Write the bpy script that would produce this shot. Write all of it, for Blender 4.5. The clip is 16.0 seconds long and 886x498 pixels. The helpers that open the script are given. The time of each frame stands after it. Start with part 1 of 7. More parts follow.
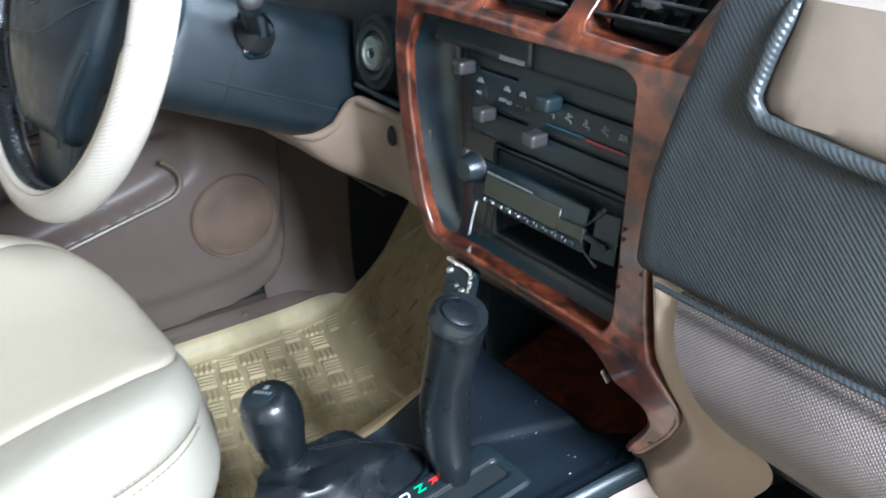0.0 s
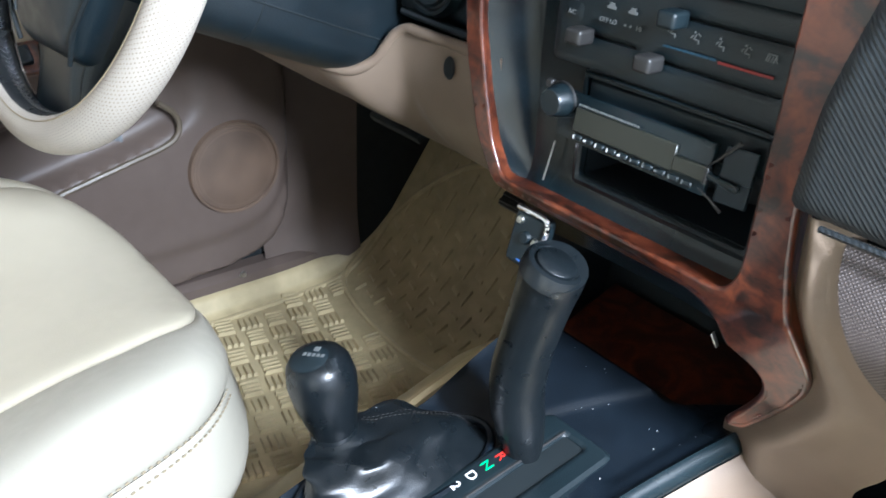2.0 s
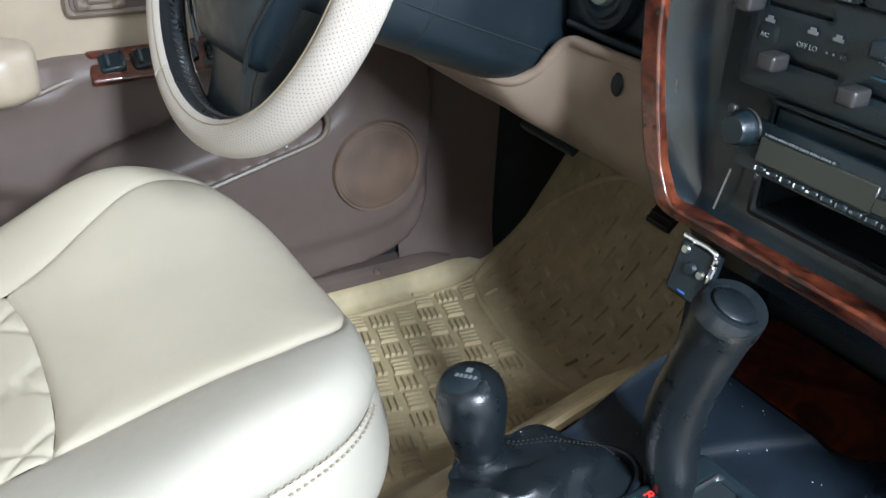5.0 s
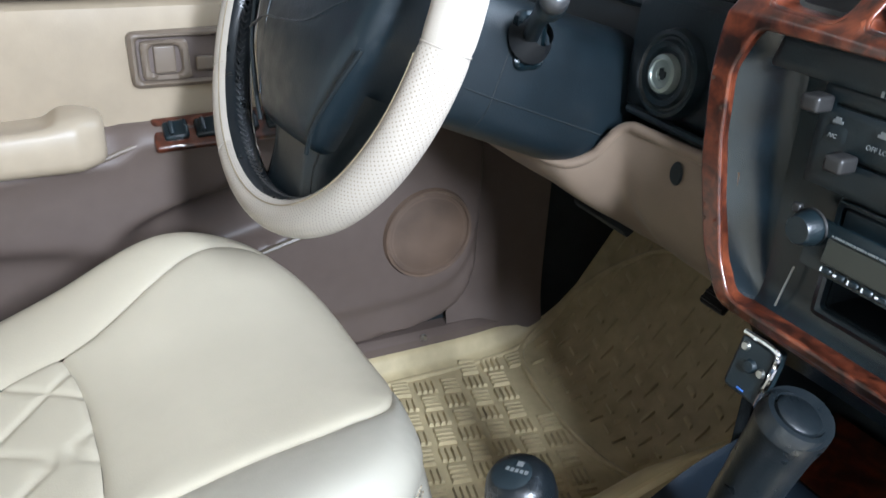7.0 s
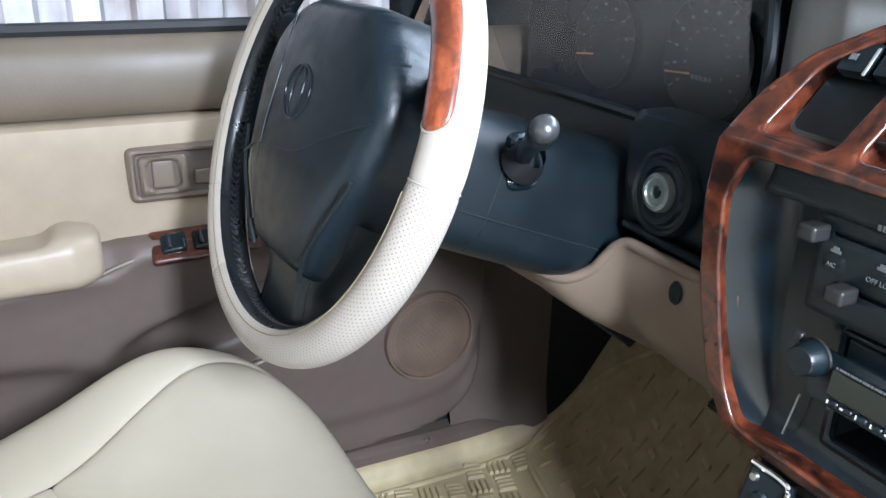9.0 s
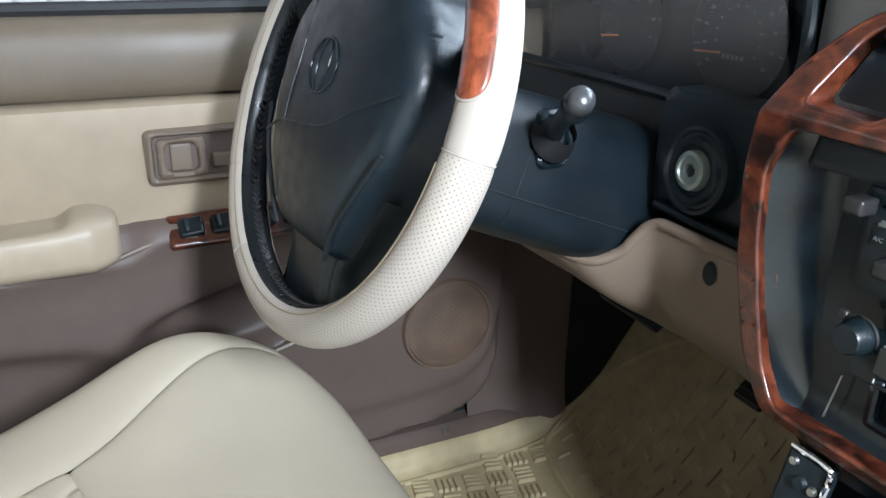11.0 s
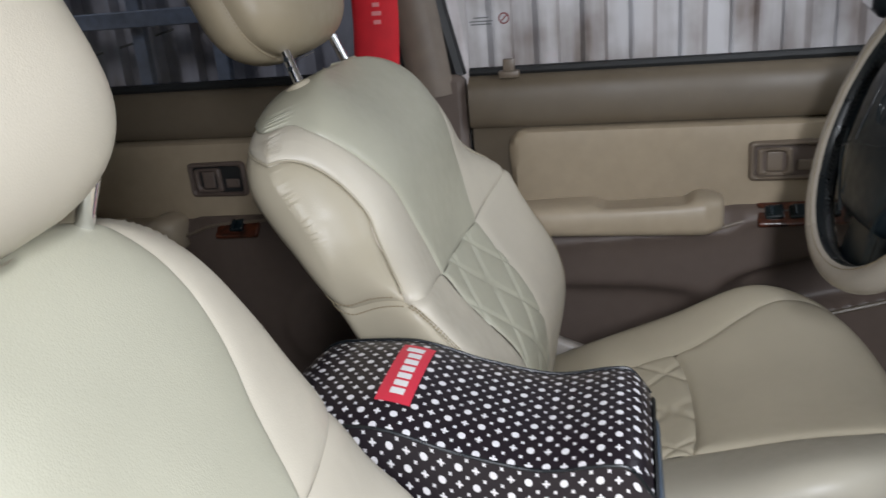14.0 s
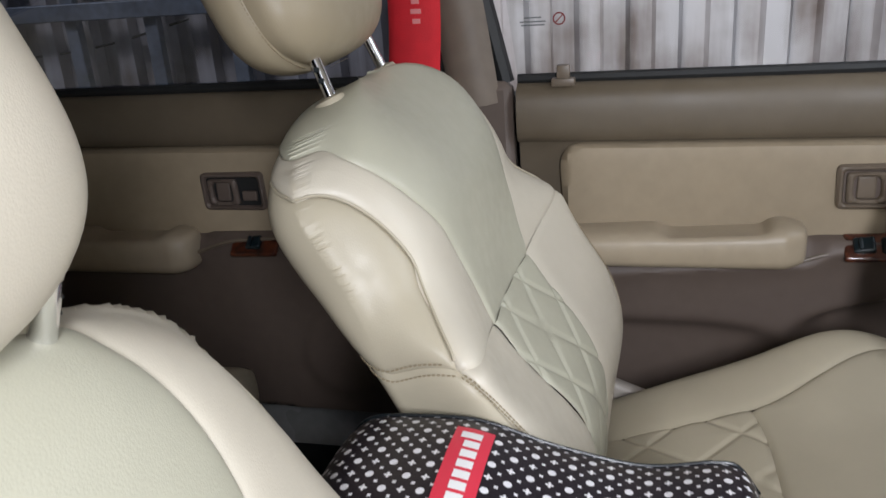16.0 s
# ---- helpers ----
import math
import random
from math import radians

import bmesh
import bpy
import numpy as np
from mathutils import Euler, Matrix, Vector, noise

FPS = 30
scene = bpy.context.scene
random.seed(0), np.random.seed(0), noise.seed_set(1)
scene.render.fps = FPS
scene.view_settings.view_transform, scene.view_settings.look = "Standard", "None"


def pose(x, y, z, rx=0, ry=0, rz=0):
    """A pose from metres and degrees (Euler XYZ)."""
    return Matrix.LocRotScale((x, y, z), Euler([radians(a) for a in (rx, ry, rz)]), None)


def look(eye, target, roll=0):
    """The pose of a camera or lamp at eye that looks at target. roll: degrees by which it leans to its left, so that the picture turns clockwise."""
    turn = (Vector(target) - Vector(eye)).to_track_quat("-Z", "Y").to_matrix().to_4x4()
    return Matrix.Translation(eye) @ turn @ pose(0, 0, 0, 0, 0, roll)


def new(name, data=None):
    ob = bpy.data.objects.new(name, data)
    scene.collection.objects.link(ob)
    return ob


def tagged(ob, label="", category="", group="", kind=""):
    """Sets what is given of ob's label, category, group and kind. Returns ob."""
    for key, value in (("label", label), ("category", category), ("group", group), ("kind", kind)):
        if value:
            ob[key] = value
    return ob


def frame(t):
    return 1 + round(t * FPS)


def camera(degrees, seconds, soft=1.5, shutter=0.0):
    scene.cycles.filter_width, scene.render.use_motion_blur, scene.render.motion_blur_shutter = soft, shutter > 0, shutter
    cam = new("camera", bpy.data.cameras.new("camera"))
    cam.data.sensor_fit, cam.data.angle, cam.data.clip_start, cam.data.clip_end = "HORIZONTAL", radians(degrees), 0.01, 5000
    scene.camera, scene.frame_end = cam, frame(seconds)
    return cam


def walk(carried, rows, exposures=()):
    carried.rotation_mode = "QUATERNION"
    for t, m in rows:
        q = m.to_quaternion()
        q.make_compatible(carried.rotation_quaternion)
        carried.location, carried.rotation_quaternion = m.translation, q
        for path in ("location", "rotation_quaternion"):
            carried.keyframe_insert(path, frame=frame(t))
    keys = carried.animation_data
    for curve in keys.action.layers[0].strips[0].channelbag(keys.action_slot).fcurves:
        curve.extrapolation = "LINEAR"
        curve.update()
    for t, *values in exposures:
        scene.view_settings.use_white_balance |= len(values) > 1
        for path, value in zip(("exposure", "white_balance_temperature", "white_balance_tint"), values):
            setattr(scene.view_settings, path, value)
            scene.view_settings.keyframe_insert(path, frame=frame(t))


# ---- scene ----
cam = camera(56.6, 16.0, soft=1.5, shutter=0.4)
ROWS = [
    (0.0, 0.5268, -0.0582, 0.8052, 63.29, -0.30, 54.00),
    (0.5, 0.4887, -0.0495, 0.8021, 64.41, -0.76, 48.97),
    (1.0, 0.4711, -0.0613, 0.7941, 65.04, -0.92, 48.33),
    (1.5, 0.4338, -0.0760, 0.7688, 64.64, -1.97, 49.12),
    (2.0, 0.4076, -0.0918, 0.7368, 61.63, -2.67, 51.73),
    (2.5, 0.3950, -0.0933, 0.7471, 60.68, -2.92, 53.68),
    (3.0, 0.3862, -0.1002, 0.7459, 60.40, -2.76, 55.28),
    (3.5, 0.3795, -0.1152, 0.7178, 59.66, -2.88, 57.09),
    (6.0, 0.3475, -0.1056, 0.7644, 61.81, -1.93, 62.50),
    (6.5, 0.3398, -0.1155, 0.7640, 62.89, -2.61, 63.49),
    (7.0, 0.3436, -0.1110, 0.7738, 63.84, -2.51, 63.73),
    (7.5, 0.3395, -0.1087, 0.7920, 66.08, -2.19, 63.82),
    (8.0, 0.3351, -0.1036, 0.7978, 67.62, -1.92, 63.88),
    (8.5, 0.3292, -0.0878, 0.8137, 68.69, -1.40, 63.84),
    (11.0, 0.3066, -0.1000, 0.7885, 68.74, -1.35, 64.42),
    (11.5, 0.3200, -0.1458, 0.8063, 68.08, -2.12, 71.47),
    (12.0, 0.3680, -0.1947, 0.8397, 68.00, -2.94, 79.74),
    (12.5, 0.5492, -0.2133, 0.8980, 68.37, -1.42, 88.74),
    (13.0, 0.7078, -0.2400, 0.9171, 69.96, 0.99, 92.45),
    (13.5, 0.7743, -0.2309, 0.9020, 69.74, 2.96, 96.44),
    (14.0, 0.7301, -0.1912, 0.9059, 69.91, 4.81, 102.22),
    (14.5, 0.7105, -0.2042, 0.8925, 69.22, 5.12, 106.24),
    (15.0, 0.6697, -0.2117, 0.8909, 68.07, 5.43, 106.28),
    (15.5, 0.6156, -0.2361, 0.9055, 68.11, 5.16, 104.46),
    (16.0, 0.5724, -0.2703, 0.9138, 69.16, 4.10, 103.48),
]
EXPOSURE = 1.1
walk(cam, [(t, pose(x, y, z, rx, ry, rz)) for t, x, y, z, rx, ry, rz in ROWS],
     exposures=[(0.0, EXPOSURE + 0.4, 5550, 11), (0.5, EXPOSURE + 0.6, 5500, 12), (1.5, EXPOSURE + 0.42, 5550, 12), (2.5, EXPOSURE + 0.27, 5650, 12), (5.8, EXPOSURE + 0.1, 5700, 12), (8.7, EXPOSURE + 0.1, 5600, 14), (11.5, EXPOSURE - 0.2, 5900, 12), (12.0, EXPOSURE - 0.3, 6050, 12), (12.5, EXPOSURE - 1.0, 6100, 12), (13.0, EXPOSURE - 1.0, 6250, 12), (13.5, EXPOSURE - 1.4, 6300, 14), (14.5, EXPOSURE - 1.45, 6350, 15), (16.0, EXPOSURE - 1.2, 6400, 16)])

# ---- daylight: a bright overcast sky seen through the open passenger side and the windscreen ----
world = bpy.data.worlds.new("sky")
scene.world = world
world.use_nodes = True
wn = world.node_tree.nodes
sky = wn.new("ShaderNodeTexSky")
sky.sky_type, sky.sun_disc = "NISHITA", False
sky.sun_elevation, sky.sun_rotation = radians(52), radians(115)
world.node_tree.links.new(sky.outputs[0], wn["Background"].inputs[0])
wn["Background"].inputs[1].default_value = 0.06
sun = new("sun", bpy.data.lights.new("sun", "SUN"))
sun.data.energy, sun.data.angle, sun.data.color = 3.2, radians(15), (1.0, 0.98, 0.95)
sun.matrix_world = look((4.0, -1.8, 5.2), (0, 0, 0))
door_light = new("open_door_daylight", bpy.data.lights.new("open_door_daylight", "AREA"))
door_light.data.shape, door_light.data.size, door_light.data.size_y = "RECTANGLE", 0.16, 0.50
door_light.data.energy, door_light.data.color = 28.0, (0.93, 0.98, 1.0)
door_light.matrix_world = look((1.20, 0.09, 1.17), (-0.4, 0.15, 0.2))
screen_light = new("windscreen_daylight", bpy.data.lights.new("windscreen_daylight", "AREA"))
screen_light.data.shape, screen_light.data.size, screen_light.data.size_y = "RECTANGLE", 1.25, 0.55
screen_light.data.energy, screen_light.data.color = 18.0, (0.88, 0.96, 1.0)
screen_light.matrix_world = look((0.04, 0.98, 1.24), (0.04, 0.20, 0.62))


# ---- materials ----
def nodes_of(name):
    m = bpy.data.materials.new(name)
    m.use_nodes = True
    nt = m.node_tree
    return m, nt, nt.nodes["Principled BSDF"]


def surface(name, color, rough=0.5, metal=0.0, vary=0.12, scale=40.0, stain=6.0, bump=0.15, grain=900.0, spec=0.5, coat=0.0, depth=0.0006):
    """A surface with fine grain relief and colour that varies at two scales."""
    m, nt, b = nodes_of(name)
    tc = nt.nodes.new("ShaderNodeTexCoord")
    n1, n2, n3 = (nt.nodes.new("ShaderNodeTexNoise") for _ in range(3))
    for n, s, d in ((n1, scale, 4), (n2, stain, 3), (n3, grain, 2)):
        n.inputs["Scale"].default_value, n.inputs["Detail"].default_value = s, d
        nt.links.new(tc.outputs["Object"], n.inputs["Vector"])
    add = nt.nodes.new("ShaderNodeMath")
    add.operation = "ADD"
    nt.links.new(n1.outputs["Fac"], add.inputs[0])
    nt.links.new(n2.outputs["Fac"], add.inputs[1])
    ramp = nt.nodes.new("ShaderNodeMapRange")
    ramp.inputs["From Min"].default_value, ramp.inputs["From Max"].default_value = 0.7, 1.3
    ramp.inputs["To Min"].default_value, ramp.inputs["To Max"].default_value = 1 - vary, 1 + vary
    nt.links.new(add.outputs[0], ramp.inputs["Value"])
    mix = nt.nodes.new("ShaderNodeVectorMath")
    mix.operation = "SCALE"
    mix.inputs[0].default_value = color
    nt.links.new(ramp.outputs[0], mix.inputs["Scale"])
    nt.links.new(mix.outputs[0], b.inputs["Base Color"])
    rr = nt.nodes.new("ShaderNodeMapRange")
    rr.inputs["From Min"].default_value, rr.inputs["From Max"].default_value = 0.35, 0.65
    rr.inputs["To Min"].default_value, rr.inputs["To Max"].default_value = max(0.02, rough - 0.07), min(1, rough + 0.07)
    nt.links.new(n2.outputs["Fac"], rr.inputs["Value"])
    nt.links.new(rr.outputs[0], b.inputs["Roughness"])
    b.inputs["Metallic"].default_value = metal
    b.inputs["Specular IOR Level"].default_value = spec
    b.inputs["Coat Weight"].default_value = coat
    b.inputs["Coat Roughness"].default_value = 0.08
    if bump:
        bp = nt.nodes.new("ShaderNodeBump")
        bp.inputs["Strength"].default_value, bp.inputs["Distance"].default_value = bump, depth
        nt.links.new(n3.outputs["Fac"], bp.inputs["Height"])
        nt.links.new(bp.outputs[0], b.inputs["Normal"])
    return m


def leather(name, color, rough=0.42, vary=0.05):
    """Pebbled upholstery leather."""
    m, nt, b = nodes_of(name)
    tc = nt.nodes.new("ShaderNodeTexCoord")
    vo = nt.nodes.new("ShaderNodeTexVoronoi")
    vo.inputs["Scale"].default_value = 700
    no = nt.nodes.new("ShaderNodeTexNoise")
    no.inputs["Scale"].default_value, no.inputs["Detail"].default_value = 9, 4
    n2 = nt.nodes.new("ShaderNodeTexNoise")
    n2.inputs["Scale"].default_value, n2.inputs["Detail"].default_value = 60, 3
    for n in (vo, no, n2):
        nt.links.new(tc.outputs["Object"], n.inputs["Vector"])
    mp = nt.nodes.new("ShaderNodeMapRange")
    mp.inputs["From Min"].default_value, mp.inputs["From Max"].default_value = 0.3, 0.7
    mp.inputs["To Min"].default_value, mp.inputs["To Max"].default_value = 1 - vary, 1 + vary
    nt.links.new(no.outputs["Fac"], mp.inputs["Value"])
    mix = nt.nodes.new("ShaderNodeVectorMath")
    mix.operation = "SCALE"
    mix.inputs[0].default_value = color
    nt.links.new(mp.outputs[0], mix.inputs["Scale"])
    nt.links.new(mix.outputs[0], b.inputs["Base Color"])
    rr = nt.nodes.new("ShaderNodeMapRange")
    rr.inputs["From Min"].default_value, rr.inputs["From Max"].default_value = 0.35, 0.65
    rr.inputs["To Min"].default_value, rr.inputs["To Max"].default_value = rough - 0.06, rough + 0.08
    nt.links.new(n2.outputs["Fac"], rr.inputs["Value"])
    nt.links.new(rr.outputs[0], b.inputs["Roughness"])
    b1, b2 = nt.nodes.new("ShaderNodeBump"), nt.nodes.new("ShaderNodeBump")
    b1.inputs["Strength"].default_value, b1.inputs["Distance"].default_value = 0.25, 0.0004
    b2.inputs["Strength"].default_value, b2.inputs["Distance"].default_value = 0.25, 0.004
    nt.links.new(vo.outputs["Distance"], b1.inputs["Height"])
    nt.links.new(no.outputs["Fac"], b2.inputs["Height"])
    nt.links.new(b2.outputs[0], b1.inputs["Normal"])
    nt.links.new(b1.outputs[0], b.inputs["Normal"])
    return m


def plain(name, color, rough=0.4, metal=0.0, emit=0.0):
    m, nt, b = nodes_of(name)
    b.inputs["Base Color"].default_value = (*color, 1)
    b.inputs["Roughness"].default_value, b.inputs["Metallic"].default_value = rough, metal
    if emit:
        b.inputs["Emission Color"].default_value, b.inputs["Emission Strength"].default_value = (*color, 1), emit
    return m


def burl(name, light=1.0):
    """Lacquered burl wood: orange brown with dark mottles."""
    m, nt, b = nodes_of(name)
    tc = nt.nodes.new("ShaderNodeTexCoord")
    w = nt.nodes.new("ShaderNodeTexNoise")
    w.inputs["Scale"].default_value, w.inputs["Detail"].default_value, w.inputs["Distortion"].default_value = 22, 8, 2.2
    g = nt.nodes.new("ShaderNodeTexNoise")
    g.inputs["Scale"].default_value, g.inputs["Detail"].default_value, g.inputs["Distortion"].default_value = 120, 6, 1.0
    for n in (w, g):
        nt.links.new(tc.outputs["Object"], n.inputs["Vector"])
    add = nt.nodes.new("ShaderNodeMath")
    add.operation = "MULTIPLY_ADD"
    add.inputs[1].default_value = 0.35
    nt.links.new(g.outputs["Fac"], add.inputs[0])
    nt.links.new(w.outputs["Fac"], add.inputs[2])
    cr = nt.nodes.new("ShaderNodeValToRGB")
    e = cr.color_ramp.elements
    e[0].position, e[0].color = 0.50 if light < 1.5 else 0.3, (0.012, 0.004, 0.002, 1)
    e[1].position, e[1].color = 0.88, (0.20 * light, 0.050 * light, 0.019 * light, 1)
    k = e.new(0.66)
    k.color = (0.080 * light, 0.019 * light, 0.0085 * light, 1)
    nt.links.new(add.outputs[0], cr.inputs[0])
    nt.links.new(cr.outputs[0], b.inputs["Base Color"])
    b.inputs["Roughness"].default_value = 0.32
    b.inputs["Coat Weight"].default_value, b.inputs["Coat Roughness"].default_value = 0.8, 0.10
    return m


def ribbed(name, color, rough, scale, kind):
    """Woven carbon vinyl ('weave') or diagonally ribbed plastic ('rib')."""
    m, nt, b = nodes_of(name)
    tc = nt.nodes.new("ShaderNodeTexCoord")
    mp = nt.nodes.new("ShaderNodeMapping")
    mp.inputs["Rotation"].default_value = (0, radians(45), 0)
    nt.links.new(tc.outputs["Object"], mp.inputs["Vector"])
    w1, w2 = nt.nodes.new("ShaderNodeTexWave"), nt.nodes.new("ShaderNodeTexWave")
    w1.bands_direction, w2.bands_direction = "X", "Z"
    for w in (w1, w2):
        w.inputs["Scale"].default_value = scale
        nt.links.new(mp.outputs[0], w.inputs["Vector"])
    mul = nt.nodes.new("ShaderNodeMath")
    mul.operation = "MULTIPLY" if kind == "rib" else "MULTIPLY_ADD"
    mul.inputs[2].default_value = 0.15
    nt.links.new(w1.outputs["Fac"], mul.inputs[0])
    if kind == "rib":
        nt.links.new(w2.outputs["Fac"], mul.inputs[1])
    else:
        mul.inputs[1].default_value = 0.85
    no = nt.nodes.new("ShaderNodeTexNoise")
    no.inputs["Scale"].default_value, no.inputs["Detail"].default_value = 12, 3
    nt.links.new(tc.outputs["Object"], no.inputs["Vector"])
    a = nt.nodes.new("ShaderNodeMath")
    a.operation = "MULTIPLY_ADD"
    a.inputs[1].default_value = 0.55 if kind == "rib" else 0.32
    nt.links.new(mul.outputs[0], a.inputs[0])
    nt.links.new(no.outputs["Fac"], a.inputs[2])
    sc = nt.nodes.new("ShaderNodeVectorMath")
    sc.operation = "SCALE"
    sc.inputs[0].default_value = color
    nt.links.new(a.outputs[0], sc.inputs["Scale"])
    nt.links.new(sc.outputs[0], b.inputs["Base Color"])
    b.inputs["Roughness"].default_value = rough
    bp = nt.nodes.new("ShaderNodeBump")
    bp.inputs["Strength"].default_value, bp.inputs["Distance"].default_value = 0.7 if kind == "rib" else 0.4, 0.0008
    nt.links.new(mul.outputs[0], bp.inputs["Height"])
    nt.links.new(bp.outputs[0], b.inputs["Normal"])
    return m


def dotted_print(name):
    """Black leatherette printed with staggered white dots and small motifs (uses UV in metres)."""
    m, nt, b = nodes_of(name)
    uv = nt.nodes.new("ShaderNodeUVMap")

    def math1(op, a, c=None):
        n = nt.nodes.new("ShaderNodeMath")
        n.operation = op
        for i, v in enumerate((a, c)):
            if v is None:
                continue
            if isinstance(v, (int, float)):
                n.inputs[i].default_value = v
            else:
                nt.links.new(v, n.inputs[i])
        return n.outputs[0]

    sep = nt.nodes.new("ShaderNodeSeparateXYZ")
    nt.links.new(uv.outputs[0], sep.inputs[0])
    P = 0.0335

    def lattice(ox, oy):
        px = math1("SUBTRACT", math1("FRACT", math1("ADD", math1("DIVIDE", sep.outputs[0], P), ox)), 0.5)
        py = math1("SUBTRACT", math1("FRACT", math1("ADD", math1("DIVIDE", sep.outputs[1], P), oy)), 0.5)
        return math1("ABSOLUTE", px), math1("ABSOLUTE", py)

    def disc(ox, oy, r):
        px, py = lattice(ox, oy)
        d = math1("SQRT", math1("ADD", math1("MULTIPLY", px, px), math1("MULTIPLY", py, py)))
        return math1("LESS_THAN", d, r)

    def star(ox, oy, r):
        px, py = lattice(ox, oy)
        near = math1("LESS_THAN", math1("ADD", px, py), r)
        arm = math1("LESS_THAN", math1("MINIMUM", px, py), r * 0.28)
        return math1("MULTIPLY", near, arm)

    def cross(ox, oy, r):
        px, py = lattice(ox, oy)
        d = math1("ABSOLUTE", math1("SUBTRACT", px, py))
        near = math1("LESS_THAN", math1("MAXIMUM", px, py), r)
        return math1("MULTIPLY", near, math1("LESS_THAN", d, r * 0.55))

    marks = [disc(0, 0, 0.112), disc(0.5, 0.5, 0.112), star(0.5, 0, 0.12), star(0, 0.5, 0.12),
             cross(0.25, 0.25, 0.052), cross(0.75, 0.75, 0.052), cross(0.25, 0.75, 0.052), cross(0.75, 0.25, 0.052)]
    out = marks[0]
    for k in marks[1:]:
        out = math1("MAXIMUM", out, k)
    mix = nt.nodes.new("ShaderNodeMix")
    mix.data_type = "RGBA"
    mix.inputs[6].default_value, mix.inputs[7].default_value = (0.014, 0.010, 0.014, 1), (0.72, 0.70, 0.72, 1)
    nt.links.new(out, mix.inputs[0])
    nt.links.new(mix.outputs[2], b.inputs["Base Color"])
    b.inputs["Roughness"].default_value = 0.36
    no = nt.nodes.new("ShaderNodeTexVoronoi")
    no.inputs["Scale"].default_value = 600
    tc = nt.nodes.new("ShaderNodeTexCoord")
    nt.links.new(tc.outputs["Object"], no.inputs["Vector"])
    bp = nt.nodes.new("ShaderNodeBump")
    bp.inputs["Strength"].default_value, bp.inputs["Distance"].default_value = 0.3, 0.0005
    nt.links.new(no.outputs["Distance"], bp.inputs["Height"])
    nt.links.new(bp.outputs[0], b.inputs["Normal"])
    return m


def perforated(name, color):
    """Leather with rows of small punched holes (UV in metres)."""
    m = leather(name, color)
    nt = m.node_tree
    b = nt.nodes["Principled BSDF"]
    uv = nt.nodes.new("ShaderNodeUVMap")
    mp = nt.nodes.new("ShaderNodeMapping")
    mp.inputs["Rotation"].default_value = (0, 0, radians(45))
    mp.inputs["Scale"].default_value = (320, 320, 320)
    nt.links.new(uv.outputs[0], mp.inputs["Vector"])
    fr = nt.nodes.new("ShaderNodeVectorMath")
    fr.operation = "FRACTION"
    nt.links.new(mp.outputs[0], fr.inputs[0])
    ds = nt.nodes.new("ShaderNodeVectorMath")
    ds.operation = "DISTANCE"
    ds.inputs[1].default_value = (0.5, 0.5, 0)
    nt.links.new(fr.outputs[0], ds.inputs[0])
    lt = nt.nodes.new("ShaderNodeMath")
    lt.operation = "LESS_THAN"
    lt.inputs[1].default_value = 0.17
    nt.links.new(ds.outputs["Value"], lt.inputs[0])
    mix = nt.nodes.new("ShaderNodeMix")
    mix.data_type = "RGBA"
    old = b.inputs["Base Color"].links[0].from_socket
    nt.links.new(old, mix.inputs[6])
    mix.inputs[7].default_value = (0.20, 0.16, 0.13, 1)
    nt.links.new(lt.outputs[0], mix.inputs[0])
    nt.links.new(mix.outputs[2], b.inputs["Base Color"])
    return m


def weathered_sheet(name):
    """Galvanised corrugated sheet with vertical dirt streaks."""
    m, nt, b = nodes_of(name)
    tc = nt.nodes.new("ShaderNodeTexCoord")
    mp = nt.nodes.new("ShaderNodeMapping")
    mp.inputs["Scale"].default_value = (1, 9, 0.7)
    nt.links.new(tc.outputs["Object"], mp.inputs["Vector"])
    n1, n2 = nt.nodes.new("ShaderNodeTexNoise"), nt.nodes.new("ShaderNodeTexNoise")
    n1.inputs["Scale"].default_value, n1.inputs["Detail"].default_value = 2.2, 6
    n2.inputs["Scale"].default_value, n2.inputs["Detail"].default_value = 5, 5
    nt.links.new(mp.outputs[0], n1.inputs["Vector"])
    nt.links.new(tc.outputs["Object"], n2.inputs["Vector"])
    cr = nt.nodes.new("ShaderNodeValToRGB")
    e = cr.color_ramp.elements
    e[0].position, e[0].color = 0.36, (0.20, 0.16, 0.14, 1)
    e[1].position, e[1].color = 0.62, (0.60, 0.59, 0.60, 1)
    ad = nt.nodes.new("ShaderNodeMath")
    ad.operation = "MULTIPLY_ADD"
    ad.inputs[1].default_value, ad.inputs[2].default_value = 0.6, 0.0
    nt.links.new(n2.outputs["Fac"], ad.inputs[0])
    sc = nt.nodes.new("ShaderNodeMath")
    sc.operation = "MULTIPLY_ADD"
    sc.inputs[1].default_value = 0.45
    nt.links.new(n1.outputs["Fac"], sc.inputs[0])
    nt.links.new(ad.outputs[0], sc.inputs[2])
    nt.links.new(sc.outputs[0], cr.inputs[0])
    nt.links.new(cr.outputs[0], b.inputs["Base Color"])
    b.inputs["Roughness"].default_value, b.inputs["Metallic"].default_value = 0.5, 0.35
    return m


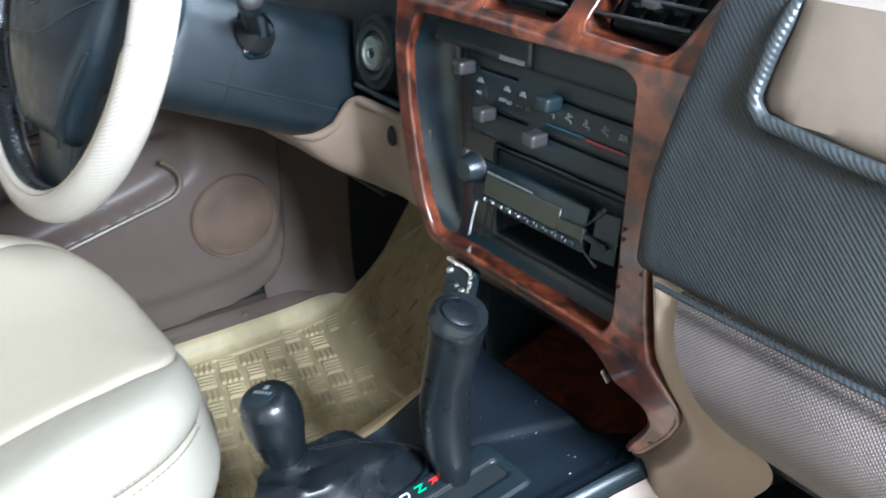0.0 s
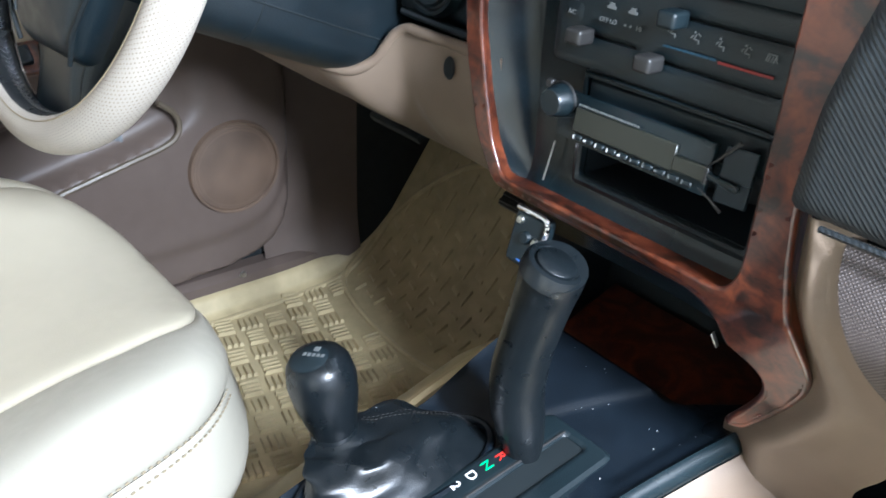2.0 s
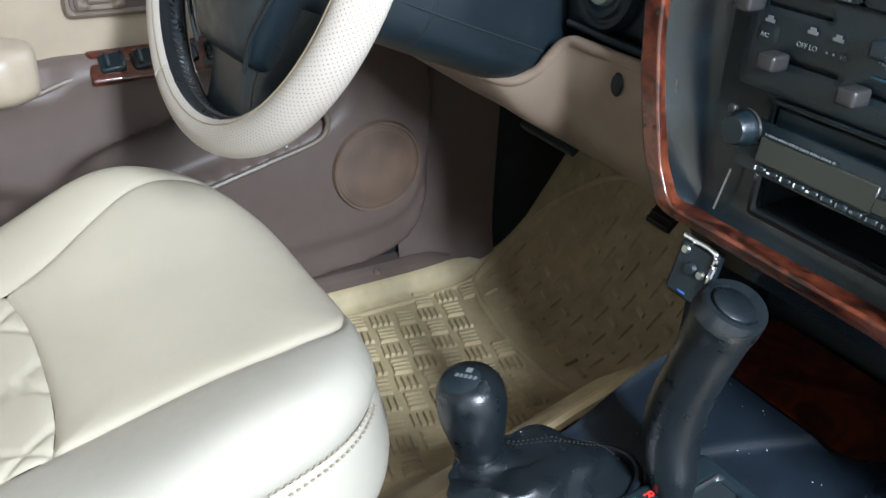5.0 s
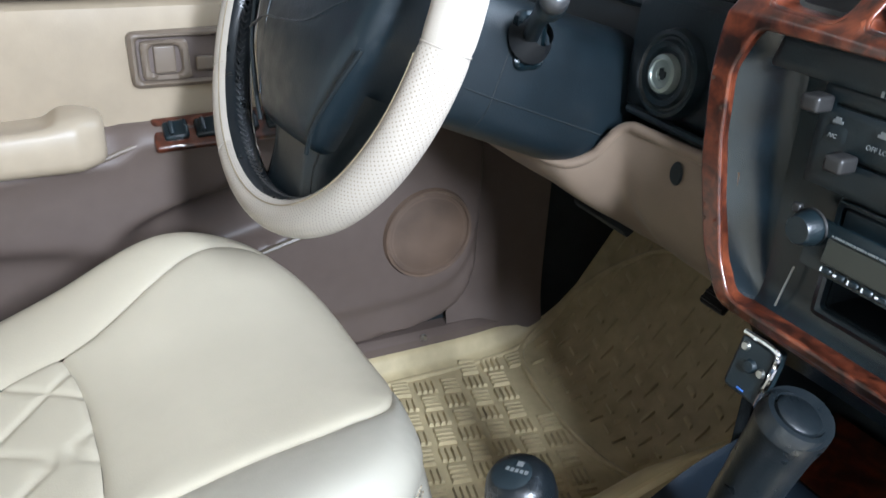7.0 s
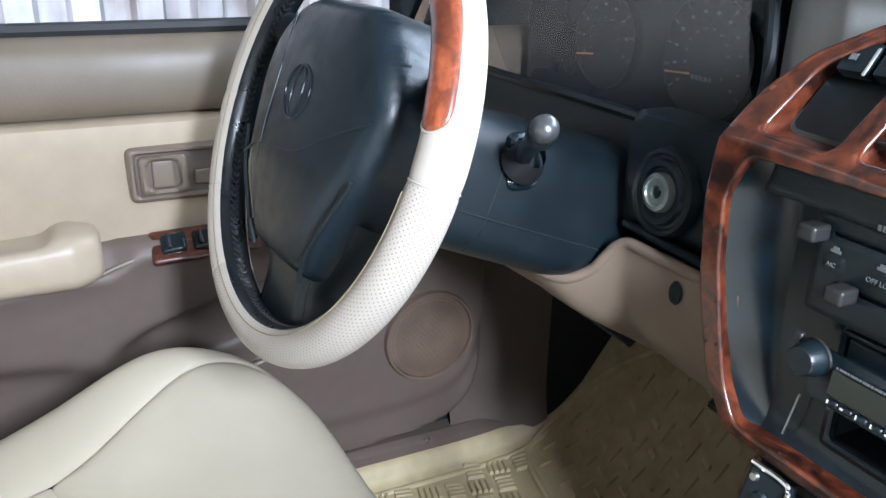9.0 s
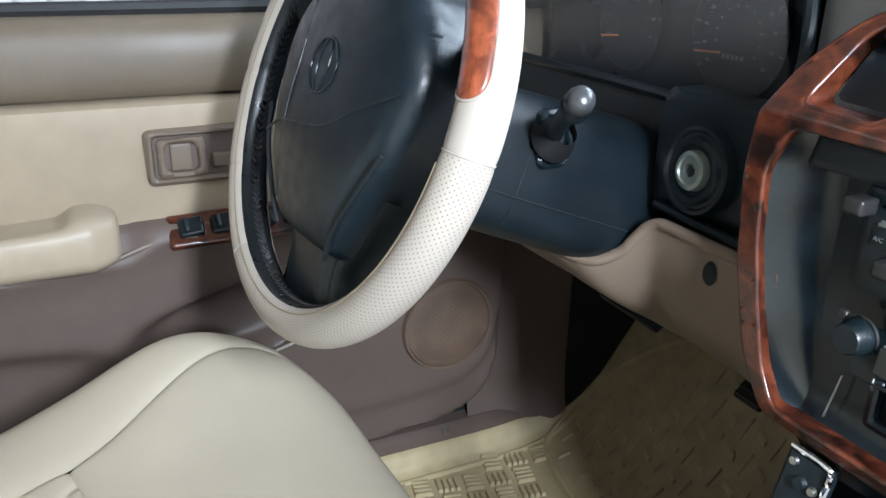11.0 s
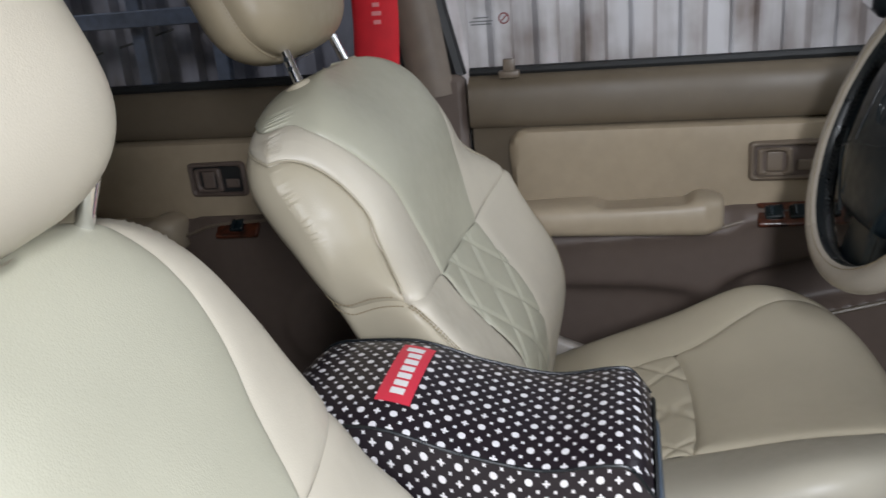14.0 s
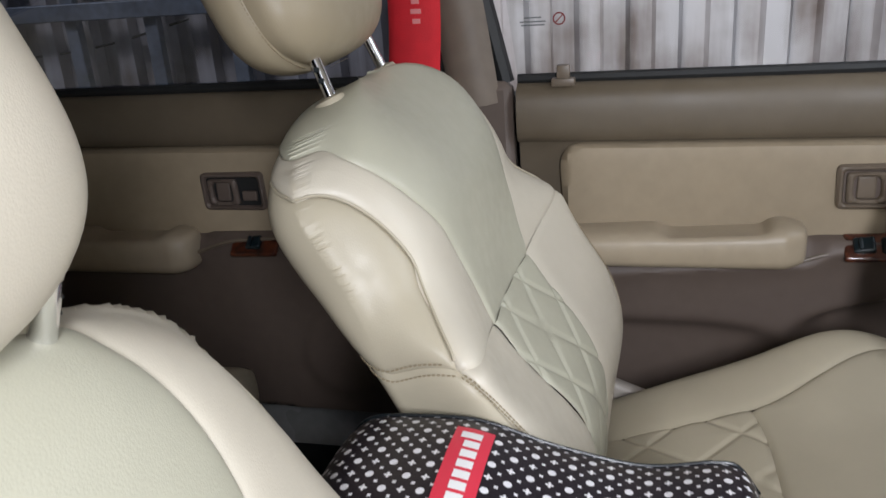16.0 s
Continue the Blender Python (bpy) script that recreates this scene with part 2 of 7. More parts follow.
def pane(name, tint, rough=0.0, gloss=None):
    m, nt, b = nodes_of(name)
    nt.nodes.remove(b)
    out = nt.nodes["Material Output"]
    tr, gl, mx = nt.nodes.new("ShaderNodeBsdfTransparent"), nt.nodes.new("ShaderNodeBsdfGlossy"), nt.nodes.new("ShaderNodeMixShader")
    fr = nt.nodes.new("ShaderNodeFresnel")
    fr.inputs["IOR"].default_value = 1.45
    tr.inputs[0].default_value = (*tint, 1)
    gl.inputs["Roughness"].default_value = rough
    if gloss is None:
        nt.links.new(fr.outputs[0], mx.inputs[0])
    else:
        mx.inputs[0].default_value = gloss
    nt.links.new(tr.outputs[0], mx.inputs[1])
    nt.links.new(gl.outputs[0], mx.inputs[2])
    nt.links.new(mx.outputs[0], out.inputs[0])
    return m


CREAM = leather("cream_leather", (0.57, 0.52, 0.425))
HEADTAN = leather("headrest_leather", (0.36, 0.30, 0.205))
BOLSTER = leather("bolster_leather", (0.41, 0.378, 0.305))
CENTRE = leather("centre_leather", (0.455, 0.440, 0.345))
SEATTAN = leather("seat_leather", (0.44, 0.39, 0.292))
STITCH = plain("stitching_thread", (0.30, 0.245, 0.16), 0.8)
BLACKLEATHER = leather("black_leather", (0.0055, 0.0080, 0.0098), 0.32)
WHEELCOVER = leather("wheel_cover_leather", (0.43, 0.385, 0.325), 0.5)
PERF = perforated("perforated_leather", (0.43, 0.385, 0.325))
GRILLE = ribbed("speaker_mesh", (0.20, 0.130, 0.086), 0.6, 220, "rib")
TAUPE = surface("taupe_plastic", (0.115, 0.086, 0.071), 0.5, bump=0.35, vary=0.07, grain=700)
TAUPE_MID = surface("taupe_vinyl", (0.122, 0.096, 0.066), 0.45, bump=0.35, vary=0.06, grain=600)
BEIGE = surface("beige_vinyl", (0.325, 0.260, 0.178), 0.55, bump=0.2, vary=0.07, grain=500)
HANDLE = surface("handle_plastic", (0.145, 0.112, 0.082), 0.4, bump=0.2, vary=0.08)
BEIGE_TRIM = surface("beige_plastic", (0.395, 0.325, 0.235), 0.45, bump=0.2, vary=0.06)
PALETRIM = surface("pale_trim_plastic", (0.42, 0.38, 0.34), 0.45, bump=0.2, vary=0.06)
TAN = surface("tan_plastic", (0.195, 0.146, 0.106), 0.42, bump=0.3, vary=0.07, grain=700)
BLACK = surface("black_plastic", (0.0070, 0.0135, 0.0170), 0.38, bump=0.35, vary=0.2, grain=800)
BLACKSOFT = surface("black_soft_plastic", (0.0065, 0.0122, 0.0160), 0.40, bump=0.4, vary=0.2, grain=600)
GLOSSBLACK = surface("gloss_black_plastic", (0.0065, 0.0140, 0.0178), 0.25, bump=0.1, vary=0.15)
CONSOLE = surface("navy_black_plastic", (0.0050, 0.0085, 0.0130), 0.31, bump=0.3, vary=0.25, grain=700)
SATIN = surface("satin_black_plastic", (0.0055, 0.0105, 0.0135), 0.20, bump=0.15, vary=0.15, grain=800)
# Near-black for slots, hollows and gaps: their shade is put into the colour.
DARK = plain("recess_shade_black", (0.0030, 0.0075, 0.0095), 0.7)
PADBLACK = leather("airbag_black", (0.0070, 0.0140, 0.0190), 0.35, 0.05)
GRIP = leather("worn_grip", (0.0070, 0.0100, 0.0120), 0.32, 0.2)
SLAT = surface("vent_slat_plastic", (0.026, 0.028, 0.031), 0.36, bump=0.2, vary=0.15)
GREYKNOB = surface("grey_knob_plastic", (0.024, 0.0235, 0.023), 0.45, bump=0.1)
SILVER = plain("silver_plastic", (0.45, 0.45, 0.44), 0.35, 0.4)
DISPLAY = plain("lcd_glass", (0.024, 0.026, 0.020), 0.3)
CHROME = plain("chrome", (0.82, 0.82, 0.84), 0.12, 1.0)
STEEL = surface("worn_steel", (0.55, 0.55, 0.52), 0.3, metal=1.0, bump=0.1, vary=0.15)
KNOBSHINE = plain("worn_knob", (0.10, 0.103, 0.107), 0.28, 0.6)
KEYFACE = surface("ignition_metal", (0.30, 0.34, 0.31), 0.35, metal=0.6, bump=0.1, vary=0.1)
WOOD = burl("burl_wood", 0.82)
VENEER = burl("dark_burl", 0.65)
# Same burl, darkened: the pocket's shade is put into the colour.
POCKETWOOD = burl("shaded_pocket_burl", 0.45)
WHEELWOOD = burl("wheel_burl", 2.1)
CARBON = ribbed("carbon_vinyl", (0.024, 0.030, 0.034), 0.40, 110, "weave")
CARBONROLL = ribbed("carbon_roll", (0.045, 0.054, 0.058), 0.36, 110, "weave")
RIBBED = ribbed("ribbed_plastic", (0.115, 0.095, 0.090), 0.50, 150, "rib")
PAD = surface("airbag_pad_vinyl", (0.17, 0.135, 0.105), 0.5, bump=0.3, vary=0.1)
MAT = surface("rubber_mat", (0.46, 0.38, 0.22), 0.42, bump=0.3, vary=0.16, stain=9, grain=400)
MATRIM = surface("mat_rim_rubber", (0.55, 0.45, 0.26), 0.4, bump=0.2, vary=0.1)
CARPET = surface("dark_carpet", (0.0115, 0.0165, 0.0190), 0.95, bump=1.0, vary=0.3, grain=900, depth=0.003)
RUBBER = surface("black_rubber", (0.012, 0.013, 0.014), 0.5, bump=0.2)
RED = surface("red_plush", (0.62, 0.012, 0.022), 0.8, bump=0.8, vary=0.1, grain=700, depth=0.001)
REDPRINT = plain("red_print", (0.68, 0.04, 0.07), 0.4)
WHITEPRINT = plain("white_print", (0.78, 0.77, 0.76), 0.5)
GREYPRINT = plain("grey_print", (0.135, 0.145, 0.145), 0.5)
PINKBAR = plain("faded_print", (0.72, 0.25, 0.25), 0.6)
REDINK = plain("red_ink", (0.65, 0.03, 0.02), 0.5)
GREENINK = plain("green_ink", (0.02, 0.55, 0.22), 0.5)
BLUEINK = plain("blue_ink", (0.012, 0.050, 0.085), 0.5)
DARKRED = plain("dark_red_ink", (0.20, 0.018, 0.018), 0.5)
ORANGE = plain("needle_orange", (0.75, 0.28, 0.08), 0.5)
DOTS = dotted_print("dotted_leatherette")
BLUEPLASTIC = surface("blue_grey_plastic", (0.06, 0.085, 0.12), 0.4, bump=0.2)
SHEET = weathered_sheet("corrugated_sheet_metal")
STUD = surface("steel_stud", (0.20, 0.23, 0.27), 0.5, metal=0.3, bump=0.2, vary=0.3)
CONCRETE = surface("concrete", (0.32, 0.30, 0.28), 0.85, bump=0.5, vary=0.15, scale=8, stain=1.2, grain=120, depth=0.004)
PAINT = surface("car_paint", (0.25, 0.25, 0.24), 0.3, coat=0.6, bump=0.0)
GREYDASH = surface("grey_dash_vinyl", (0.36, 0.37, 0.36), 0.55, bump=0.4, vary=0.08, grain=500)
LINER = surface("headliner_fabric", (0.45, 0.41, 0.35), 0.9, bump=0.4, vary=0.05)
GLASS = pane("window_glass", (0.86, 0.88, 0.88))
# Broad constant gloss lays a haze of glare over the dials.
LENS = pane("instrument_lens", (0.86, 0.88, 0.90), 0.65, 0.24)
DARKTINT = pane("unseen_dimming_glass", (0.07, 0.075, 0.085))
TINT = pane("tinted_glass", (0.22, 0.24, 0.28))


# ---- mesh helpers ----
def link(name, bm, mat, parent=None, label="", smooth=True, sharp=0.7):
    me = bpy.data.meshes.new(name)
    bmesh.ops.recalc_face_normals(bm, faces=bm.faces)
    if smooth:
        for f in bm.faces:
            f.smooth = True
        for e in bm.edges:
            if len(e.link_faces) == 2 and e.calc_face_angle(0) > sharp:
                e.smooth = False
    bm.to_mesh(me)
    bm.free()
    me.materials.append(mat)
    ob = new(name, me)
    if parent is not None:
        ob.parent = parent
    if label:
        ob["label"] = label
    return ob


def part(name, bm, material, parent, label="", sharp=0.7):
    return link(name, bm, material, parent, label, True, sharp)


def thing(name, label, category, group="", kind="", at=(0, 0, 0)):
    ob = new(name)
    ob.empty_display_size = 0.05
    return tagged(ob, label, category, group, kind)


def grid(fn, nu, nv, closed_u=False, closed_v=False, uv=None):
    """A mesh of quads from fn(s, t), s and t from 0 to 1."""
    bm = bmesh.new()
    vs = [[bm.verts.new(fn(i / nu, j / nv)) for i in range(nu if closed_u else nu + 1)] for j in range(nv if closed_v else nv + 1)]
    lay = bm.loops.layers.uv.new("UVMap") if uv else None
    for j in range(nv):
        for i in range(nu):
            a, c = (i + 1) % len(vs[0]) if closed_u else i + 1, (j + 1) % len(vs) if closed_v else j + 1
            f = bm.faces.new((vs[j][i], vs[j][a], vs[c][a], vs[c][i]))
            if uv:
                for l, (s, t) in zip(f.loops, ((i, j), (i + 1, j), (i + 1, j + 1), (i, j + 1))):
                    l[lay].uv = uv(s / nu, t / nv)
    return bm


def box(size, bevel=0.003, segs=2, m=None):
    bm = bmesh.new()
    bmesh.ops.create_cube(bm, size=1, matrix=Matrix.Diagonal((*size, 1)))
    if bevel:
        bmesh.ops.bevel(bm, geom=bm.edges[:], offset=bevel, segments=segs, profile=0.6, affect="EDGES", clamp_overlap=True)
    if m is not None:
        bm.transform(m)
    return bm


def lathe(profile, n=32, m=None):
    """Turn a profile of (radius, height) about z."""
    bm = bmesh.new()
    rings = []
    for r, z in profile:
        rings.append([bm.verts.new((r * math.cos(2 * math.pi * k / n), r * math.sin(2 * math.pi * k / n), z)) for k in range(n)] if r > 1e-6
                     else [bm.verts.new((0, 0, z))])
    for a, b in zip(rings, rings[1:]):
        for k in range(n):
            q = (k + 1) % n
            if len(a) == 1 and len(b) > 1:
                bm.faces.new((a[0], b[q], b[k]))
            elif len(b) == 1 and len(a) > 1:
                bm.faces.new((a[k], a[q], b[0]))
            elif len(a) > 1:
                bm.faces.new((a[k], a[q], b[q], b[k]))
    if m is not None:
        bm.transform(m)
    return bm


def smooth_path(pts, n):
    """Catmull-Rom points through pts."""
    P = [Vector(p) for p in pts]
    P = [2 * P[0] - P[1]] + P + [2 * P[-1] - P[-2]]
    out = []
    segs = len(P) - 3
    for k in range(n + 1):
        u = min(k / n * segs, segs - 1e-9)
        i, f = int(u), u - int(u)
        a, b, c, d = P[i:i + 4]
        out.append(0.5 * ((2 * b) + (c - a) * f + (2 * a - 5 * b + 4 * c - d) * f * f + (3 * b - a - 3 * c + d) * f ** 3))
    return out


def tube(pts, radius, n=24, sides=10, caps=True, flat=1.0, side=None):
    """A swept tube; radius may be a function of 0..1; flat squashes it along its own second axis."""
    P = smooth_path(pts, n)
    bm = bmesh.new()
    rings = []
    ref = Vector(side) if side else Vector((0, 0, 1))
    for k, p in enumerate(P):
        t = (P[min(k + 1, n)] - P[max(k - 1, 0)]).normalized()
        a = t.cross(ref)
        a = a.normalized() if a.length > 1e-3 else t.orthogonal().normalized()
        b = a.cross(t).normalized()
        r = radius(k / n) if callable(radius) else radius
        rings.append([bm.verts.new(p + r * (math.cos(q) * a + flat * math.sin(q) * b)) for q in (2 * math.pi * i / sides for i in range(sides))])
    for a, b in zip(rings, rings[1:]):
        for i in range(sides):
            bm.faces.new((a[i], a[(i + 1) % sides], b[(i + 1) % sides], b[i]))
    if caps:
        bm.faces.new(rings[0][::-1])
        bm.faces.new(rings[-1])
    return bm


def join(*bms):
    out = bms[0]
    for b in bms[1:]:
        me = bpy.data.meshes.new("join")
        b.to_mesh(me)
        b.free()
        out.from_mesh(me)
        bpy.data.meshes.remove(me)
    return out


def round_poly(pts, r, n=4):
    """Polygon with rounded corners."""
    out = []
    L = len(pts)
    for i in range(L):
        p, a, b = Vector(pts[i]), Vector(pts[i - 1]), Vector(pts[(i + 1) % L])
        da, db = (a - p), (b - p)
        k = min(r, da.length * 0.45, db.length * 0.45)
        s, e = p + da.normalized() * k, p + db.normalized() * k
        for j in range(n + 1):
            f = j / n
            q = (1 - f) ** 2 * s + 2 * f * (1 - f) * p + f * f * e
            out.append((q.x, q.y))
    return out


def signed(poly, X, Y):
    """Signed distance to a polygon, positive inside, with the nearest boundary points."""
    P = np.array(poly)
    Q = np.roll(P, -1, 0)
    best = np.full(X.shape, 1e9)
    nx, ny = np.zeros(X.shape), np.zeros(X.shape)
    inside = np.zeros(X.shape, bool)
    for (x0, y0), (x1, y1) in zip(P, Q):
        dx, dy = x1 - x0, y1 - y0
        t = np.clip(((X - x0) * dx + (Y - y0) * dy) / max(dx * dx + dy * dy, 1e-12), 0, 1)
        px, py = x0 + t * dx, y0 + t * dy
        d = np.hypot(X - px, Y - py)
        u = d < best
        best, nx, ny = np.where(u, d, best), np.where(u, px, nx), np.where(u, py, ny)
        if abs(dy) > 1e-12:
            inside ^= ((y0 > Y) != (y1 > Y)) & (X < dx * (Y - y0) / dy + x0)
    return np.where(inside, best, -best), nx, ny


def plate(outer, holes, cell, at, thick=0.01, edge=0.004, crown=0.0):
    """A moulded plate in (a, b): at(a, b, proud) places a point; its rims are rounded by edge and turn back by thick."""
    o = np.array(outer)
    lo, hi = o.min(0), o.max(0)
    na, nb = int((hi[0] - lo[0]) / cell) + 2, int((hi[1] - lo[1]) / cell) + 2
    A, B = np.meshgrid(lo[0] - cell * 0.4 + cell * np.arange(na + 1), lo[1] - cell * 0.4 + cell * np.arange(nb + 1))
    for _ in range(2):
        D, NX, NY = signed(outer, A, B)
        for h in holes:
            d, x, y = signed(h, A, B)
            d = -d
            u = d < D
            D, NX, NY = np.where(u, d, D), np.where(u, x, NX), np.where(u, y, NY)
        near = np.abs(D) < cell * 0.62
        A, B = np.where(near, NX, A), np.where(near, NY, B)
        D = np.where(near, 0, D)
    bm = bmesh.new()
    V = {}

    def vert(j, i):
        if (j, i) not in V:
            d = max(D[j, i], 0)
            k = min(d / edge, 1) if edge else 1
            V[j, i] = bm.verts.new(at(A[j, i], B[j, i], -edge * (1 - math.sqrt(max(0, 1 - (1 - k) ** 2))) + crown * (1 - math.exp(-d / 0.02))))
        return V[j, i]

    for j in range(nb):
        for i in range(na):
            c = [q for q in ((j, i), (j, i + 1), (j + 1, i + 1), (j + 1, i)) if D[q] >= 0]
            if len(c) < 3 or all(D[q] == 0 for q in c) and False:
                continue
            mx, my = np.mean([A[q] for q in c]), np.mean([B[q] for q in c])
            if len(c) >= 3 and all(D[q] == 0 for q in c):
                dd = signed(outer, np.array([mx]), np.array([my]))[0][0]
                for h in holes:
                    dd = min(dd, -signed(h, np.array([mx]), np.array([my]))[0][0])
                if dd < -1e-6:
                    continue
            try:
                bm.faces.new([vert(*q) for q in c])
            except ValueError:
                pass
    bmesh.ops.remove_doubles(bm, verts=bm.verts[:], dist=1e-5)
    if thick:
        rim = [e for e in bm.edges if len(e.link_faces) == 1]
        back = at(0, 0, -thick) - at(0, 0, 0)
        ext = bmesh.ops.extrude_edge_only(bm, edges=rim)
        bmesh.ops.translate(bm, verts=[v for v in ext["geom"] if isinstance(v, bmesh.types.BMVert)], vec=back)
    return bm


def offset(poly, d):
    """Smooth polygon moved outwards by d (inwards: minus)."""
    P = [Vector(p) for p in poly]
    P = [p for i, p in enumerate(P) if (p - P[i - 1]).length > 1e-6]
    area = sum(P[i - 1].x * P[i].y - P[i].x * P[i - 1].y for i in range(len(P)))
    sg = 1 if area > 0 else -1
    out = []
    for i, p in enumerate(P):
        t = (P[(i + 1) % len(P)] - P[i - 1]).normalized()
        out.append((p.x + sg * d * t.y, p.y - sg * d * t.x))
    return out


def bead(poly, at, r, depth=None, sides=10):
    """Round bead along a closed outline of a plate."""
    depth = r if depth is None else depth
    pts = [at(x, y, -depth) for x, y in poly]
    n = len(pts)
    bm = bmesh.new()
    rows = []
    for i in range(n):
        t = (pts[(i + 1) % n] - pts[i - 1]).normalized()
        o = (at(poly[i][0], poly[i][1], 1) - at(poly[i][0], poly[i][1], 0)).normalized()
        c = t.cross(o).normalized()
        rows.append([bm.verts.new(pts[i] + r * (math.cos(2 * math.pi * k / sides) * o + math.sin(2 * math.pi * k / sides) * c)) for k in range(sides)])
    for i in range(n):
        a, b = rows[i], rows[(i + 1) % n]
        for k in range(sides):
            bm.faces.new((a[k], a[(k + 1) % sides], b[(k + 1) % sides], b[k]))
    return bm


def words(text, size, m, mat, name, parent, depth=0.0003):
    """Flat lettering in the built-in font."""
    cu = bpy.data.curves.new(name, "FONT")
    cu.body, cu.size, cu.extrude, cu.align_x, cu.align_y = text, size, depth, "CENTER", "CENTER"
    tmp = bpy.data.objects.new(name, cu)
    me = bpy.data.meshes.new_from_object(tmp)
    bpy.data.objects.remove(tmp)
    bpy.data.curves.remove(cu)
    me.transform(m)
    me.materials.clear()
    me.materials.append(mat)
    ob = new(name, me)
    ob.parent = parent
    return ob


def lerp(a, b, t):
    return a + (b - a) * t


def table(xs, ys):
    """Smooth monotone curve through the given values."""
    n = len(xs)
    h = [xs[i + 1] - xs[i] for i in range(n - 1)]
    d = [(ys[i + 1] - ys[i]) / h[i] for i in range(n - 1)]
    m = [d[0]] + [0 if d[i - 1] * d[i] <= 0 else 2 * d[i - 1] * d[i] / (d[i - 1] + d[i]) for i in range(1, n - 1)] + [d[-1]]

    def f(x):
        x = max(xs[0], min(xs[-1], x))
        i = 0
        while i < n - 2 and x > xs[i + 1]:
            i += 1
        t = (x - xs[i]) / h[i]
        return (ys[i] * (1 + 2 * t) * (1 - t) ** 2 + h[i] * m[i] * t * (1 - t) ** 2 + ys[i + 1] * t * t * (3 - 2 * t) + h[i] * m[i + 1] * t * t * (t - 1))
    return f


# ---- ground, garage walls, sky side ----
def step_down(q):
    """1 below zero, 0 above."""
    return 1 / (1 + math.exp(max(-40, min(40, q))))


def slab(name, lo, hi, mat, label, category="", bevel=0.004, kind="structure"):
    c, s = [(a + b) / 2 for a, b in zip(lo, hi)], [b - a for a, b in zip(lo, hi)]
    ob = link(name, box(s, bevel, 1, Matrix.Translation(c)), mat)
    return tagged(ob, label, category or name.split("_")[0], kind=kind)


GROUND = -0.52
bm = bmesh.new()
bmesh.ops.create_grid(bm, x_segments=20, y_segments=20, size=60, matrix=Matrix.Translation((0, 0, GROUND)))
tagged(link("ground", bm, CONCRETE), "grey concrete ground around the parked car", "ground", kind="structure")


def corrugated(name, x, y0, y1, z0, z1, pitch, label):
    """Trapezoid-profile sheet standing along y."""
    prof = []
    n = int((y1 - y0) / pitch)
    for k in range(n):
        for f, d in ((0.0, 0), (0.42, 0), (0.50, 0.034), (0.92, 0.034)):
            prof.append((y0 + (k + f) * pitch, d))
    bm = bmesh.new()
    rows = []
    for z in np.linspace(z0, z1, 14):
        rows.append([bm.verts.new((x + q + 0.003 * math.sin(3.1 * z + 5 * y), y, z)) for y, q in prof])
    for lo, hi in zip(rows, rows[1:]):
        for i in range(len(prof) - 1):
            bm.faces.new((lo[i], lo[i + 1], hi[i + 1], hi[i]))
    return tagged(link(name, bm, SHEET, smooth=False), label, "wall", kind="structure")


corrugated("wall_garage", -1.75, -6.0, 5.0, GROUND, 2.6, 0.135, "weathered grey corrugated metal garage wall with brown streaks")
# Added out of view: keeps sky light off the driver window and footwell.
slab("ceiling_eave", (-1.86, -6.0, 2.58), (-0.95, 5.0, 2.64), SHEET, "unseen metal sheet added to block sky light at the driver window", "roof")
corrugated("wall_side", 2.25, -6.0, -0.50, GROUND, 2.5, 0.15, "grey corrugated metal side wall of the yard")
rack = thing("steel_frame", "blue grey steel studs and rails before the sheet wall", "frame", kind="structure")
for y in [-3.05 + 0.27 * k for k in range(7)]:
    part("stud", box((0.03, 0.045, 3.1), 0.003, 1, Matrix.Translation((-1.66, y, 1.04))), STUD, rack)
for z in (0.30, 0.78, 1.25):
    part("rail", box((0.028, 2.1, 0.05), 0.003, 1, Matrix.Translation((-1.635, -2.3, z))), STUD, rack)

# ---- car shell ----
car = thing("car_shell", "grey car body with pillars, roof and headliner", "car body", kind="structure")
XL, XR = -0.76, 0.84            # outer sides
part("roof_panel", box((1.50, 2.3, 0.03), 0.012, 2, Matrix.Translation((0.04, -0.72, 1.205))), PAINT, car)
part("headliner", box((1.44, 2.24, 0.02), 0.008, 2, Matrix.Translation((0.04, -0.72, 1.175))), LINER, car, "pale beige headliner")
for side, x in (("l", -0.70), ("r", 0.78)):
    part("a_pillar", tube([(x, 0.44, 1.18), (x + (0.005 if x < 0 else -0.005), 0.66, 0.97), (x, 0.98, 0.70)], 0.035, 10, 8), TAUPE_MID, car)
part("windscreen_header", box((1.46, 0.09, 0.05), 0.015, 2, Matrix.Translation((0.04, 0.42, 1.17))), LINER, car)
part("rear_bulkhead", box((1.46, 0.04, 0.80), 0.01, 1, Matrix.Translation((0.04, -1.86, 0.35))), TAUPE, car)
part("firewall", box((1.48, 0.04, 0.95), 0.01, 1, Matrix.Translation((0.04, 1.02, 0.30))), CARPET, car)
part("cowl_top", box((1.48, 0.35, 0.03), 0.01, 1, Matrix.Translation((0.04, 0.98, 0.765))), BLACK, car)
part("heater_box", box((0.36, 0.42, 0.52), 0.01, 1, Matrix.Translation((0.045, 0.775, 0.49))), DARK, car)
part("bonnet", box((1.50, 1.10, 0.05), 0.02, 2, Matrix.Translation((0.04, 1.75, 0.62))), PAINT, car)
part("outer_skin", box((0.02, 2.4, 0.95), 0.008, 1, Matrix.Translation((-0.785, -0.62, 0.19))), PAINT, car)
part("fender_wall", box((0.05, 0.75, 1.02), 0.005, 1, Matrix.Translation((-0.735, 0.735, 0.27))), CARPET, car)
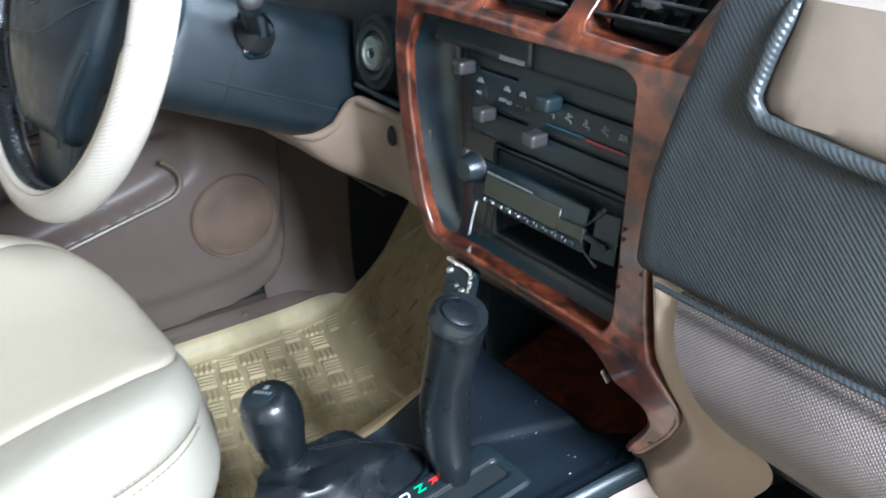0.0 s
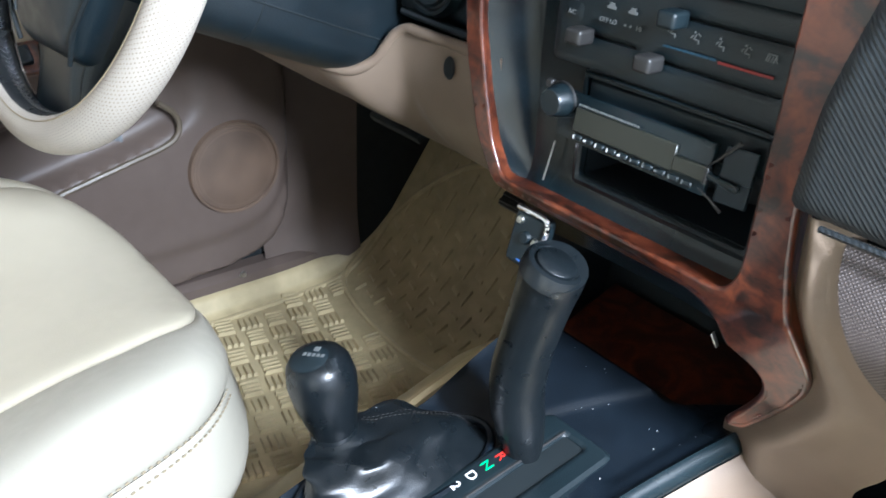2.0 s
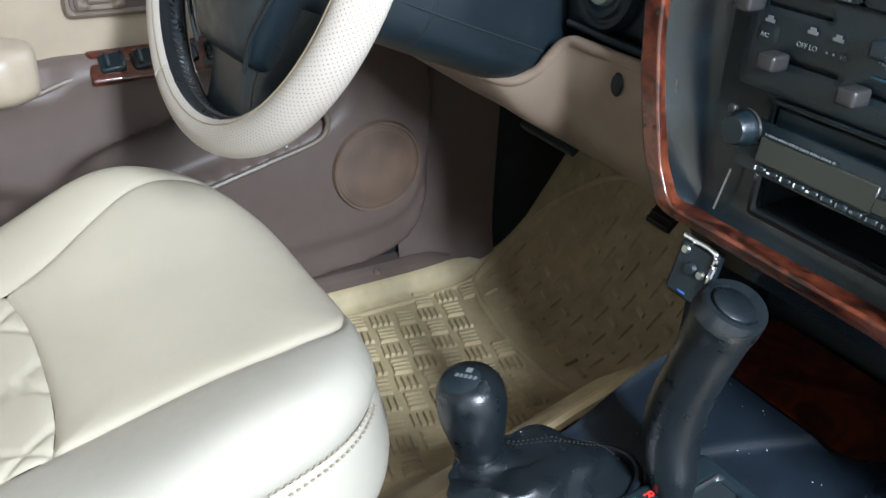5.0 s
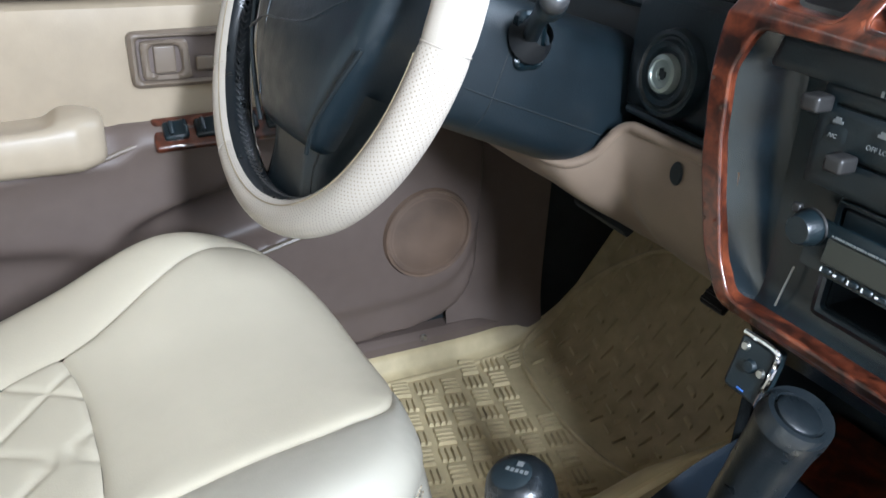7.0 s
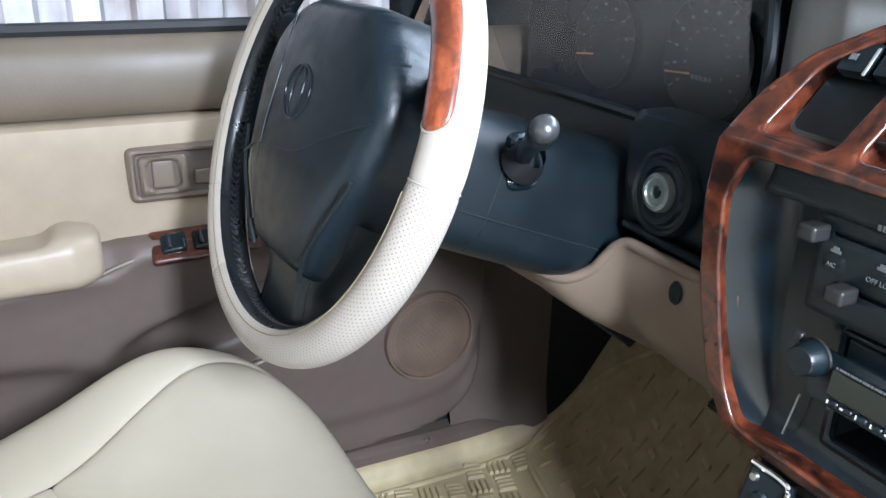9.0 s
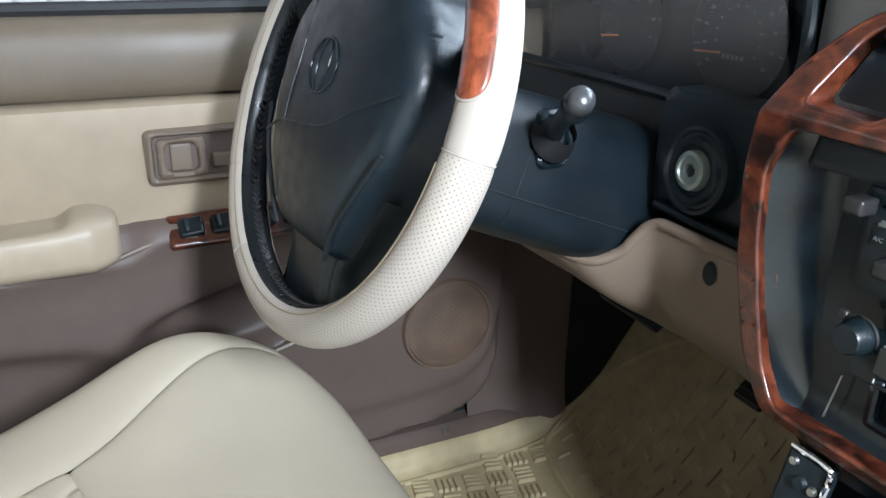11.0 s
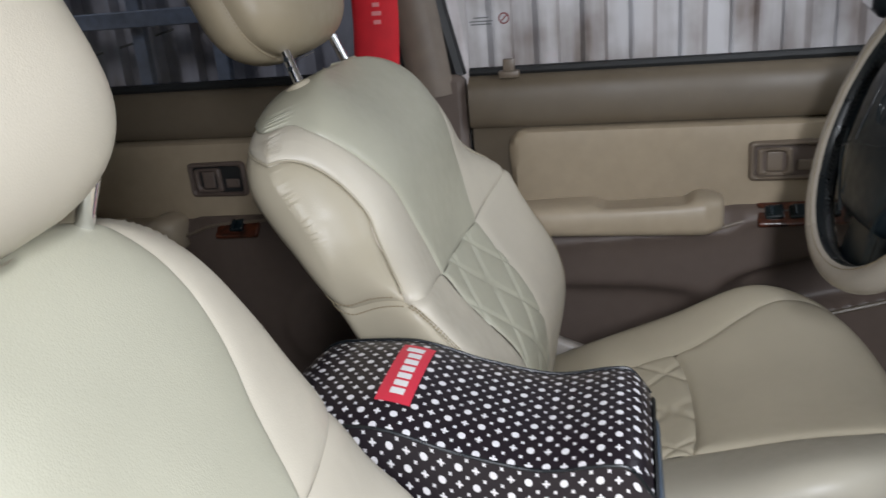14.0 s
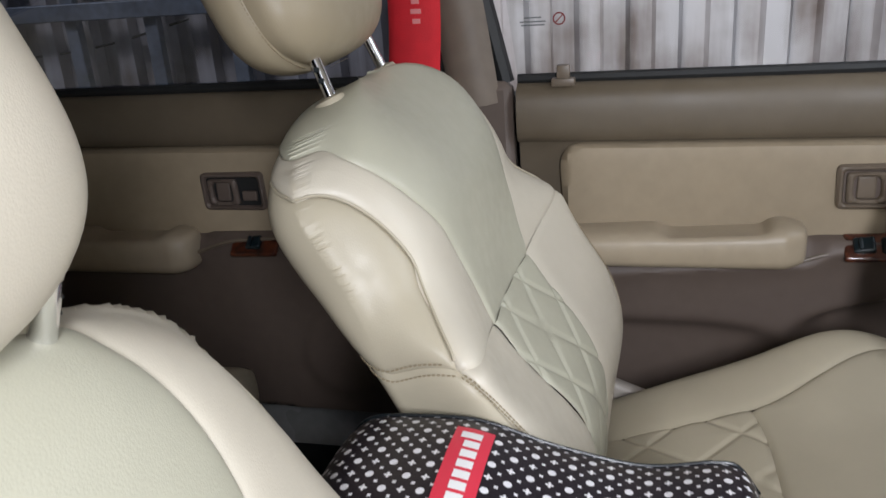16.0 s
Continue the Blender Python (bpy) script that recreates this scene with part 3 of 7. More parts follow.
part("sill_beam", box((0.10, 2.5, 0.10), 0.015, 2, Matrix.Translation((0.79, -0.60, -0.02))), PAINT, car)
part("rear_quarter", box((0.04, 1.25, 0.85), 0.02, 2, Matrix.Translation((0.79, -1.30, 0.28))), TAUPE, car)
part("rear_pillar", box((0.05, 0.20, 0.5), 0.02, 2, Matrix.Translation((0.79, -1.75, 0.95))), TAUPE_MID, car)
part("rear_pillar", box((0.05, 0.20, 0.5), 0.02, 2, Matrix.Translation((-0.74, -1.75, 0.95))), TAUPE_MID, car)
part("b_pillar_far", box((0.05, 0.10, 0.5), 0.02, 2, Matrix.Translation((0.79, -0.62, 0.95))), TAUPE_MID, car)
# Both panes are out of view; their dark tint is added to dim the rear.
for nm, lo, hi in (("rear_side_glass", (0.775, -1.66, 0.70), (0.781, -0.66, 1.17)), ("back_glass", (-0.70, -1.868, 0.74), (0.78, -1.862, 1.17))):
    g = part(nm, box([q - p for p, q in zip(lo, hi)], 0, 1, Matrix.Translation([(p + q) / 2 for p, q in zip(lo, hi)])), DARKTINT, car, "unseen glass, tinted dark to dim the rear cabin")
    g.visible_shadow = True
windscreen = link("windscreen", grid(lambda s, t: Vector((lerp(-0.70, 0.78, s), lerp(1.0, 0.46, t) + 0.06 * math.sin(math.pi * s), lerp(0.76, 1.15, t))), 12, 4), GLASS)
tagged(windscreen, "clear laminated windscreen above the dashboard", "windscreen", kind="structure")
windscreen.visible_shadow = False

# floor pan, tunnel and toe board as one sheet
TUN = table([-0.70, -0.27, -0.12, 0.02, 0.14, 0.28, 0.78], [0, 0, 0.16, 0.20, 0.16, 0, 0])


def floor_z(x, y):
    toe = max(0.0, y - 0.60) * 1.15
    return max(-0.012 + TUN(x) * (1 - 0.25 * max(0, min(1, (-y - 0.1) / 0.5))) - 0.02, -0.02 + toe)


floor = link("floor", grid(lambda s, t: Vector((lerp(-0.72, 0.80, s), lerp(-1.85, 0.95, t), floor_z(lerp(-0.72, 0.80, s), lerp(-1.85, 0.95, t)))), 90, 120), CARPET)
tagged(floor, "dark carpeted car floor with a centre tunnel", "floor", kind="structure")


# ---- driver floor mat ----
def mat_z(x, y):
    z = 1.6 * 0.035 * math.log1p(math.exp(min(30, (y - 0.605) / 0.035)))
    k = max(0.0, min(1.0, (x + 0.30) / 0.19))
    rise = (k * k * (3 - 2 * k)) * min(0.225, 0.13 + 0.32 * max(0, y - 0.10))
    edge = 0.030 / (1 + math.exp((x + 0.664) / 0.003)) + 0.004 / (1 + math.exp((x + 0.645) / 0.002))
    return 0.004 + math.hypot(z, rise) + edge


mat = thing("floor_mat", "olive tan moulded rubber floor mat with tread bars and raised rim", "floor mat")
MX0, MX1, MY0, MY1 = -0.686, -0.108, 0.10, 0.80
part("sheet", grid(lambda s, t: Vector((lerp(MX0, MX1, s), lerp(MY0, MY1, t), mat_z(lerp(MX0, MX1, s), lerp(MY0, MY1, t)))), 90, 110), MAT, mat)
part("rim", tube([(MX1, y, mat_z(MX1, y) + 0.004) for y in (0.10, 0.18, 0.26, 0.34, 0.42, 0.50)], 0.008, 40, 8), MATRIM, mat, "pale cream raised rubber rim")
part("rim", tube([(MX0 + 0.004, y, mat_z(MX0, y) + 0.002) for y in (0.10, 0.25, 0.40, 0.50, 0.56, 0.60, 0.63, 0.66, 0.69)], 0.005, 60, 8), MATRIM, mat)


def tread_bars():
    """Groups of four short raised bars, turned by ninety degrees from group to group."""
    bm = bmesh.new()
    c = 0.0400
    turn = radians(-12)
    for i in range(-12, 14):
        for j in range(-3, 26):
            gx, gy = i * c, j * c
            cx, cy = -0.40 + gx * math.cos(turn) - gy * math.sin(turn), 0.20 + gx * math.sin(turn) + gy * math.cos(turn)
            plain_zone = cy > 0.500 - 0.05 * (cx + 0.46) + 0.6 * max(0, -0.56 - cx)
            if not (-0.640 < cx < -0.30 and 0.13 < cy < 0.84) or plain_zone:
                continue
            for k in range(4):
                o = (k - 1.5) * 0.0092
                dx, dy = (0.0145, 0.0) if (i + j) % 2 else (0.0, 0.0145)
                ox, oy = (0.0, o) if (i + j) % 2 else (o, 0.0)
                ring = []
                for q, (w, h) in enumerate(((0.0038, -0.001), (0.0022, 0.0058))):
                    row = []
                    for e, f in ((-1, -1), (1, -1), (1, 1), (-1, 1)):
                        lx = ox + dx * e * (1 - 0.15 * q) + (w * f if dy else 0)
                        ly = oy + dy * e * (1 - 0.15 * q) + (w * f if dx else 0)
                        x, y = cx + lx * math.cos(turn) - ly * math.sin(turn), cy + lx * math.sin(turn) + ly * math.cos(turn)
                        row.append(bm.verts.new((x, y, mat_z(x, y) + h)))
                    ring.append(row)
                bm.faces.new(ring[1])
                for e in range(4):
                    bm.faces.new((ring[0][e], ring[0][(e + 1) % 4], ring[1][(e + 1) % 4], ring[1][e]))
    return bm


tagged(part("tread_pattern", tread_bars(), MAT, mat), kind="stuff")


def toe_dashes():
    """Short slanted ribs of the heel pad in a basket pattern, and a sparser row above its arch."""
    bm = bmesh.new()
    for i in range(15):
        for j in range(12):
            x, y = -0.615 + 0.027 * i, 0.560 + 0.0235 * j
            if x > -0.25 or y < 0.556 + 0.5 * max(0, -0.60 - x) or y > 0.80:
                continue
            a = radians(78 if (i + j) % 2 else -12)
            dx, dy = 0.0105 * math.cos(a), 0.0105 * math.sin(a)
            nx, ny = -0.0022 * math.sin(a), 0.0022 * math.cos(a)
            lo = [(x - dx - nx, y - dy - ny), (x + dx - nx, y + dy - ny), (x + dx + nx, y + dy + ny), (x - dx + nx, y - dy + ny)]
            v0 = [bm.verts.new((p, q, mat_z(p, q) - 0.001)) for p, q in lo]
            v1 = [bm.verts.new((lerp(p, x, 0.15), lerp(q, y, 0.15), mat_z(p, q) + 0.0050)) for p, q in lo]
            bm.faces.new(v1)
            for e in range(4):
                bm.faces.new((v0[e], v0[(e + 1) % 4], v1[(e + 1) % 4], v1[e]))
    return bm


tagged(part("toe_pattern", toe_dashes(), MAT, mat), kind="stuff")
part("heel_pad_ridge", tube([(x, y, mat_z(x, y) + 0.001) for x, y in ((-0.640, 0.66), (-0.648, 0.60), (-0.637, 0.562), (-0.61, 0.543), (-0.546, 0.527), (-0.47, 0.518), (-0.40, 0.516), (-0.337, 0.524), (-0.27, 0.55), (-0.235, 0.60), (-0.24, 0.68), (-0.30, 0.735), (-0.40, 0.755), (-0.52, 0.74), (-0.60, 0.70), (-0.640, 0.66))], 0.0055, 120, 8), MAT, mat)
part("border_ridge", tube([(-0.640, y, mat_z(-0.640, y) + 0.001) for y in (0.10, 0.25, 0.40, 0.50, 0.56, 0.61, 0.65)], 0.0045, 60, 8), MAT, mat)

pmat = thing("floor_mat", "olive tan rubber floor mat in the passenger footwell", "floor mat")
part("sheet", grid(lambda s, t: Vector((lerp(0.26, 0.76, s), lerp(0.10, 0.86, t), 0.006 + max(0, lerp(0.10, 0.86, t) - 0.62) * 1.2 + 0.01 * math.sin(9 * s) * math.sin(7 * t))), 30, 30), MAT, pmat)
bag = link("cloth_bundle", grid(lambda s, t: Vector((0.33 + 0.22 * (s - 0.5), 0.50 + 0.30 * (t - 0.5), 0.02 + 0.26 * (math.sin(math.pi * s) * math.sin(math.pi * t)) ** 0.6 + 0.012 * math.sin(22 * s + 9 * t))), 28, 28), BEIGE)
tagged(bag, "crumpled beige cloth bundle on the passenger floor", "cloth")


# ---- doors of the driver side ----
FIELD = table([-0.50, 0.28, 0.336, 0.388, 0.433, 0.461, 0.478, 0.50], [0.127, 0.127, 0.129, 0.135, 0.149, 0.178, 0.24, 0.50])


def door(name, y0, y1, front, label, y_handle, arm, switches):
    """Inner trim of one door. Panel faces +x; front: it has the speaker, the map pocket and a rounded lower corner."""
    d = thing(name, label, "door", kind="structure")
    ya = arm[1]

    def lower(y, z, p):
        ledge = lerp(0.388, 0.41, max(0, min(1, (y - arm[0] - 0.06) / 0.28)))
        k = max(0, min(1, (y - ya - 0.005) / 0.04))
        ledge = ledge + 0.022 * k * k * (3 - 2 * k) + max(0, y - ya - 0.05) * 0.09
        x = -0.668 - max(0, z - ledge) * 0.6
        if z < ledge:
            x -= 0.012 * (1 - math.exp(-(ledge - z) / 0.03))
        if front:
            # map pocket and the hollow before the seat
            u, v = (y - 0.145) / 0.175, (z - 0.314 - 0.25 * (y - 0.125)) / 0.046
            q = abs(u) ** 4 + abs(v) ** 4
            x -= 0.036 * step_down((q - 1) * 3.5)
            u, v = (y + 0.30) / 0.24, (z - 0.205) / 0.095
            q = abs(u) ** 4 + abs(v) ** 4
            x -= 0.020 * step_down((q - 1) * 5)
            # proud field round the speaker with a rolled lower edge
            x += 0.007 * step_down((FIELD(y) - z) / 0.004)
        else:
            r = math.hypot(y + 0.80, z - 0.21)
            x += 0.006 * step_down((r - 0.085) / 0.004)
        return Vector((x + p, y, z))

    if front:
        out = [(y0, 0.06), (0.30, 0.066), (0.37, 0.070), (0.42, 0.082), (0.455, 0.100), (0.476, 0.130), (0.486, 0.17), (0.487, 0.26), (0.482, 0.38), (0.476, 0.46), (y0, 0.445)]
    else:
        out = [(y0, 0.10), (y1, 0.08), (y1, 0.455), (y0, 0.43)]
    part("lower_panel", plate(out, [], 0.0065, lower, 0.03, 0.008), TAUPE, d, "dark taupe moulded lower door panel")
    # padded insert and upper trim roll
    yi0, yi1 = (y0 + 0.063, y1 - 0.02) if front else (y0 + 0.02, y1 - 0.07)
    ins = round_poly([(yi0 + 0.012, 0.40), (yi1, 0.40), (yi1, 0.597), (yi0, 0.595)], 0.042, 6)
    part("insert_pad", plate(ins, [], 0.008, lambda y, z, p: Vector((-0.694 + p, y, z)), 0.02, 0.010, 0.004), BEIGE, d, "padded beige vinyl door insert")
    prof = [(-0.722, 0.40), (-0.714, 0.594), (-0.697, 0.601), (-0.690, 0.62), (-0.690, 0.655), (-0.697, 0.678), (-0.712, 0.689), (-0.735, 0.690)]
    prof = smooth_path([(x, 0, z) for x, z in prof], 28)
    part("upper_trim", grid(lambda s, t: Vector((prof[round(t * 28)].x, lerp(y0, y1, s), prof[round(t * 28)].z)), 40, 28), TAUPE_MID, d, "mid taupe vinyl roll below the window")
    part("backing", box((0.03, y1 - y0, 0.60), 0.004, 1, Matrix.Translation((-0.742, (y0 + y1) / 2, 0.39))), TAUPE, d)
    # arm rest: a lofted pull with a thumb cut
    a0, a1 = arm

    def pull(s, t):
        y = lerp(a0, a1, s)
        e = min(1.0, max(0.0, (a1 - y) / 0.032)) ** 0.45
        cut = 1 / (1 + math.exp((y - (a1 - 0.054)) / 0.004)) * 1 / (1 + math.exp(-(y - (a1 - 0.205)) / 0.005))
        q = 2 * math.pi * t
        top = 0.466 + 0.050 * (y - a0) if front else 0.482 + 0.022 * (y - a0)
        zoff = 0.0 if front else -0.035
        cz, hz = (top + 0.413) / 2, (top - 0.413) / 2 * (0.62 + 0.38 * e)
        cx, hx = -0.665, 0.044 * (0.45 + 0.55 * e)
        sx, sz = math.copysign(abs(math.cos(q)) ** 0.6, math.cos(q)), math.copysign(abs(math.sin(q)) ** 0.6, math.sin(q))
        p = Vector((cx + hx * sx, y, cz + zoff + hz * sz))
        if sz > 0.2:
            p.z -= 0.012 * cut * max(0, math.sin(q)) * (1 if sx < 0.55 else max(0, (1 - sx) / 0.45))
        return p

    bm = grid(pull, 90, 24, closed_v=True)
    bmesh.ops.holes_fill(bm, edges=[e for e in bm.edges if len(e.link_faces) == 1])
    part("armrest", bm, BEIGE_TRIM, d, "beige moulded armrest pull")
    led = []
    for k in range(14):
        y = lerp(a0, (0.48 if front else y1 - 0.02), k / 13)
        l = lerp(0.388, 0.41, max(0, min(1, (y - arm[0] - 0.06) / 0.28)))
        kk = max(0, min(1, (y - ya - 0.005) / 0.04))
        l = l + 0.022 * kk * kk * (3 - 2 * kk) + max(0, y - ya - 0.05) * 0.09
        led.append((-0.6660, y, l + (0 if front else -0.0)))
    # Lighter plastic than the panel: the ledge's highlight is put into the bead.
    part("ledge_bead", tube(led, 0.0035, 60, 8), HANDLE, d)
    # release handle
    ht = 0.497 if front else 0.489
    h = part("handle_bezel", plate(round_poly([(y_handle - 0.004, ht - 0.002), (y_handle + 0.116, ht - 0.002), (y_handle + 0.114, ht + 0.067), (y_handle - 0.006, ht + 0.065)], 0.010, 4),
                                   [round_poly([(y_handle + 0.005, ht + 0.006), (y_handle + 0.107, ht + 0.006), (y_handle + 0.105, ht + 0.058), (y_handle + 0.004, ht + 0.057)], 0.007, 4)],
                                   0.003, lambda y, z, p: Vector((-0.680 + p, y, z)), 0.014, 0.004), HANDLE if front else TAUPE, d, "recessed inner door handle surround")
    part("cup", box((0.004, 0.108, 0.058), 0.001, 1, Matrix.Translation((-0.6895, y_handle + 0.055, ht + 0.032))), TAUPE if front else RUBBER, h)
    part("lever_pad", box((0.006, 0.026, 0.034), 0.003, 3, Matrix.Translation((-0.6870, y_handle + 0.036, ht + 0.031))), HANDLE if front else TAUPE, h)
    lever = plate(round_poly([(y_handle + 0.009, ht + 0.008), (y_handle + 0.066, ht + 0.008), (y_handle + 0.063, ht + 0.055), (y_handle + 0.008, ht + 0.054)], 0.006, 4),
                  [round_poly([(y_handle + 0.018, ht + 0.013), (y_handle + 0.056, ht + 0.013), (y_handle + 0.054, ht + 0.049), (y_handle + 0.017, ht + 0.049)], 0.010, 4)],
                  0.0025, lambda y, z, p: Vector((-0.679 + p, y, z)), 0.009, 0.003)
    part("lever", lever, HANDLE if front else TAUPE, h, "door release lever")
    part("lock_slide", box((0.006, 0.028, 0.018), 0.003, 3, Matrix.Translation((-0.6860, y_handle + 0.086, ht + 0.024))), HANDLE if front else TAUPE, h)
    # switch panel on the ledge
    sy0, sy1 = switches
    tiltm = Matrix.Translation((-0.668, (sy0 + sy1) / 2, 0.442 if front else 0.428)) @ pose(0, 0, 0, 3, 40, 0)
    sp = part("switch_panel", box((0.046, sy1 - sy0, 0.012), 0.0055, 4, tiltm), VENEER, d, "burl wood window switch panel")
    for yy in ((-0.060, -0.022, 0.026, 0.066) if front else (0.0,)):
        sw = part("switch", box((0.026, 0.030, 0.012), 0.005, 3, tiltm @ Matrix.Translation((0, yy, 0.007)) @ pose(0, 0, 0, 8, 0, 0)), GLOSSBLACK, sp, "black rocker switch")
        part("switch_ridge", box((0.020, 0.006, 0.007), 0.003, 2, tiltm @ Matrix.Translation((0, yy - 0.006, 0.014))), BLACK, sw)
    # weather strip and window frame
    part("weather_strip", tube([(-0.722, y0, 0.694), (-0.722, (y0 + y1) / 2, 0.696), (-0.722, y1, 0.700)], 0.009, 12, 8), RUBBER, d, "black rubber window strip")
    fy1 = y1
    if front:
        frame_pts = [(-0.725, -0.497, 0.69), (-0.722, -0.535, 0.86), (-0.715, -0.575, 1.05), (-0.70, -0.58, 1.15)]
        part("window_frame", tube(frame_pts, 0.016, 20, 8), RUBBER, d, "black window frame")
        part("window_frame", tube([(-0.70, -0.58, 1.15), (-0.70, 0.0, 1.16), (-0.705, 0.44, 1.13), (-0.715, 0.70, 0.92)], 0.016, 20, 8), RUBBER, d)
        part("lock_knob", join(box((0.020, 0.036, 0.012), 0.003, 2, Matrix.Translation((-0.703, -0.402, 0.692))), box((0.014, 0.020, 0.024), 0.003, 2, Matrix.Translation((-0.705, -0.402, 0.706)))), HANDLE, d, "taupe pull-up lock button")
    else:
        part("window_frame", tube([(-0.725, -0.585, 0.69), (-0.715, -0.62, 0.95), (-0.70, -0.63, 1.15)], 0.014, 16, 8), RUBBER, d)
    g = grid(lambda s, t: Vector((lerp(-0.728, -0.700, t), lerp(y0 - (0.05 * t if front else 0), y1 + (0.1 if front else 0) * (1 - t), s), lerp(0.69, 1.16, t))), 10, 4)
    gl = part("window_pane", g, GLASS if front else TINT, d, "clear side window" if front else "dark tinted side window")
    gl.visible_shadow = not front
    return d


d1 = door("door_1", -0.475, 0.56, True, "closed front door with beige insert, taupe lower panel and burl switches", 0.0, (-0.42, -0.045), (0.01, 0.185))
d2 = door("door_2", -1.62, -0.60, False, "closed rear door in shaded taupe with beige insert", -1.036, (-1.60, -1.06), (-0.99, -0.90))
spk = part("speaker_grille", lathe([(0.0, 0.004), (0.058, 0.003), (0.0665, 0.001), (0.068, 0.0045), (0.0715, 0.005), (0.0745, -0.004)], 64, Matrix.Translation((-0.671, 0.391, 0.243)) @ pose(0, 0, 0, 0, 90, 0)), GRILLE, d1, "round brown speaker grille")
part("pocket_lip", tube([(-0.668, 0.02, 0.235), (-0.664, 0.09, 0.2485), (-0.662, 0.15, 0.265), (-0.662, 0.225, 0.285), (-0.662, 0.283, 0.3005), (-0.664, 0.304, 0.312), (-0.666, 0.3105, 0.329), (-0.668, 0.3035, 0.347), (-0.670, 0.285, 0.362)], 0.0042, 70, 8), TAUPE_MID, d1, "rolled lip of the map pocket")

# body side: pillar trims, sill, kick panel
slab("trim_b_pillar_lower", (-0.735, -0.60, -0.02), (-0.694, -0.482, 0.695), TAUPE, "taupe lower centre pillar trim", "pillar trim", 0.012)
bp = link("trim_b_pillar_upper", tube([(-0.70, -0.54, 0.66), (-0.695, -0.557, 0.80), (-0.68, -0.585, 1.00), (-0.665, -0.60, 1.17)], 0.040, 20, 12, flat=0.5, side=(1, 0, 0)), PAD)
tagged(bp, "tan-grey upper centre pillar trim", "pillar trim", kind="structure")
slab("trim_sill", (-0.735, -0.45, -0.03), (-0.676, 0.600, 0.062), TAUPE, "dark taupe door sill scuff plate", "door sill", 0.010)
bolt = link("sill_screw", lathe([(0.0, 0.004), (0.004, 0.004), (0.006, 0.0)], 12, Matrix.Translation((-0.676, 0.392, 0.055)) @ pose(0, 0, 0, 0, 90, 0)), STEEL)
tagged(bolt, "small screw head in the sill plate", "screw")


def kick(s, t):
    z = lerp(-0.02, 0.62, t)
    y = lerp(0.44, 0.606, s)
    x = -0.700 + 0.048 * max(0, (y - 0.47) / 0.195) ** 1.3 + 0.022 * math.exp(-(max(0, z) / 0.07) ** 2)
    return Vector((x, y, z))


tagged(link("trim_kick_panel", grid(kick, 30, 40), TAUPE), "taupe footwell kick panel beside the door", "kick panel", kind="structure")
# Near-black starts at the footwell's shadow edge, so that shade is in the colour.
rest = link("footwell_liner", grid(lambda s, t: Vector((-0.674 + 0.020 * min(1, s * 5) + 0.016 * s + 0.022 * math.exp(-(max(0, lerp(-0.02, 0.62, t)) / 0.07) ** 2), lerp(0.600, 0.92, s), lerp(-0.02, 0.62, t))), 20, 30), CARPET)
tagged(rest, "wheel arch liner, near-black from the kick panel's shadow edge on", "carpet", kind="structure")

# red seat belt pad on the belt by the pillar
pad = thing("seat_belt", "seat belt with a red plush shoulder pad by the pillar", "seat belt")
padm = look((-0.64, -0.607, 0.83), (-0.55, -0.55, 0.83)) @ pose(0, 0, 0, 0, 0, 0)
part("shoulder_pad", join(tube([(-0.640, -0.622, 0.70), (-0.640, -0.613, 0.80), (-0.645, -0.612, 0.90), (-0.655, -0.612, 1.00)], 0.040, 24, 14, flat=0.35, side=(1, 0, 0))), RED, pad, "red plush belt pad with faint bars of lettering")
for k in range(6):
    part("text_bar", box((0.0016, 0.012 + 0.004 * (k % 2), 0.007), 0.0005, 1, Matrix.Translation((-0.6255, -0.606, 0.80 + 0.014 * k))), PINKBAR, pad)
part("strap", tube([(-0.668, -0.612, 1.12), (-0.655, -0.612, 1.00), (-0.640, -0.622, 0.70), (-0.640, -0.60, 0.30)], 0.022, 24, 8, flat=0.08, side=(1, 0, 0)), RUBBER, pad)


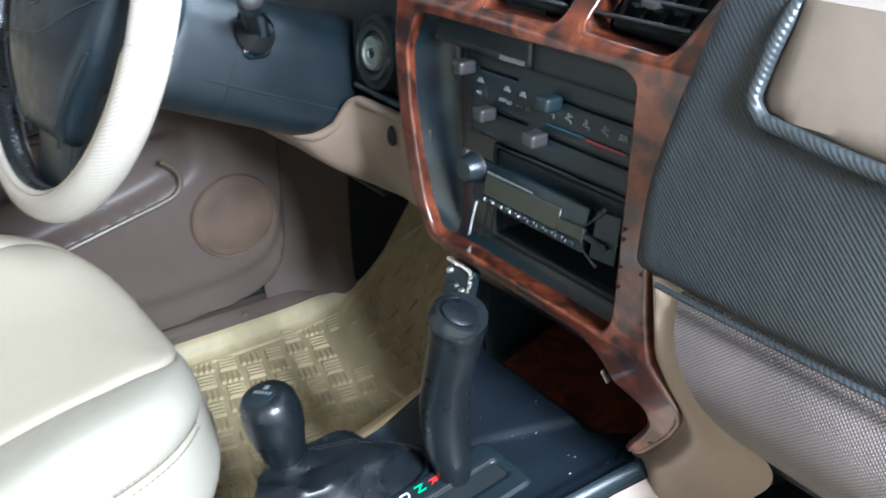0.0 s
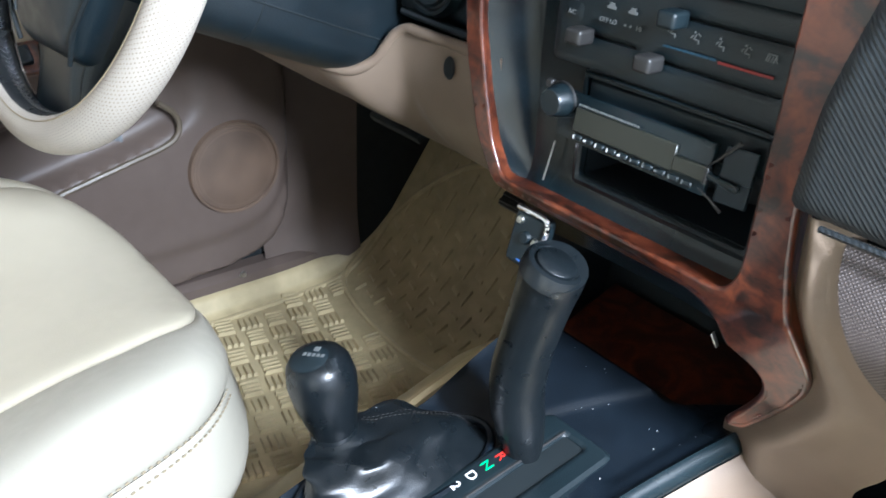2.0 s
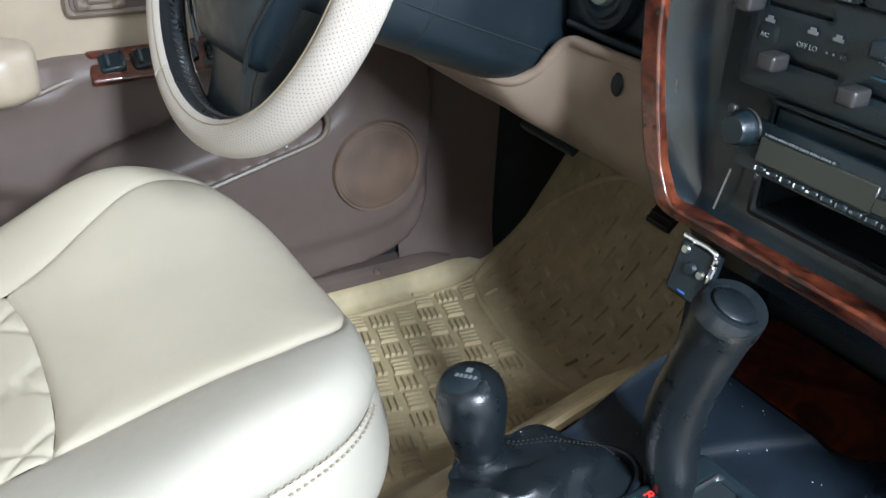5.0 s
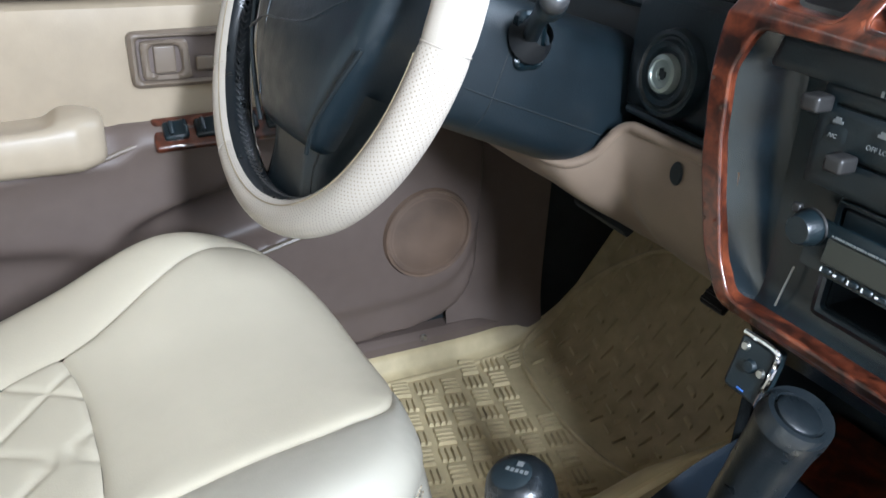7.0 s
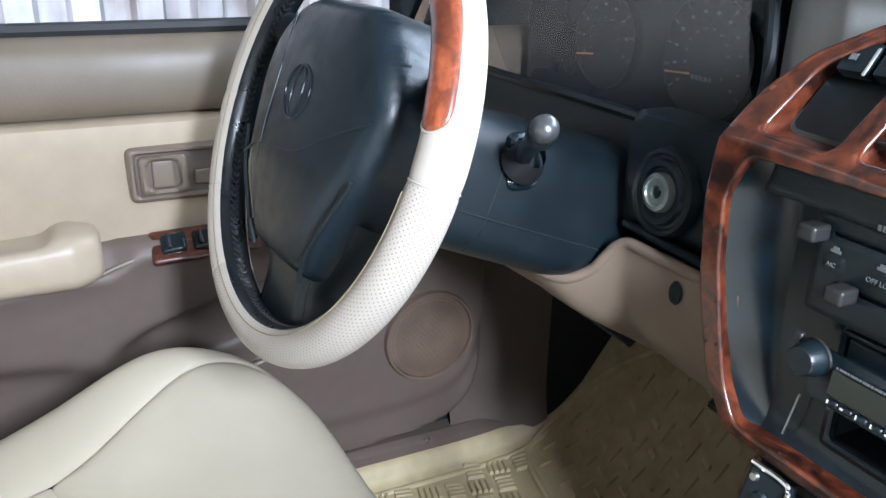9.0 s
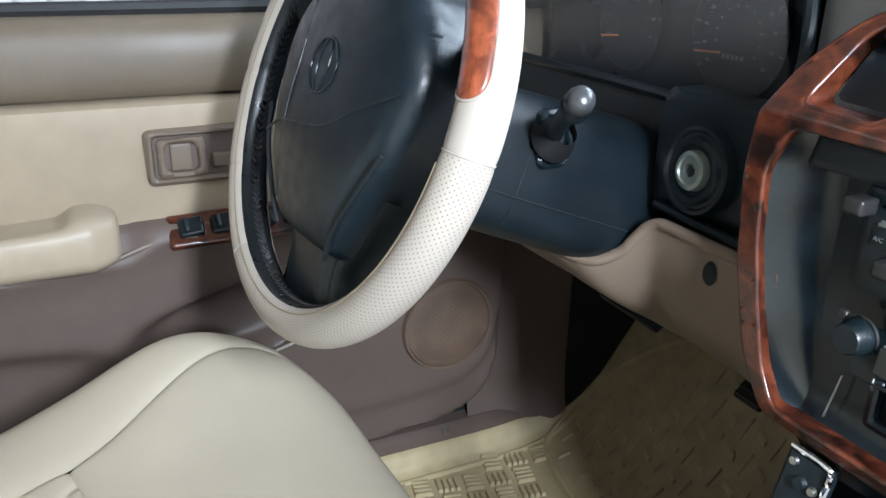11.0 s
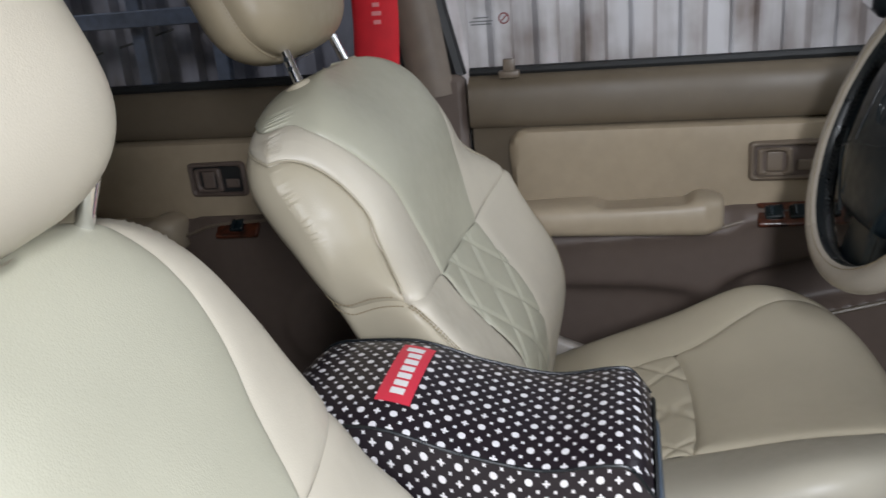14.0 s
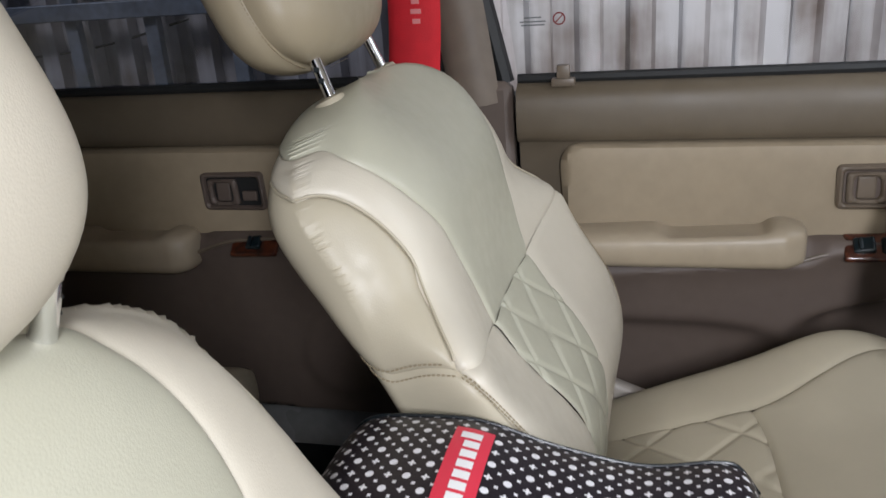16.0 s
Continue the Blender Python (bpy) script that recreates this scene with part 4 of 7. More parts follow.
# ---- upholstered seats ----
class Form:
    """A padded closed form: loops of width w(h) and half depth d(h) along an axis, domed at its far end."""

    def __init__(self, origin, axis, front, width, depth, H, h1, bolster, power=0.62, dome=2.4, skew=None, taper=None, far=0.0):
        self.o, self.a, self.f = Vector(origin), Vector(axis).normalized(), Vector(front).normalized()
        self.x = self.f.cross(self.a).normalized()
        if self.x.x < 0:
            self.x = -self.x
        self.w, self.d, self.H, self.h1, self.b, self.e, self.n, self.skew, self.tp, self.far = width, depth, H, h1, bolster, power, dome, skew, taper, far

    def at(self, u, h):
        q = u * math.pi / 2
        sx, cx = math.sin(q), math.cos(q)
        p = 1.0
        if h > self.h1:
            k = min(1.0, (h - self.h1) / (self.H - self.h1))
            p = max(0.0, 1 - k ** self.n) ** (1 / self.n)
        w, d = self.w(h), self.d(h)
        x = w * math.copysign(abs(sx) ** self.e, sx)
        y = d * math.copysign(abs(cx) ** self.e, cx)
        fr = max(0.0, cx) ** 0.28
        y += self.b(h) * (1 + (self.far if x < 0 else 0)) * (abs(x) / w) ** 2.4 * fr
        if self.tp:
            x *= 1 - self.tp(h) * max(0.0, cx) ** 0.4
        x *= p if self.n < 9 else 1
        y = (self.skew(h) if self.skew else -d * 0.9) + y * (0.30 + 0.70 * p)
        return self.o + self.a * h + self.x * x + self.f * y

    def normal(self, u, h):
        e = 1e-3
        a = self.at(u + e, h) - self.at(u - e, h)
        b = self.at(u, min(h + e, self.H - 1e-4)) - self.at(u, h - e)
        n = a.cross(b)
        n = n.normalized() if n.length > 1e-12 else self.a.copy()
        c = self.o + self.a * min(h, self.h1) + self.f * (self.skew(h) if self.skew else -0.9 * self.d(h))
        return n if n.dot(self.at(u, h) - c) > 0 else -n

    def panel(self, u0, u1, h0, h1, nu, nv, tuck=0.005, puff=0.003, quilt=None):
        def place(s, t):
            ha, hb = h0(s) if callable(h0) else h0, h1(s) if callable(h1) else h1
            h = lerp(ha, hb, t)
            u = lerp(u0(h) if callable(u0) else u0, u1(h) if callable(u1) else u1, s)
            return u, h
        mid0, mid1 = self.at(*place(0, 0.5)), self.at(*place(1, 0.5))
        wid = max(0.02, (mid1 - mid0).length)
        hei = max(0.02, (self.at(*place(0.5, 1)) - self.at(*place(0.5, 0))).length)

        def fn(s, t):
            u, h = place(s, t)
            span = abs((u1(h) if callable(u1) else u1) - (u0(h) if callable(u0) else u0))
            h = min(h, self.H - 1e-4)
            ds, dt = min(s, 1 - s) * wid, min(t, 1 - t) * hei
            off = -tuck * (math.exp(-ds / 0.005) + math.exp(-dt / 0.005)) + puff * (1 - math.exp(-min(ds, dt) / 0.03))
            off *= min(1.0, span / 0.10)
            p = self.at(u, h)
            if quilt:
                off += quilt((p - self.o).dot(self.x), h)
            return p + self.normal(u, h) * off
        return grid(fn, nu, nv)

    def line(self, pts, n=40, lift=0.0):
        P = smooth_path([(u, h, 0) for u, h in pts], n)
        return [self.at(p.x, min(p.y, self.H - 1e-4)) + self.normal(p.x, min(p.y, self.H - 1e-3)) * lift for p in P]


def stitches(points, step=0.0050, size=0.0006, length=0.0031):
    """A row of short thread stitches along a line of points."""
    bm = bmesh.new()
    acc = 0.0
    for a, b in zip(points, points[1:]):
        L = (b - a).length
        t = (b - a).normalized() if L > 1e-9 else Vector((1, 0, 0))
        s = step - acc
        while s < L:
            p = a + t * s
            q = t.to_track_quat("X", "Z").to_matrix().to_4x4()
            bmesh.ops.create_cube(bm, size=1, matrix=Matrix.Translation(p) @ q @ Matrix.Diagonal((length, size * 2, size * 2, 1)))
            s += step
        acc = (acc + L) % step
    return bm


def diamonds(px, ph, depth=0.0024, width=0.0032):
    def q(x, h):
        a, b = x / px + h / ph, x / px - h / ph
        d = min(abs(a - round(a)), abs(b - round(b))) * px * 0.7
        return -depth * math.exp(-(d / width) ** 2) + 0.002 * (1 - math.exp(-(d / 0.012)))
    return q


def ux(f):
    """Loop parameter at which the form is f of its half width."""
    return math.asin(min(1, max(0, f)) ** (1 / 0.62)) / (math.pi / 2)


def seat(x0, y0, yaw, raised, label, head, fwd, wide, tall):
    s = thing("leather_seat", label, "car seat", "front seats")
    lean = radians(23)
    ax, fr = (0, -math.sin(lean), math.cos(lean)), (0, math.cos(lean), math.sin(lean))
    # backrest: widths, half depths, side bulge, centre line and taper along its height
    if wide:
        turn, shift = radians(-3.3), Vector((-0.0031, -0.0043, 0))
        wd, dp, bg, ctr, tap = ([0.2217, 0.2535, 0.267, 0.2731, 0.258, 0.2619, 0.2354], [0.058, 0.0766, 0.041, 0.0735, 0.047], [0.0, 0.0565, 0.0781, 0.0792, 0.0074, 0.0423],
                                [0.005, 0.0239, 0.0222, 0.0103, -0.0058], [-0.119, 0.120, 0.268, 0.286])
    else:
        turn, shift = 0.0, Vector((0, 0, 0))
        wd, dp, bg, ctr, tap = ([0.2356, 0.267, 0.268, 0.2576, 0.2465, 0.2485, 0.2354], [0.0566, 0.070, 0.066, 0.067, 0.060], [0.0045, 0.0236, 0.0247, -0.0066, -0.0055, 0.0013],
                                [0.032, 0.003, 0.004, -0.001, 0.006], [0.013, 0.056, 0.260, 0.366])
    spin = Matrix.Rotation(turn, 3, "Z")
    B = Form(spin @ Vector((0, -0.375, 0.22)) + shift, spin @ Vector(ax), spin @ Vector(fr), table([0, 0.10, 0.20, 0.34, 0.43, 0.51, 0.60], wd),
             table([0, 0.12, 0.3, 0.45, 0.6], dp), 0.592, 0.47, table([0, 0.10, 0.20, 0.30, 0.40, 0.6], bg), dome=2.4,
             skew=table([0, 0.12, 0.3, 0.45, 0.6], ctr), taper=table([0.30, 0.42, 0.52, 0.6], tap))
    TOP = 0.5915
    jc, climb, back_climb = (0.288, 0.034, 0.050) if wide else (0.332, 0.008, 0.020)      # cross seam: its height in the middle, at the bolster's edge and behind

    def seam_height(u):
        """Height of the cross seam at loop parameter u."""
        inner, outer = (0.116, 0.87) if wide else (0.15, 0.88)
        if u < outer:
            return jc + climb * max(0.0, (u - inner) / (outer - inner)) ** 0.7
        return jc + climb + back_climb * ((u - outer) / (1.66 - outer)) ** 0.8

    def on_seam(u0, u1):
        """The seam as a function of the fraction across a panel that runs from u0(h) to u1(h)."""
        vals = []
        for k in range(61):
            h = jc + climb
            for _ in range(40):
                h = lerp(h, seam_height(lerp(u0(h), u1(h), k / 60)), 0.4)
            vals.append(h)
        return lambda q: lerp(vals[min(59, int(q * 60))], vals[min(59, int(q * 60)) + 1], q * 60 - min(59, int(q * 60)))

    if wide:
        a = table([0.285, 0.33, 0.365, 0.413, 0.456, 0.50, 0.532, 0.551, 0.558, 0.564, 0.592], [0.116, 0.15, 0.20, 0.30, 0.46, 0.66, 0.86, 1.0, 1.24, 1.66, 1.66])
        b = table([0.0, 0.107, 0.16, 0.226, 0.293], [0.07, 0.080, 0.095, 0.115, 0.116])
        e_up = table([0.322, 0.345, 0.375, 0.406, 0.44, 0.481, 0.51, 0.525, 0.538, 0.545, 0.592], [0.87, 0.75, 0.645, 0.645, 0.73, 0.86, 0.975, 1.05, 1.26, 1.66, 1.66])
        top_b, top_s, seam = 0.563, 0.5445, (0.330, 0.345, 0.375, 0.406, 0.44, 0.48, 0.51, 0.525, 0.538, 0.543)
        e_lo = table([0.0, 0.12, 0.224, 0.283, 0.322], [0.60, 0.61, 0.65, 0.74, 0.87])
        flank = SEATTAN
    else:
        a = table([0.335, 0.41, 0.46, 0.497, 0.53, 0.55, 0.568, 0.592], [0.15, 0.22, 0.31, 0.385, 0.47, 0.56, 0.80, 1.5])
        b = table([0.0, 0.15, 0.335], [0.13, 0.14, 0.15])
        e_up = table([0.34, 0.38, 0.45, 0.485, 0.512, 0.532, 0.592], [0.88, 0.86, 0.83, 0.91, 1.15, 1.58, 1.64])
        top_b, top_s, seam = TOP, TOP, (0.345, 0.37, 0.41, 0.45, 0.47, 0.485, 0.498, 0.510, 0.520, 0.528)
        e_lo = table([0.0, 0.10, 0.20, 0.34], [0.82, 0.82, 0.84, 0.88])
        flank = CREAM
    back = part("backrest", B.panel(lambda h: -a(h), a, jc, TOP, 100 + 100 * wide, 150, 0.0030, 0.003), CENTRE, s, "grey-green smooth leather centre panel")
    part("quilted_panel", B.panel(lambda h: -b(h), b, 0.0, jc, 90, 100, 0.0030, 0.001, diamonds(0.088, 0.110)), CENTRE, back, "diamond quilted leather panel")
    for sg in (1, -1):
        def m(fn):
            return (lambda h: sg * fn(h))
        end = lambda h: 1.66
        part("upper_bolster", B.panel(m(a), m(e_up), on_seam(a, e_up), top_b, 56 + 44 * wide, 150, 0.0032), CREAM, back)
        part("lower_bolster", B.panel(m(b), m(e_lo), 0.0, on_seam(b, e_lo), 40, 50, 0.0032, 0.003), CREAM, back)
        part("upper_side", B.panel(m(e_up), m(end), on_seam(e_up, end), top_s, 60 + 70 * wide, 140, 0.0032, 0.004), flank, back)
        part("lower_side", B.panel(m(e_lo), m(end), 0.0, on_seam(e_lo, end), 40, 44, 0.0032, 0.003), flank, back)
        for lift in (0.006, -0.006):
            pts = B.line([(sg * q, seam_height(q) + lift) for q in (1.64, 1.4, 1.2, 1.0, 0.89)], 60, 0.0012)
            part("stitching", stitches(pts), STITCH, back)
            pts = B.line([(sg * (e_lo(h) + lift * 2.2), h) for h in (0.02, 0.08, 0.15, 0.22, 0.28, jc + climb - 0.004)], 60, 0.0012)
            part("stitching", stitches(pts), STITCH, back)
        part("seam_piping", tube(B.line([(sg * e_up(h), h) for h in seam], 60, 0.0005), 0.0016, 60, 6), SEATTAN, back)
    part("rear_shell", B.panel(1.66, 2.34, 0.0, TOP, 24, 40, 0.002, 0.0), SEATTAN, back)
    # cushion, tipped up to the front
    tip = radians(13)
    C = Form((0, -0.385, 0.208), (0, math.cos(tip), math.sin(tip)), (0, -math.sin(tip), math.cos(tip)), table([0, 0.2, 0.40, 0.58], [0.240, 0.252, 0.264, 0.262]),
             table([0, 0.3, 0.58], [0.070, 0.072, 0.075]), 0.548, 0.37, table([0, 0.15, 0.28, 0.40, 0.49, 0.55], [0.020, 0.050, 0.070, 0.095, 0.070, 0.020]), dome=2.7,
             skew=table([0, 0.3, 0.58], [-0.070, -0.072, -0.075]), far=0.22 if wide else 0.0)
    HQ, CT = 0.268, 0.5475
    cf = table([0.0, 0.27, 0.38, 0.48, 0.548], [ux(0.50), ux(0.54), ux(0.68), ux(0.86), ux(0.95)])
    cn = table([0.0, 0.27, 0.38, 0.48, 0.548], [ux(0.44), ux(0.46), ux(0.48), ux(0.56), ux(0.74)])
    ce = lambda h: 0.93
    cush = part("cushion", C.panel(lambda h: -cf(h), cn, lambda q: HQ + 0.012 * math.sin(math.pi * q), CT, 54, 64, 0.004, 0.005), SEATTAN, s, "smooth tan leather cushion centre")
    part("quilted_panel", C.panel(lambda h: -cf(h), cn, 0.0, lambda q: HQ + 0.012 * math.sin(math.pi * q), 100, 90, 0.004, 0.001, diamonds(0.098, 0.125)), SEATTAN, cush, "diamond quilted leather panel")
    for sg, cc in ((1, cn), (-1, cf)):
        def m(fn):
            return (lambda h: sg * fn(h))
        part("bolster", C.panel(m(cc), m(ce), 0.0, CT, 34, 74, 0.004, 0.006), SEATTAN if sg < 0 else BOLSTER, cush)
        part("side_panel", C.panel(m(ce), m(lambda h: 1.7), 0.0, CT, 20, 50, 0.003, 0.002), BOLSTER, cush)
        for lift in (0.016, -0.014):
            pts = C.line([(sg * (0.93 + lift), h) for h in (0.03, 0.15, 0.27, 0.37, 0.46, 0.51)], 90, 0.0008)
            part("stitching", stitches(pts, 0.0065), STITCH, cush)
    part("underside", C.panel(1.7, 2.3, 0.0, CT, 16, 24, 0.0, 0.0), BLACKSOFT, cush)
    # frame and side covers
    part("seat_frame", box((0.40, 0.40, 0.10), 0.02, 2, Matrix.Translation((0, -0.14, 0.065))), BLACK, s)
    for sx in (-0.17, 0.17):
        part("seat_rail", box((0.035, 0.56, 0.035), 0.006, 2, Matrix.Translation((sx, -0.12, 0.018))), STEEL, s)
    for sx in (-0.245, 0.245):
        part("side_cover", tube([(sx, -0.38, 0.13), (sx, -0.22, 0.165), (sx, -0.06, 0.205), (sx, 0.015, 0.205)], lambda q: 0.036 * min(1, 0.35 + 4 * (1 - q)), 24, 14, flat=1.0), TAUPE_MID, s, "taupe plastic side cover")
    # headrest on two posts
    hb, mh, broad = B.o + B.a * raised + B.f * fwd, tall / 2, 0.153 if wide else 0.138
    Hd = Form(hb, ax, fr, lambda h: broad * max(0.02, 1 - abs((h - mh) / (mh + 0.0005)) ** 3.4) ** 0.5, lambda h: 0.066 * max(0.02, 1 - abs((h - mh) / (mh + 0.0005)) ** 3.0) ** 0.5, tall, tall - 0.005, lambda h: 0.002, dome=2.3, power=0.78, skew=lambda h: -0.058)
    hd = part("headrest", Hd.panel(-1.0, 1.0, 0.0, tall - 0.0005, 40, 40, 0.003, 0.005), head, s, "padded leather headrest")
    part("rear_half", Hd.panel(1.0, 3.0, 0.0, tall - 0.0005, 40, 40, 0.003, 0.005), head, hd)
    mid = hb - B.f * 0.043
    part("headrest_base", grid(lambda q, t: lerp(mid - B.a * 0.001, Hd.at(4 * q - 2, 0.0), t), 48, 6), SEATTAN, hd)
    for sgn in (-1, 1):
        part("stitching", stitches(Hd.line([(sgn * 1.0, h) for h in (0.01, 0.06, 0.12, 0.17)], 40, 0.0012), 0.005), STITCH, hd)
    for sx in (-0.105, 0.105):
        foot, head = B.o + B.a * 0.55 + B.f * (0.006 if wide else 0.018) + Vector((sx, 0, 0)), mid + B.a * 0.02 + Vector((sx * 0.9, 0, 0))
        post = part("headrest_post", tube([foot, lerp(foot, head, 0.5), head], 0.0065, 6, 12), CHROME, s, "chrome headrest post")
        for k in (0.66, 0.80):
            part("notch", box((0.004, 0.006, 0.005), 0, 1, Matrix.Translation(lerp(foot, head, k) + Vector((math.copysign(0.0055, sx), 0, 0)))), DARK, post)
        part("post_guide", lathe([(0.008, 0.010), (0.016, 0.008), (0.019, 0.002), (0.019, -0.014)], 18, Matrix.Translation(B.o + B.a * 0.579 + B.f * (0.006 if wide else 0.018) + Vector((sx, 0, 0))) @ pose(0, 0, 0, 23, 0, 0)), SEATTAN, s, "tan grommet at the post")
    s.matrix_world = pose(x0, y0, 0, 0, 0, yaw)
    return s


driver = seat(-0.325, 0.0, 2.0, 0.616, "cream and tan leather driver seat with diamond quilting", HEADTAN, 0.052, True, 0.20)
passenger = seat(0.381, 0.034, 2.0, 0.574, "cream leather passenger seat with plain sewn seams", CREAM, 0.112, False, 0.216)
part("release_button", box((0.026, 0.014, 0.010), 0.004, 3, Matrix.Translation((0.341, -0.571, 0.760)) @ pose(0, 0, 0, 15, 0, 30)), PALETRIM, passenger, "pale plastic headrest release").matrix_parent_inverse = passenger.matrix_world.inverted()
anchor = link("seat_trim", box((0.030, 0.150, 0.060), 0.010, 3, Matrix.Translation((-0.590, -0.295, 0.198)) @ pose(0, 0, 0, -22, -8, 4)), PALETRIM)
tagged(anchor, "pale beige seat side trim by the door", "seat trim")


# ---- centre stack ----
def face_y(z):
    return 0.368 + max(0, z - 0.672) * 0.75 + max(0, 0.45 - z) * 0.30


def on_face(x, z, p):
    y = face_y(z) + max(0, x - 0.150) * 0.35 * max(0, min(1, (0.45 - z) / 0.09))
    return Vector((x, y - p, z))


stack = thing("centre_stack", "centre dashboard stack with burl wood surround, heater controls and radio", "dashboard console")
outer = round_poly([(-0.082, 0.441), (-0.110, 0.482), (-0.130, 0.55), (-0.138, 0.62), (-0.135, 0.66), (-0.122, 0.705), (-0.100, 0.735), (-0.055, 0.762), (0.02, 0.774), (0.12, 0.776),
                    (0.200, 0.770), (0.231, 0.748), (0.223, 0.70), (0.206, 0.64), (0.193, 0.57), (0.191, 0.53), (0.196, 0.49), (0.204, 0.455), (0.214, 0.427), (0.220, 0.405), (0.217, 0.386), (0.205, 0.362), (0.188, 0.338), (0.172, 0.318), (0.158, 0.318),
                    (0.161, 0.328), (0.174, 0.348), (0.183, 0.366), (0.184, 0.384), (0.173, 0.396), (0.157, 0.404), (0.150, 0.425), (0.130, 0.438)], 0.012, 3)
hole_main = round_poly([(-0.098, 0.664), (-0.116, 0.63), (-0.112, 0.575), (-0.101, 0.525), (-0.088, 0.48), (-0.072, 0.453), (0.155, 0.453), (0.164, 0.47), (0.1625, 0.656), (0.150, 0.663)], 0.010, 3)
hole_sw = round_poly([(-0.100, 0.682), (-0.037, 0.680), (-0.020, 0.752), (-0.055, 0.748), (-0.086, 0.728)], 0.008, 3)
hole_v1 = round_poly([(-0.018, 0.680), (0.076, 0.680), (0.089, 0.757), (-0.002, 0.757)], 0.008, 3)
hole_v2 = round_poly([(0.099, 0.680), (0.186, 0.677), (0.207, 0.752), (0.110, 0.757)], 0.010, 3)
rw = 0.0038
part("wood_surround", join(plate(offset(outer, -rw), [offset(h, rw * 0.7) for h in (hole_main, hole_sw, hole_v1, hole_v2)], 0.0028, on_face, 0.030, 0.0), bead(offset(outer, -rw), on_face, rw),
                           *[bead(offset(h, rw * 0.7), on_face, rw * 0.7) for h in (hole_main, hole_sw, hole_v1, hole_v2)]), WOOD, stack, "glossy burl wood trim frame", 1.3)


def bezel(x, z, p):
    y = 0.400 - 0.012 * math.exp(-max(0, z - 0.448) / 0.012)
    return Vector((x, y - p, z))


EDGE = table([0.445, 0.453, 0.48, 0.525, 0.575, 0.63, 0.655, 0.672], [-0.062, -0.072, -0.088, -0.101, -0.112, -0.116, -0.104, -0.094])
INNER = table([0.445, 0.47, 0.50, 0.672], [-0.040, -0.054, -0.060, -0.068])
part("bezel_cheek", grid(lambda s, t: Vector((lerp(EDGE(lerp(0.446, 0.67, t)) - 0.012, INNER(lerp(0.446, 0.67, t)), s), lerp(0.3705, 0.4005, math.sin(s * math.pi / 2)), lerp(0.446, 0.67, t))), 24, 50), SATIN, stack, "dark satin funnel beside the controls")
big = [(-0.070, 0.445), (0.172, 0.445), (0.172, 0.672), (-0.070, 0.672)]
din = round_poly([(-0.006, 0.474), (0.150, 0.474), (0.150, 0.524), (-0.006, 0.524)], 0.003, 2)
part("bezel", plate(big, [din], 0.004, bezel, 0.0, 0.0), GLOSSBLACK, stack, "dark satin bezel inside the wood frame")
# Slot walls, near-black in place of the shade inside.
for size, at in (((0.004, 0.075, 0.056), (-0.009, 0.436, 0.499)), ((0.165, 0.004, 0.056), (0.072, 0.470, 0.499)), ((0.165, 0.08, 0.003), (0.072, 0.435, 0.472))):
    part("slot_wall", box(size, 0, 1, Matrix.Translation(at)), DARK, stack, "wall of the empty slot below the radio, near-black for its shade")
pr = plate(round_poly([(-0.014, 0.466), (0.158, 0.466), (0.158, 0.562), (-0.014, 0.562)], 0.005, 3), [round_poly([(-0.007, 0.473), (0.151, 0.473), (0.151, 0.524), (-0.007, 0.524)], 0.004, 3),
                                                                                                   round_poly([(-0.010, 0.528), (0.152, 0.528), (0.152, 0.556), (-0.010, 0.556)], 0.003, 2)],
           0.003, lambda x, z, p: Vector((x, 0.391 - p, z)), 0.012, 0.002)
part("radio_frame", pr, BLACK, stack)
part("chrome_strip", tube([(-0.041, 0.388, 0.458), (-0.0385, 0.390, 0.476), (-0.036, 0.392, 0.494)], 0.0009, 10, 6), STEEL, stack, "thin bright edge strip")

# flap panels above the heater controls
for x0, x1 in ((-0.094, 0.040), (0.042, 0.161)):
    part("blank_panel", plate(round_poly([(x0, 0.638), (x1, 0.638), (x1, 0.662), (x0 + (0.008 if x0 < 0 else 0), 0.662)], 0.003, 2), [], 0.003, lambda x, z, p: Vector((x, 0.382 - p, z)), 0.012, 0.002), BLACK, stack)
for k in range(9):
    part("lettering_bar", box((0.0022, 0.0006, 0.0040), 0, 1, Matrix.Translation((0.004 + 0.0036 * k, 0.3815, 0.641))), GREYPRINT, stack)
# heater panel with three slots
heat = part("heater_panel", plate(round_poly([(-0.045, 0.564), (0.161, 0.564), (0.161, 0.637), (-0.045, 0.637)], 0.003, 2),
                                  [[(-0.033, 0.6225), (0.020, 0.6225), (0.020, 0.6255), (-0.033, 0.6255)], [(0.070, 0.617), (0.153, 0.617), (0.153, 0.620), (0.070, 0.620)],
                                   [(-0.026, 0.5875), (0.036, 0.5875), (0.036, 0.5905), (-0.026, 0.5905)], [(0.046, 0.5835), (0.152, 0.5835), (0.152, 0.5865), (0.046, 0.5865)]],
                                  0.003, lambda x, z, p: Vector((x, 0.387 - p, z)), 0.008, 0.0015), BLACK, stack, "black sliding heater control panel")
part("slot_back", box((0.20, 0.003, 0.07), 0, 1, Matrix.Translation((0.058, 0.394, 0.60))), DARK, heat)
for x, z in ((-0.040, 0.6245), (-0.010, 0.5895), (0.056, 0.585), (0.070, 0.6185)):
    kn = box((0.0155, 0.018, 0.012), 0.0032, 3, Matrix.Translation((x, 0.377, z)))
    part("slider_knob", kn, GREYKNOB if x != 0.070 else BLACK, heat, "grey slider knob" if x != 0.070 else "black slider knob")
up = pose(0, 0, 0, 90, 0, 0)
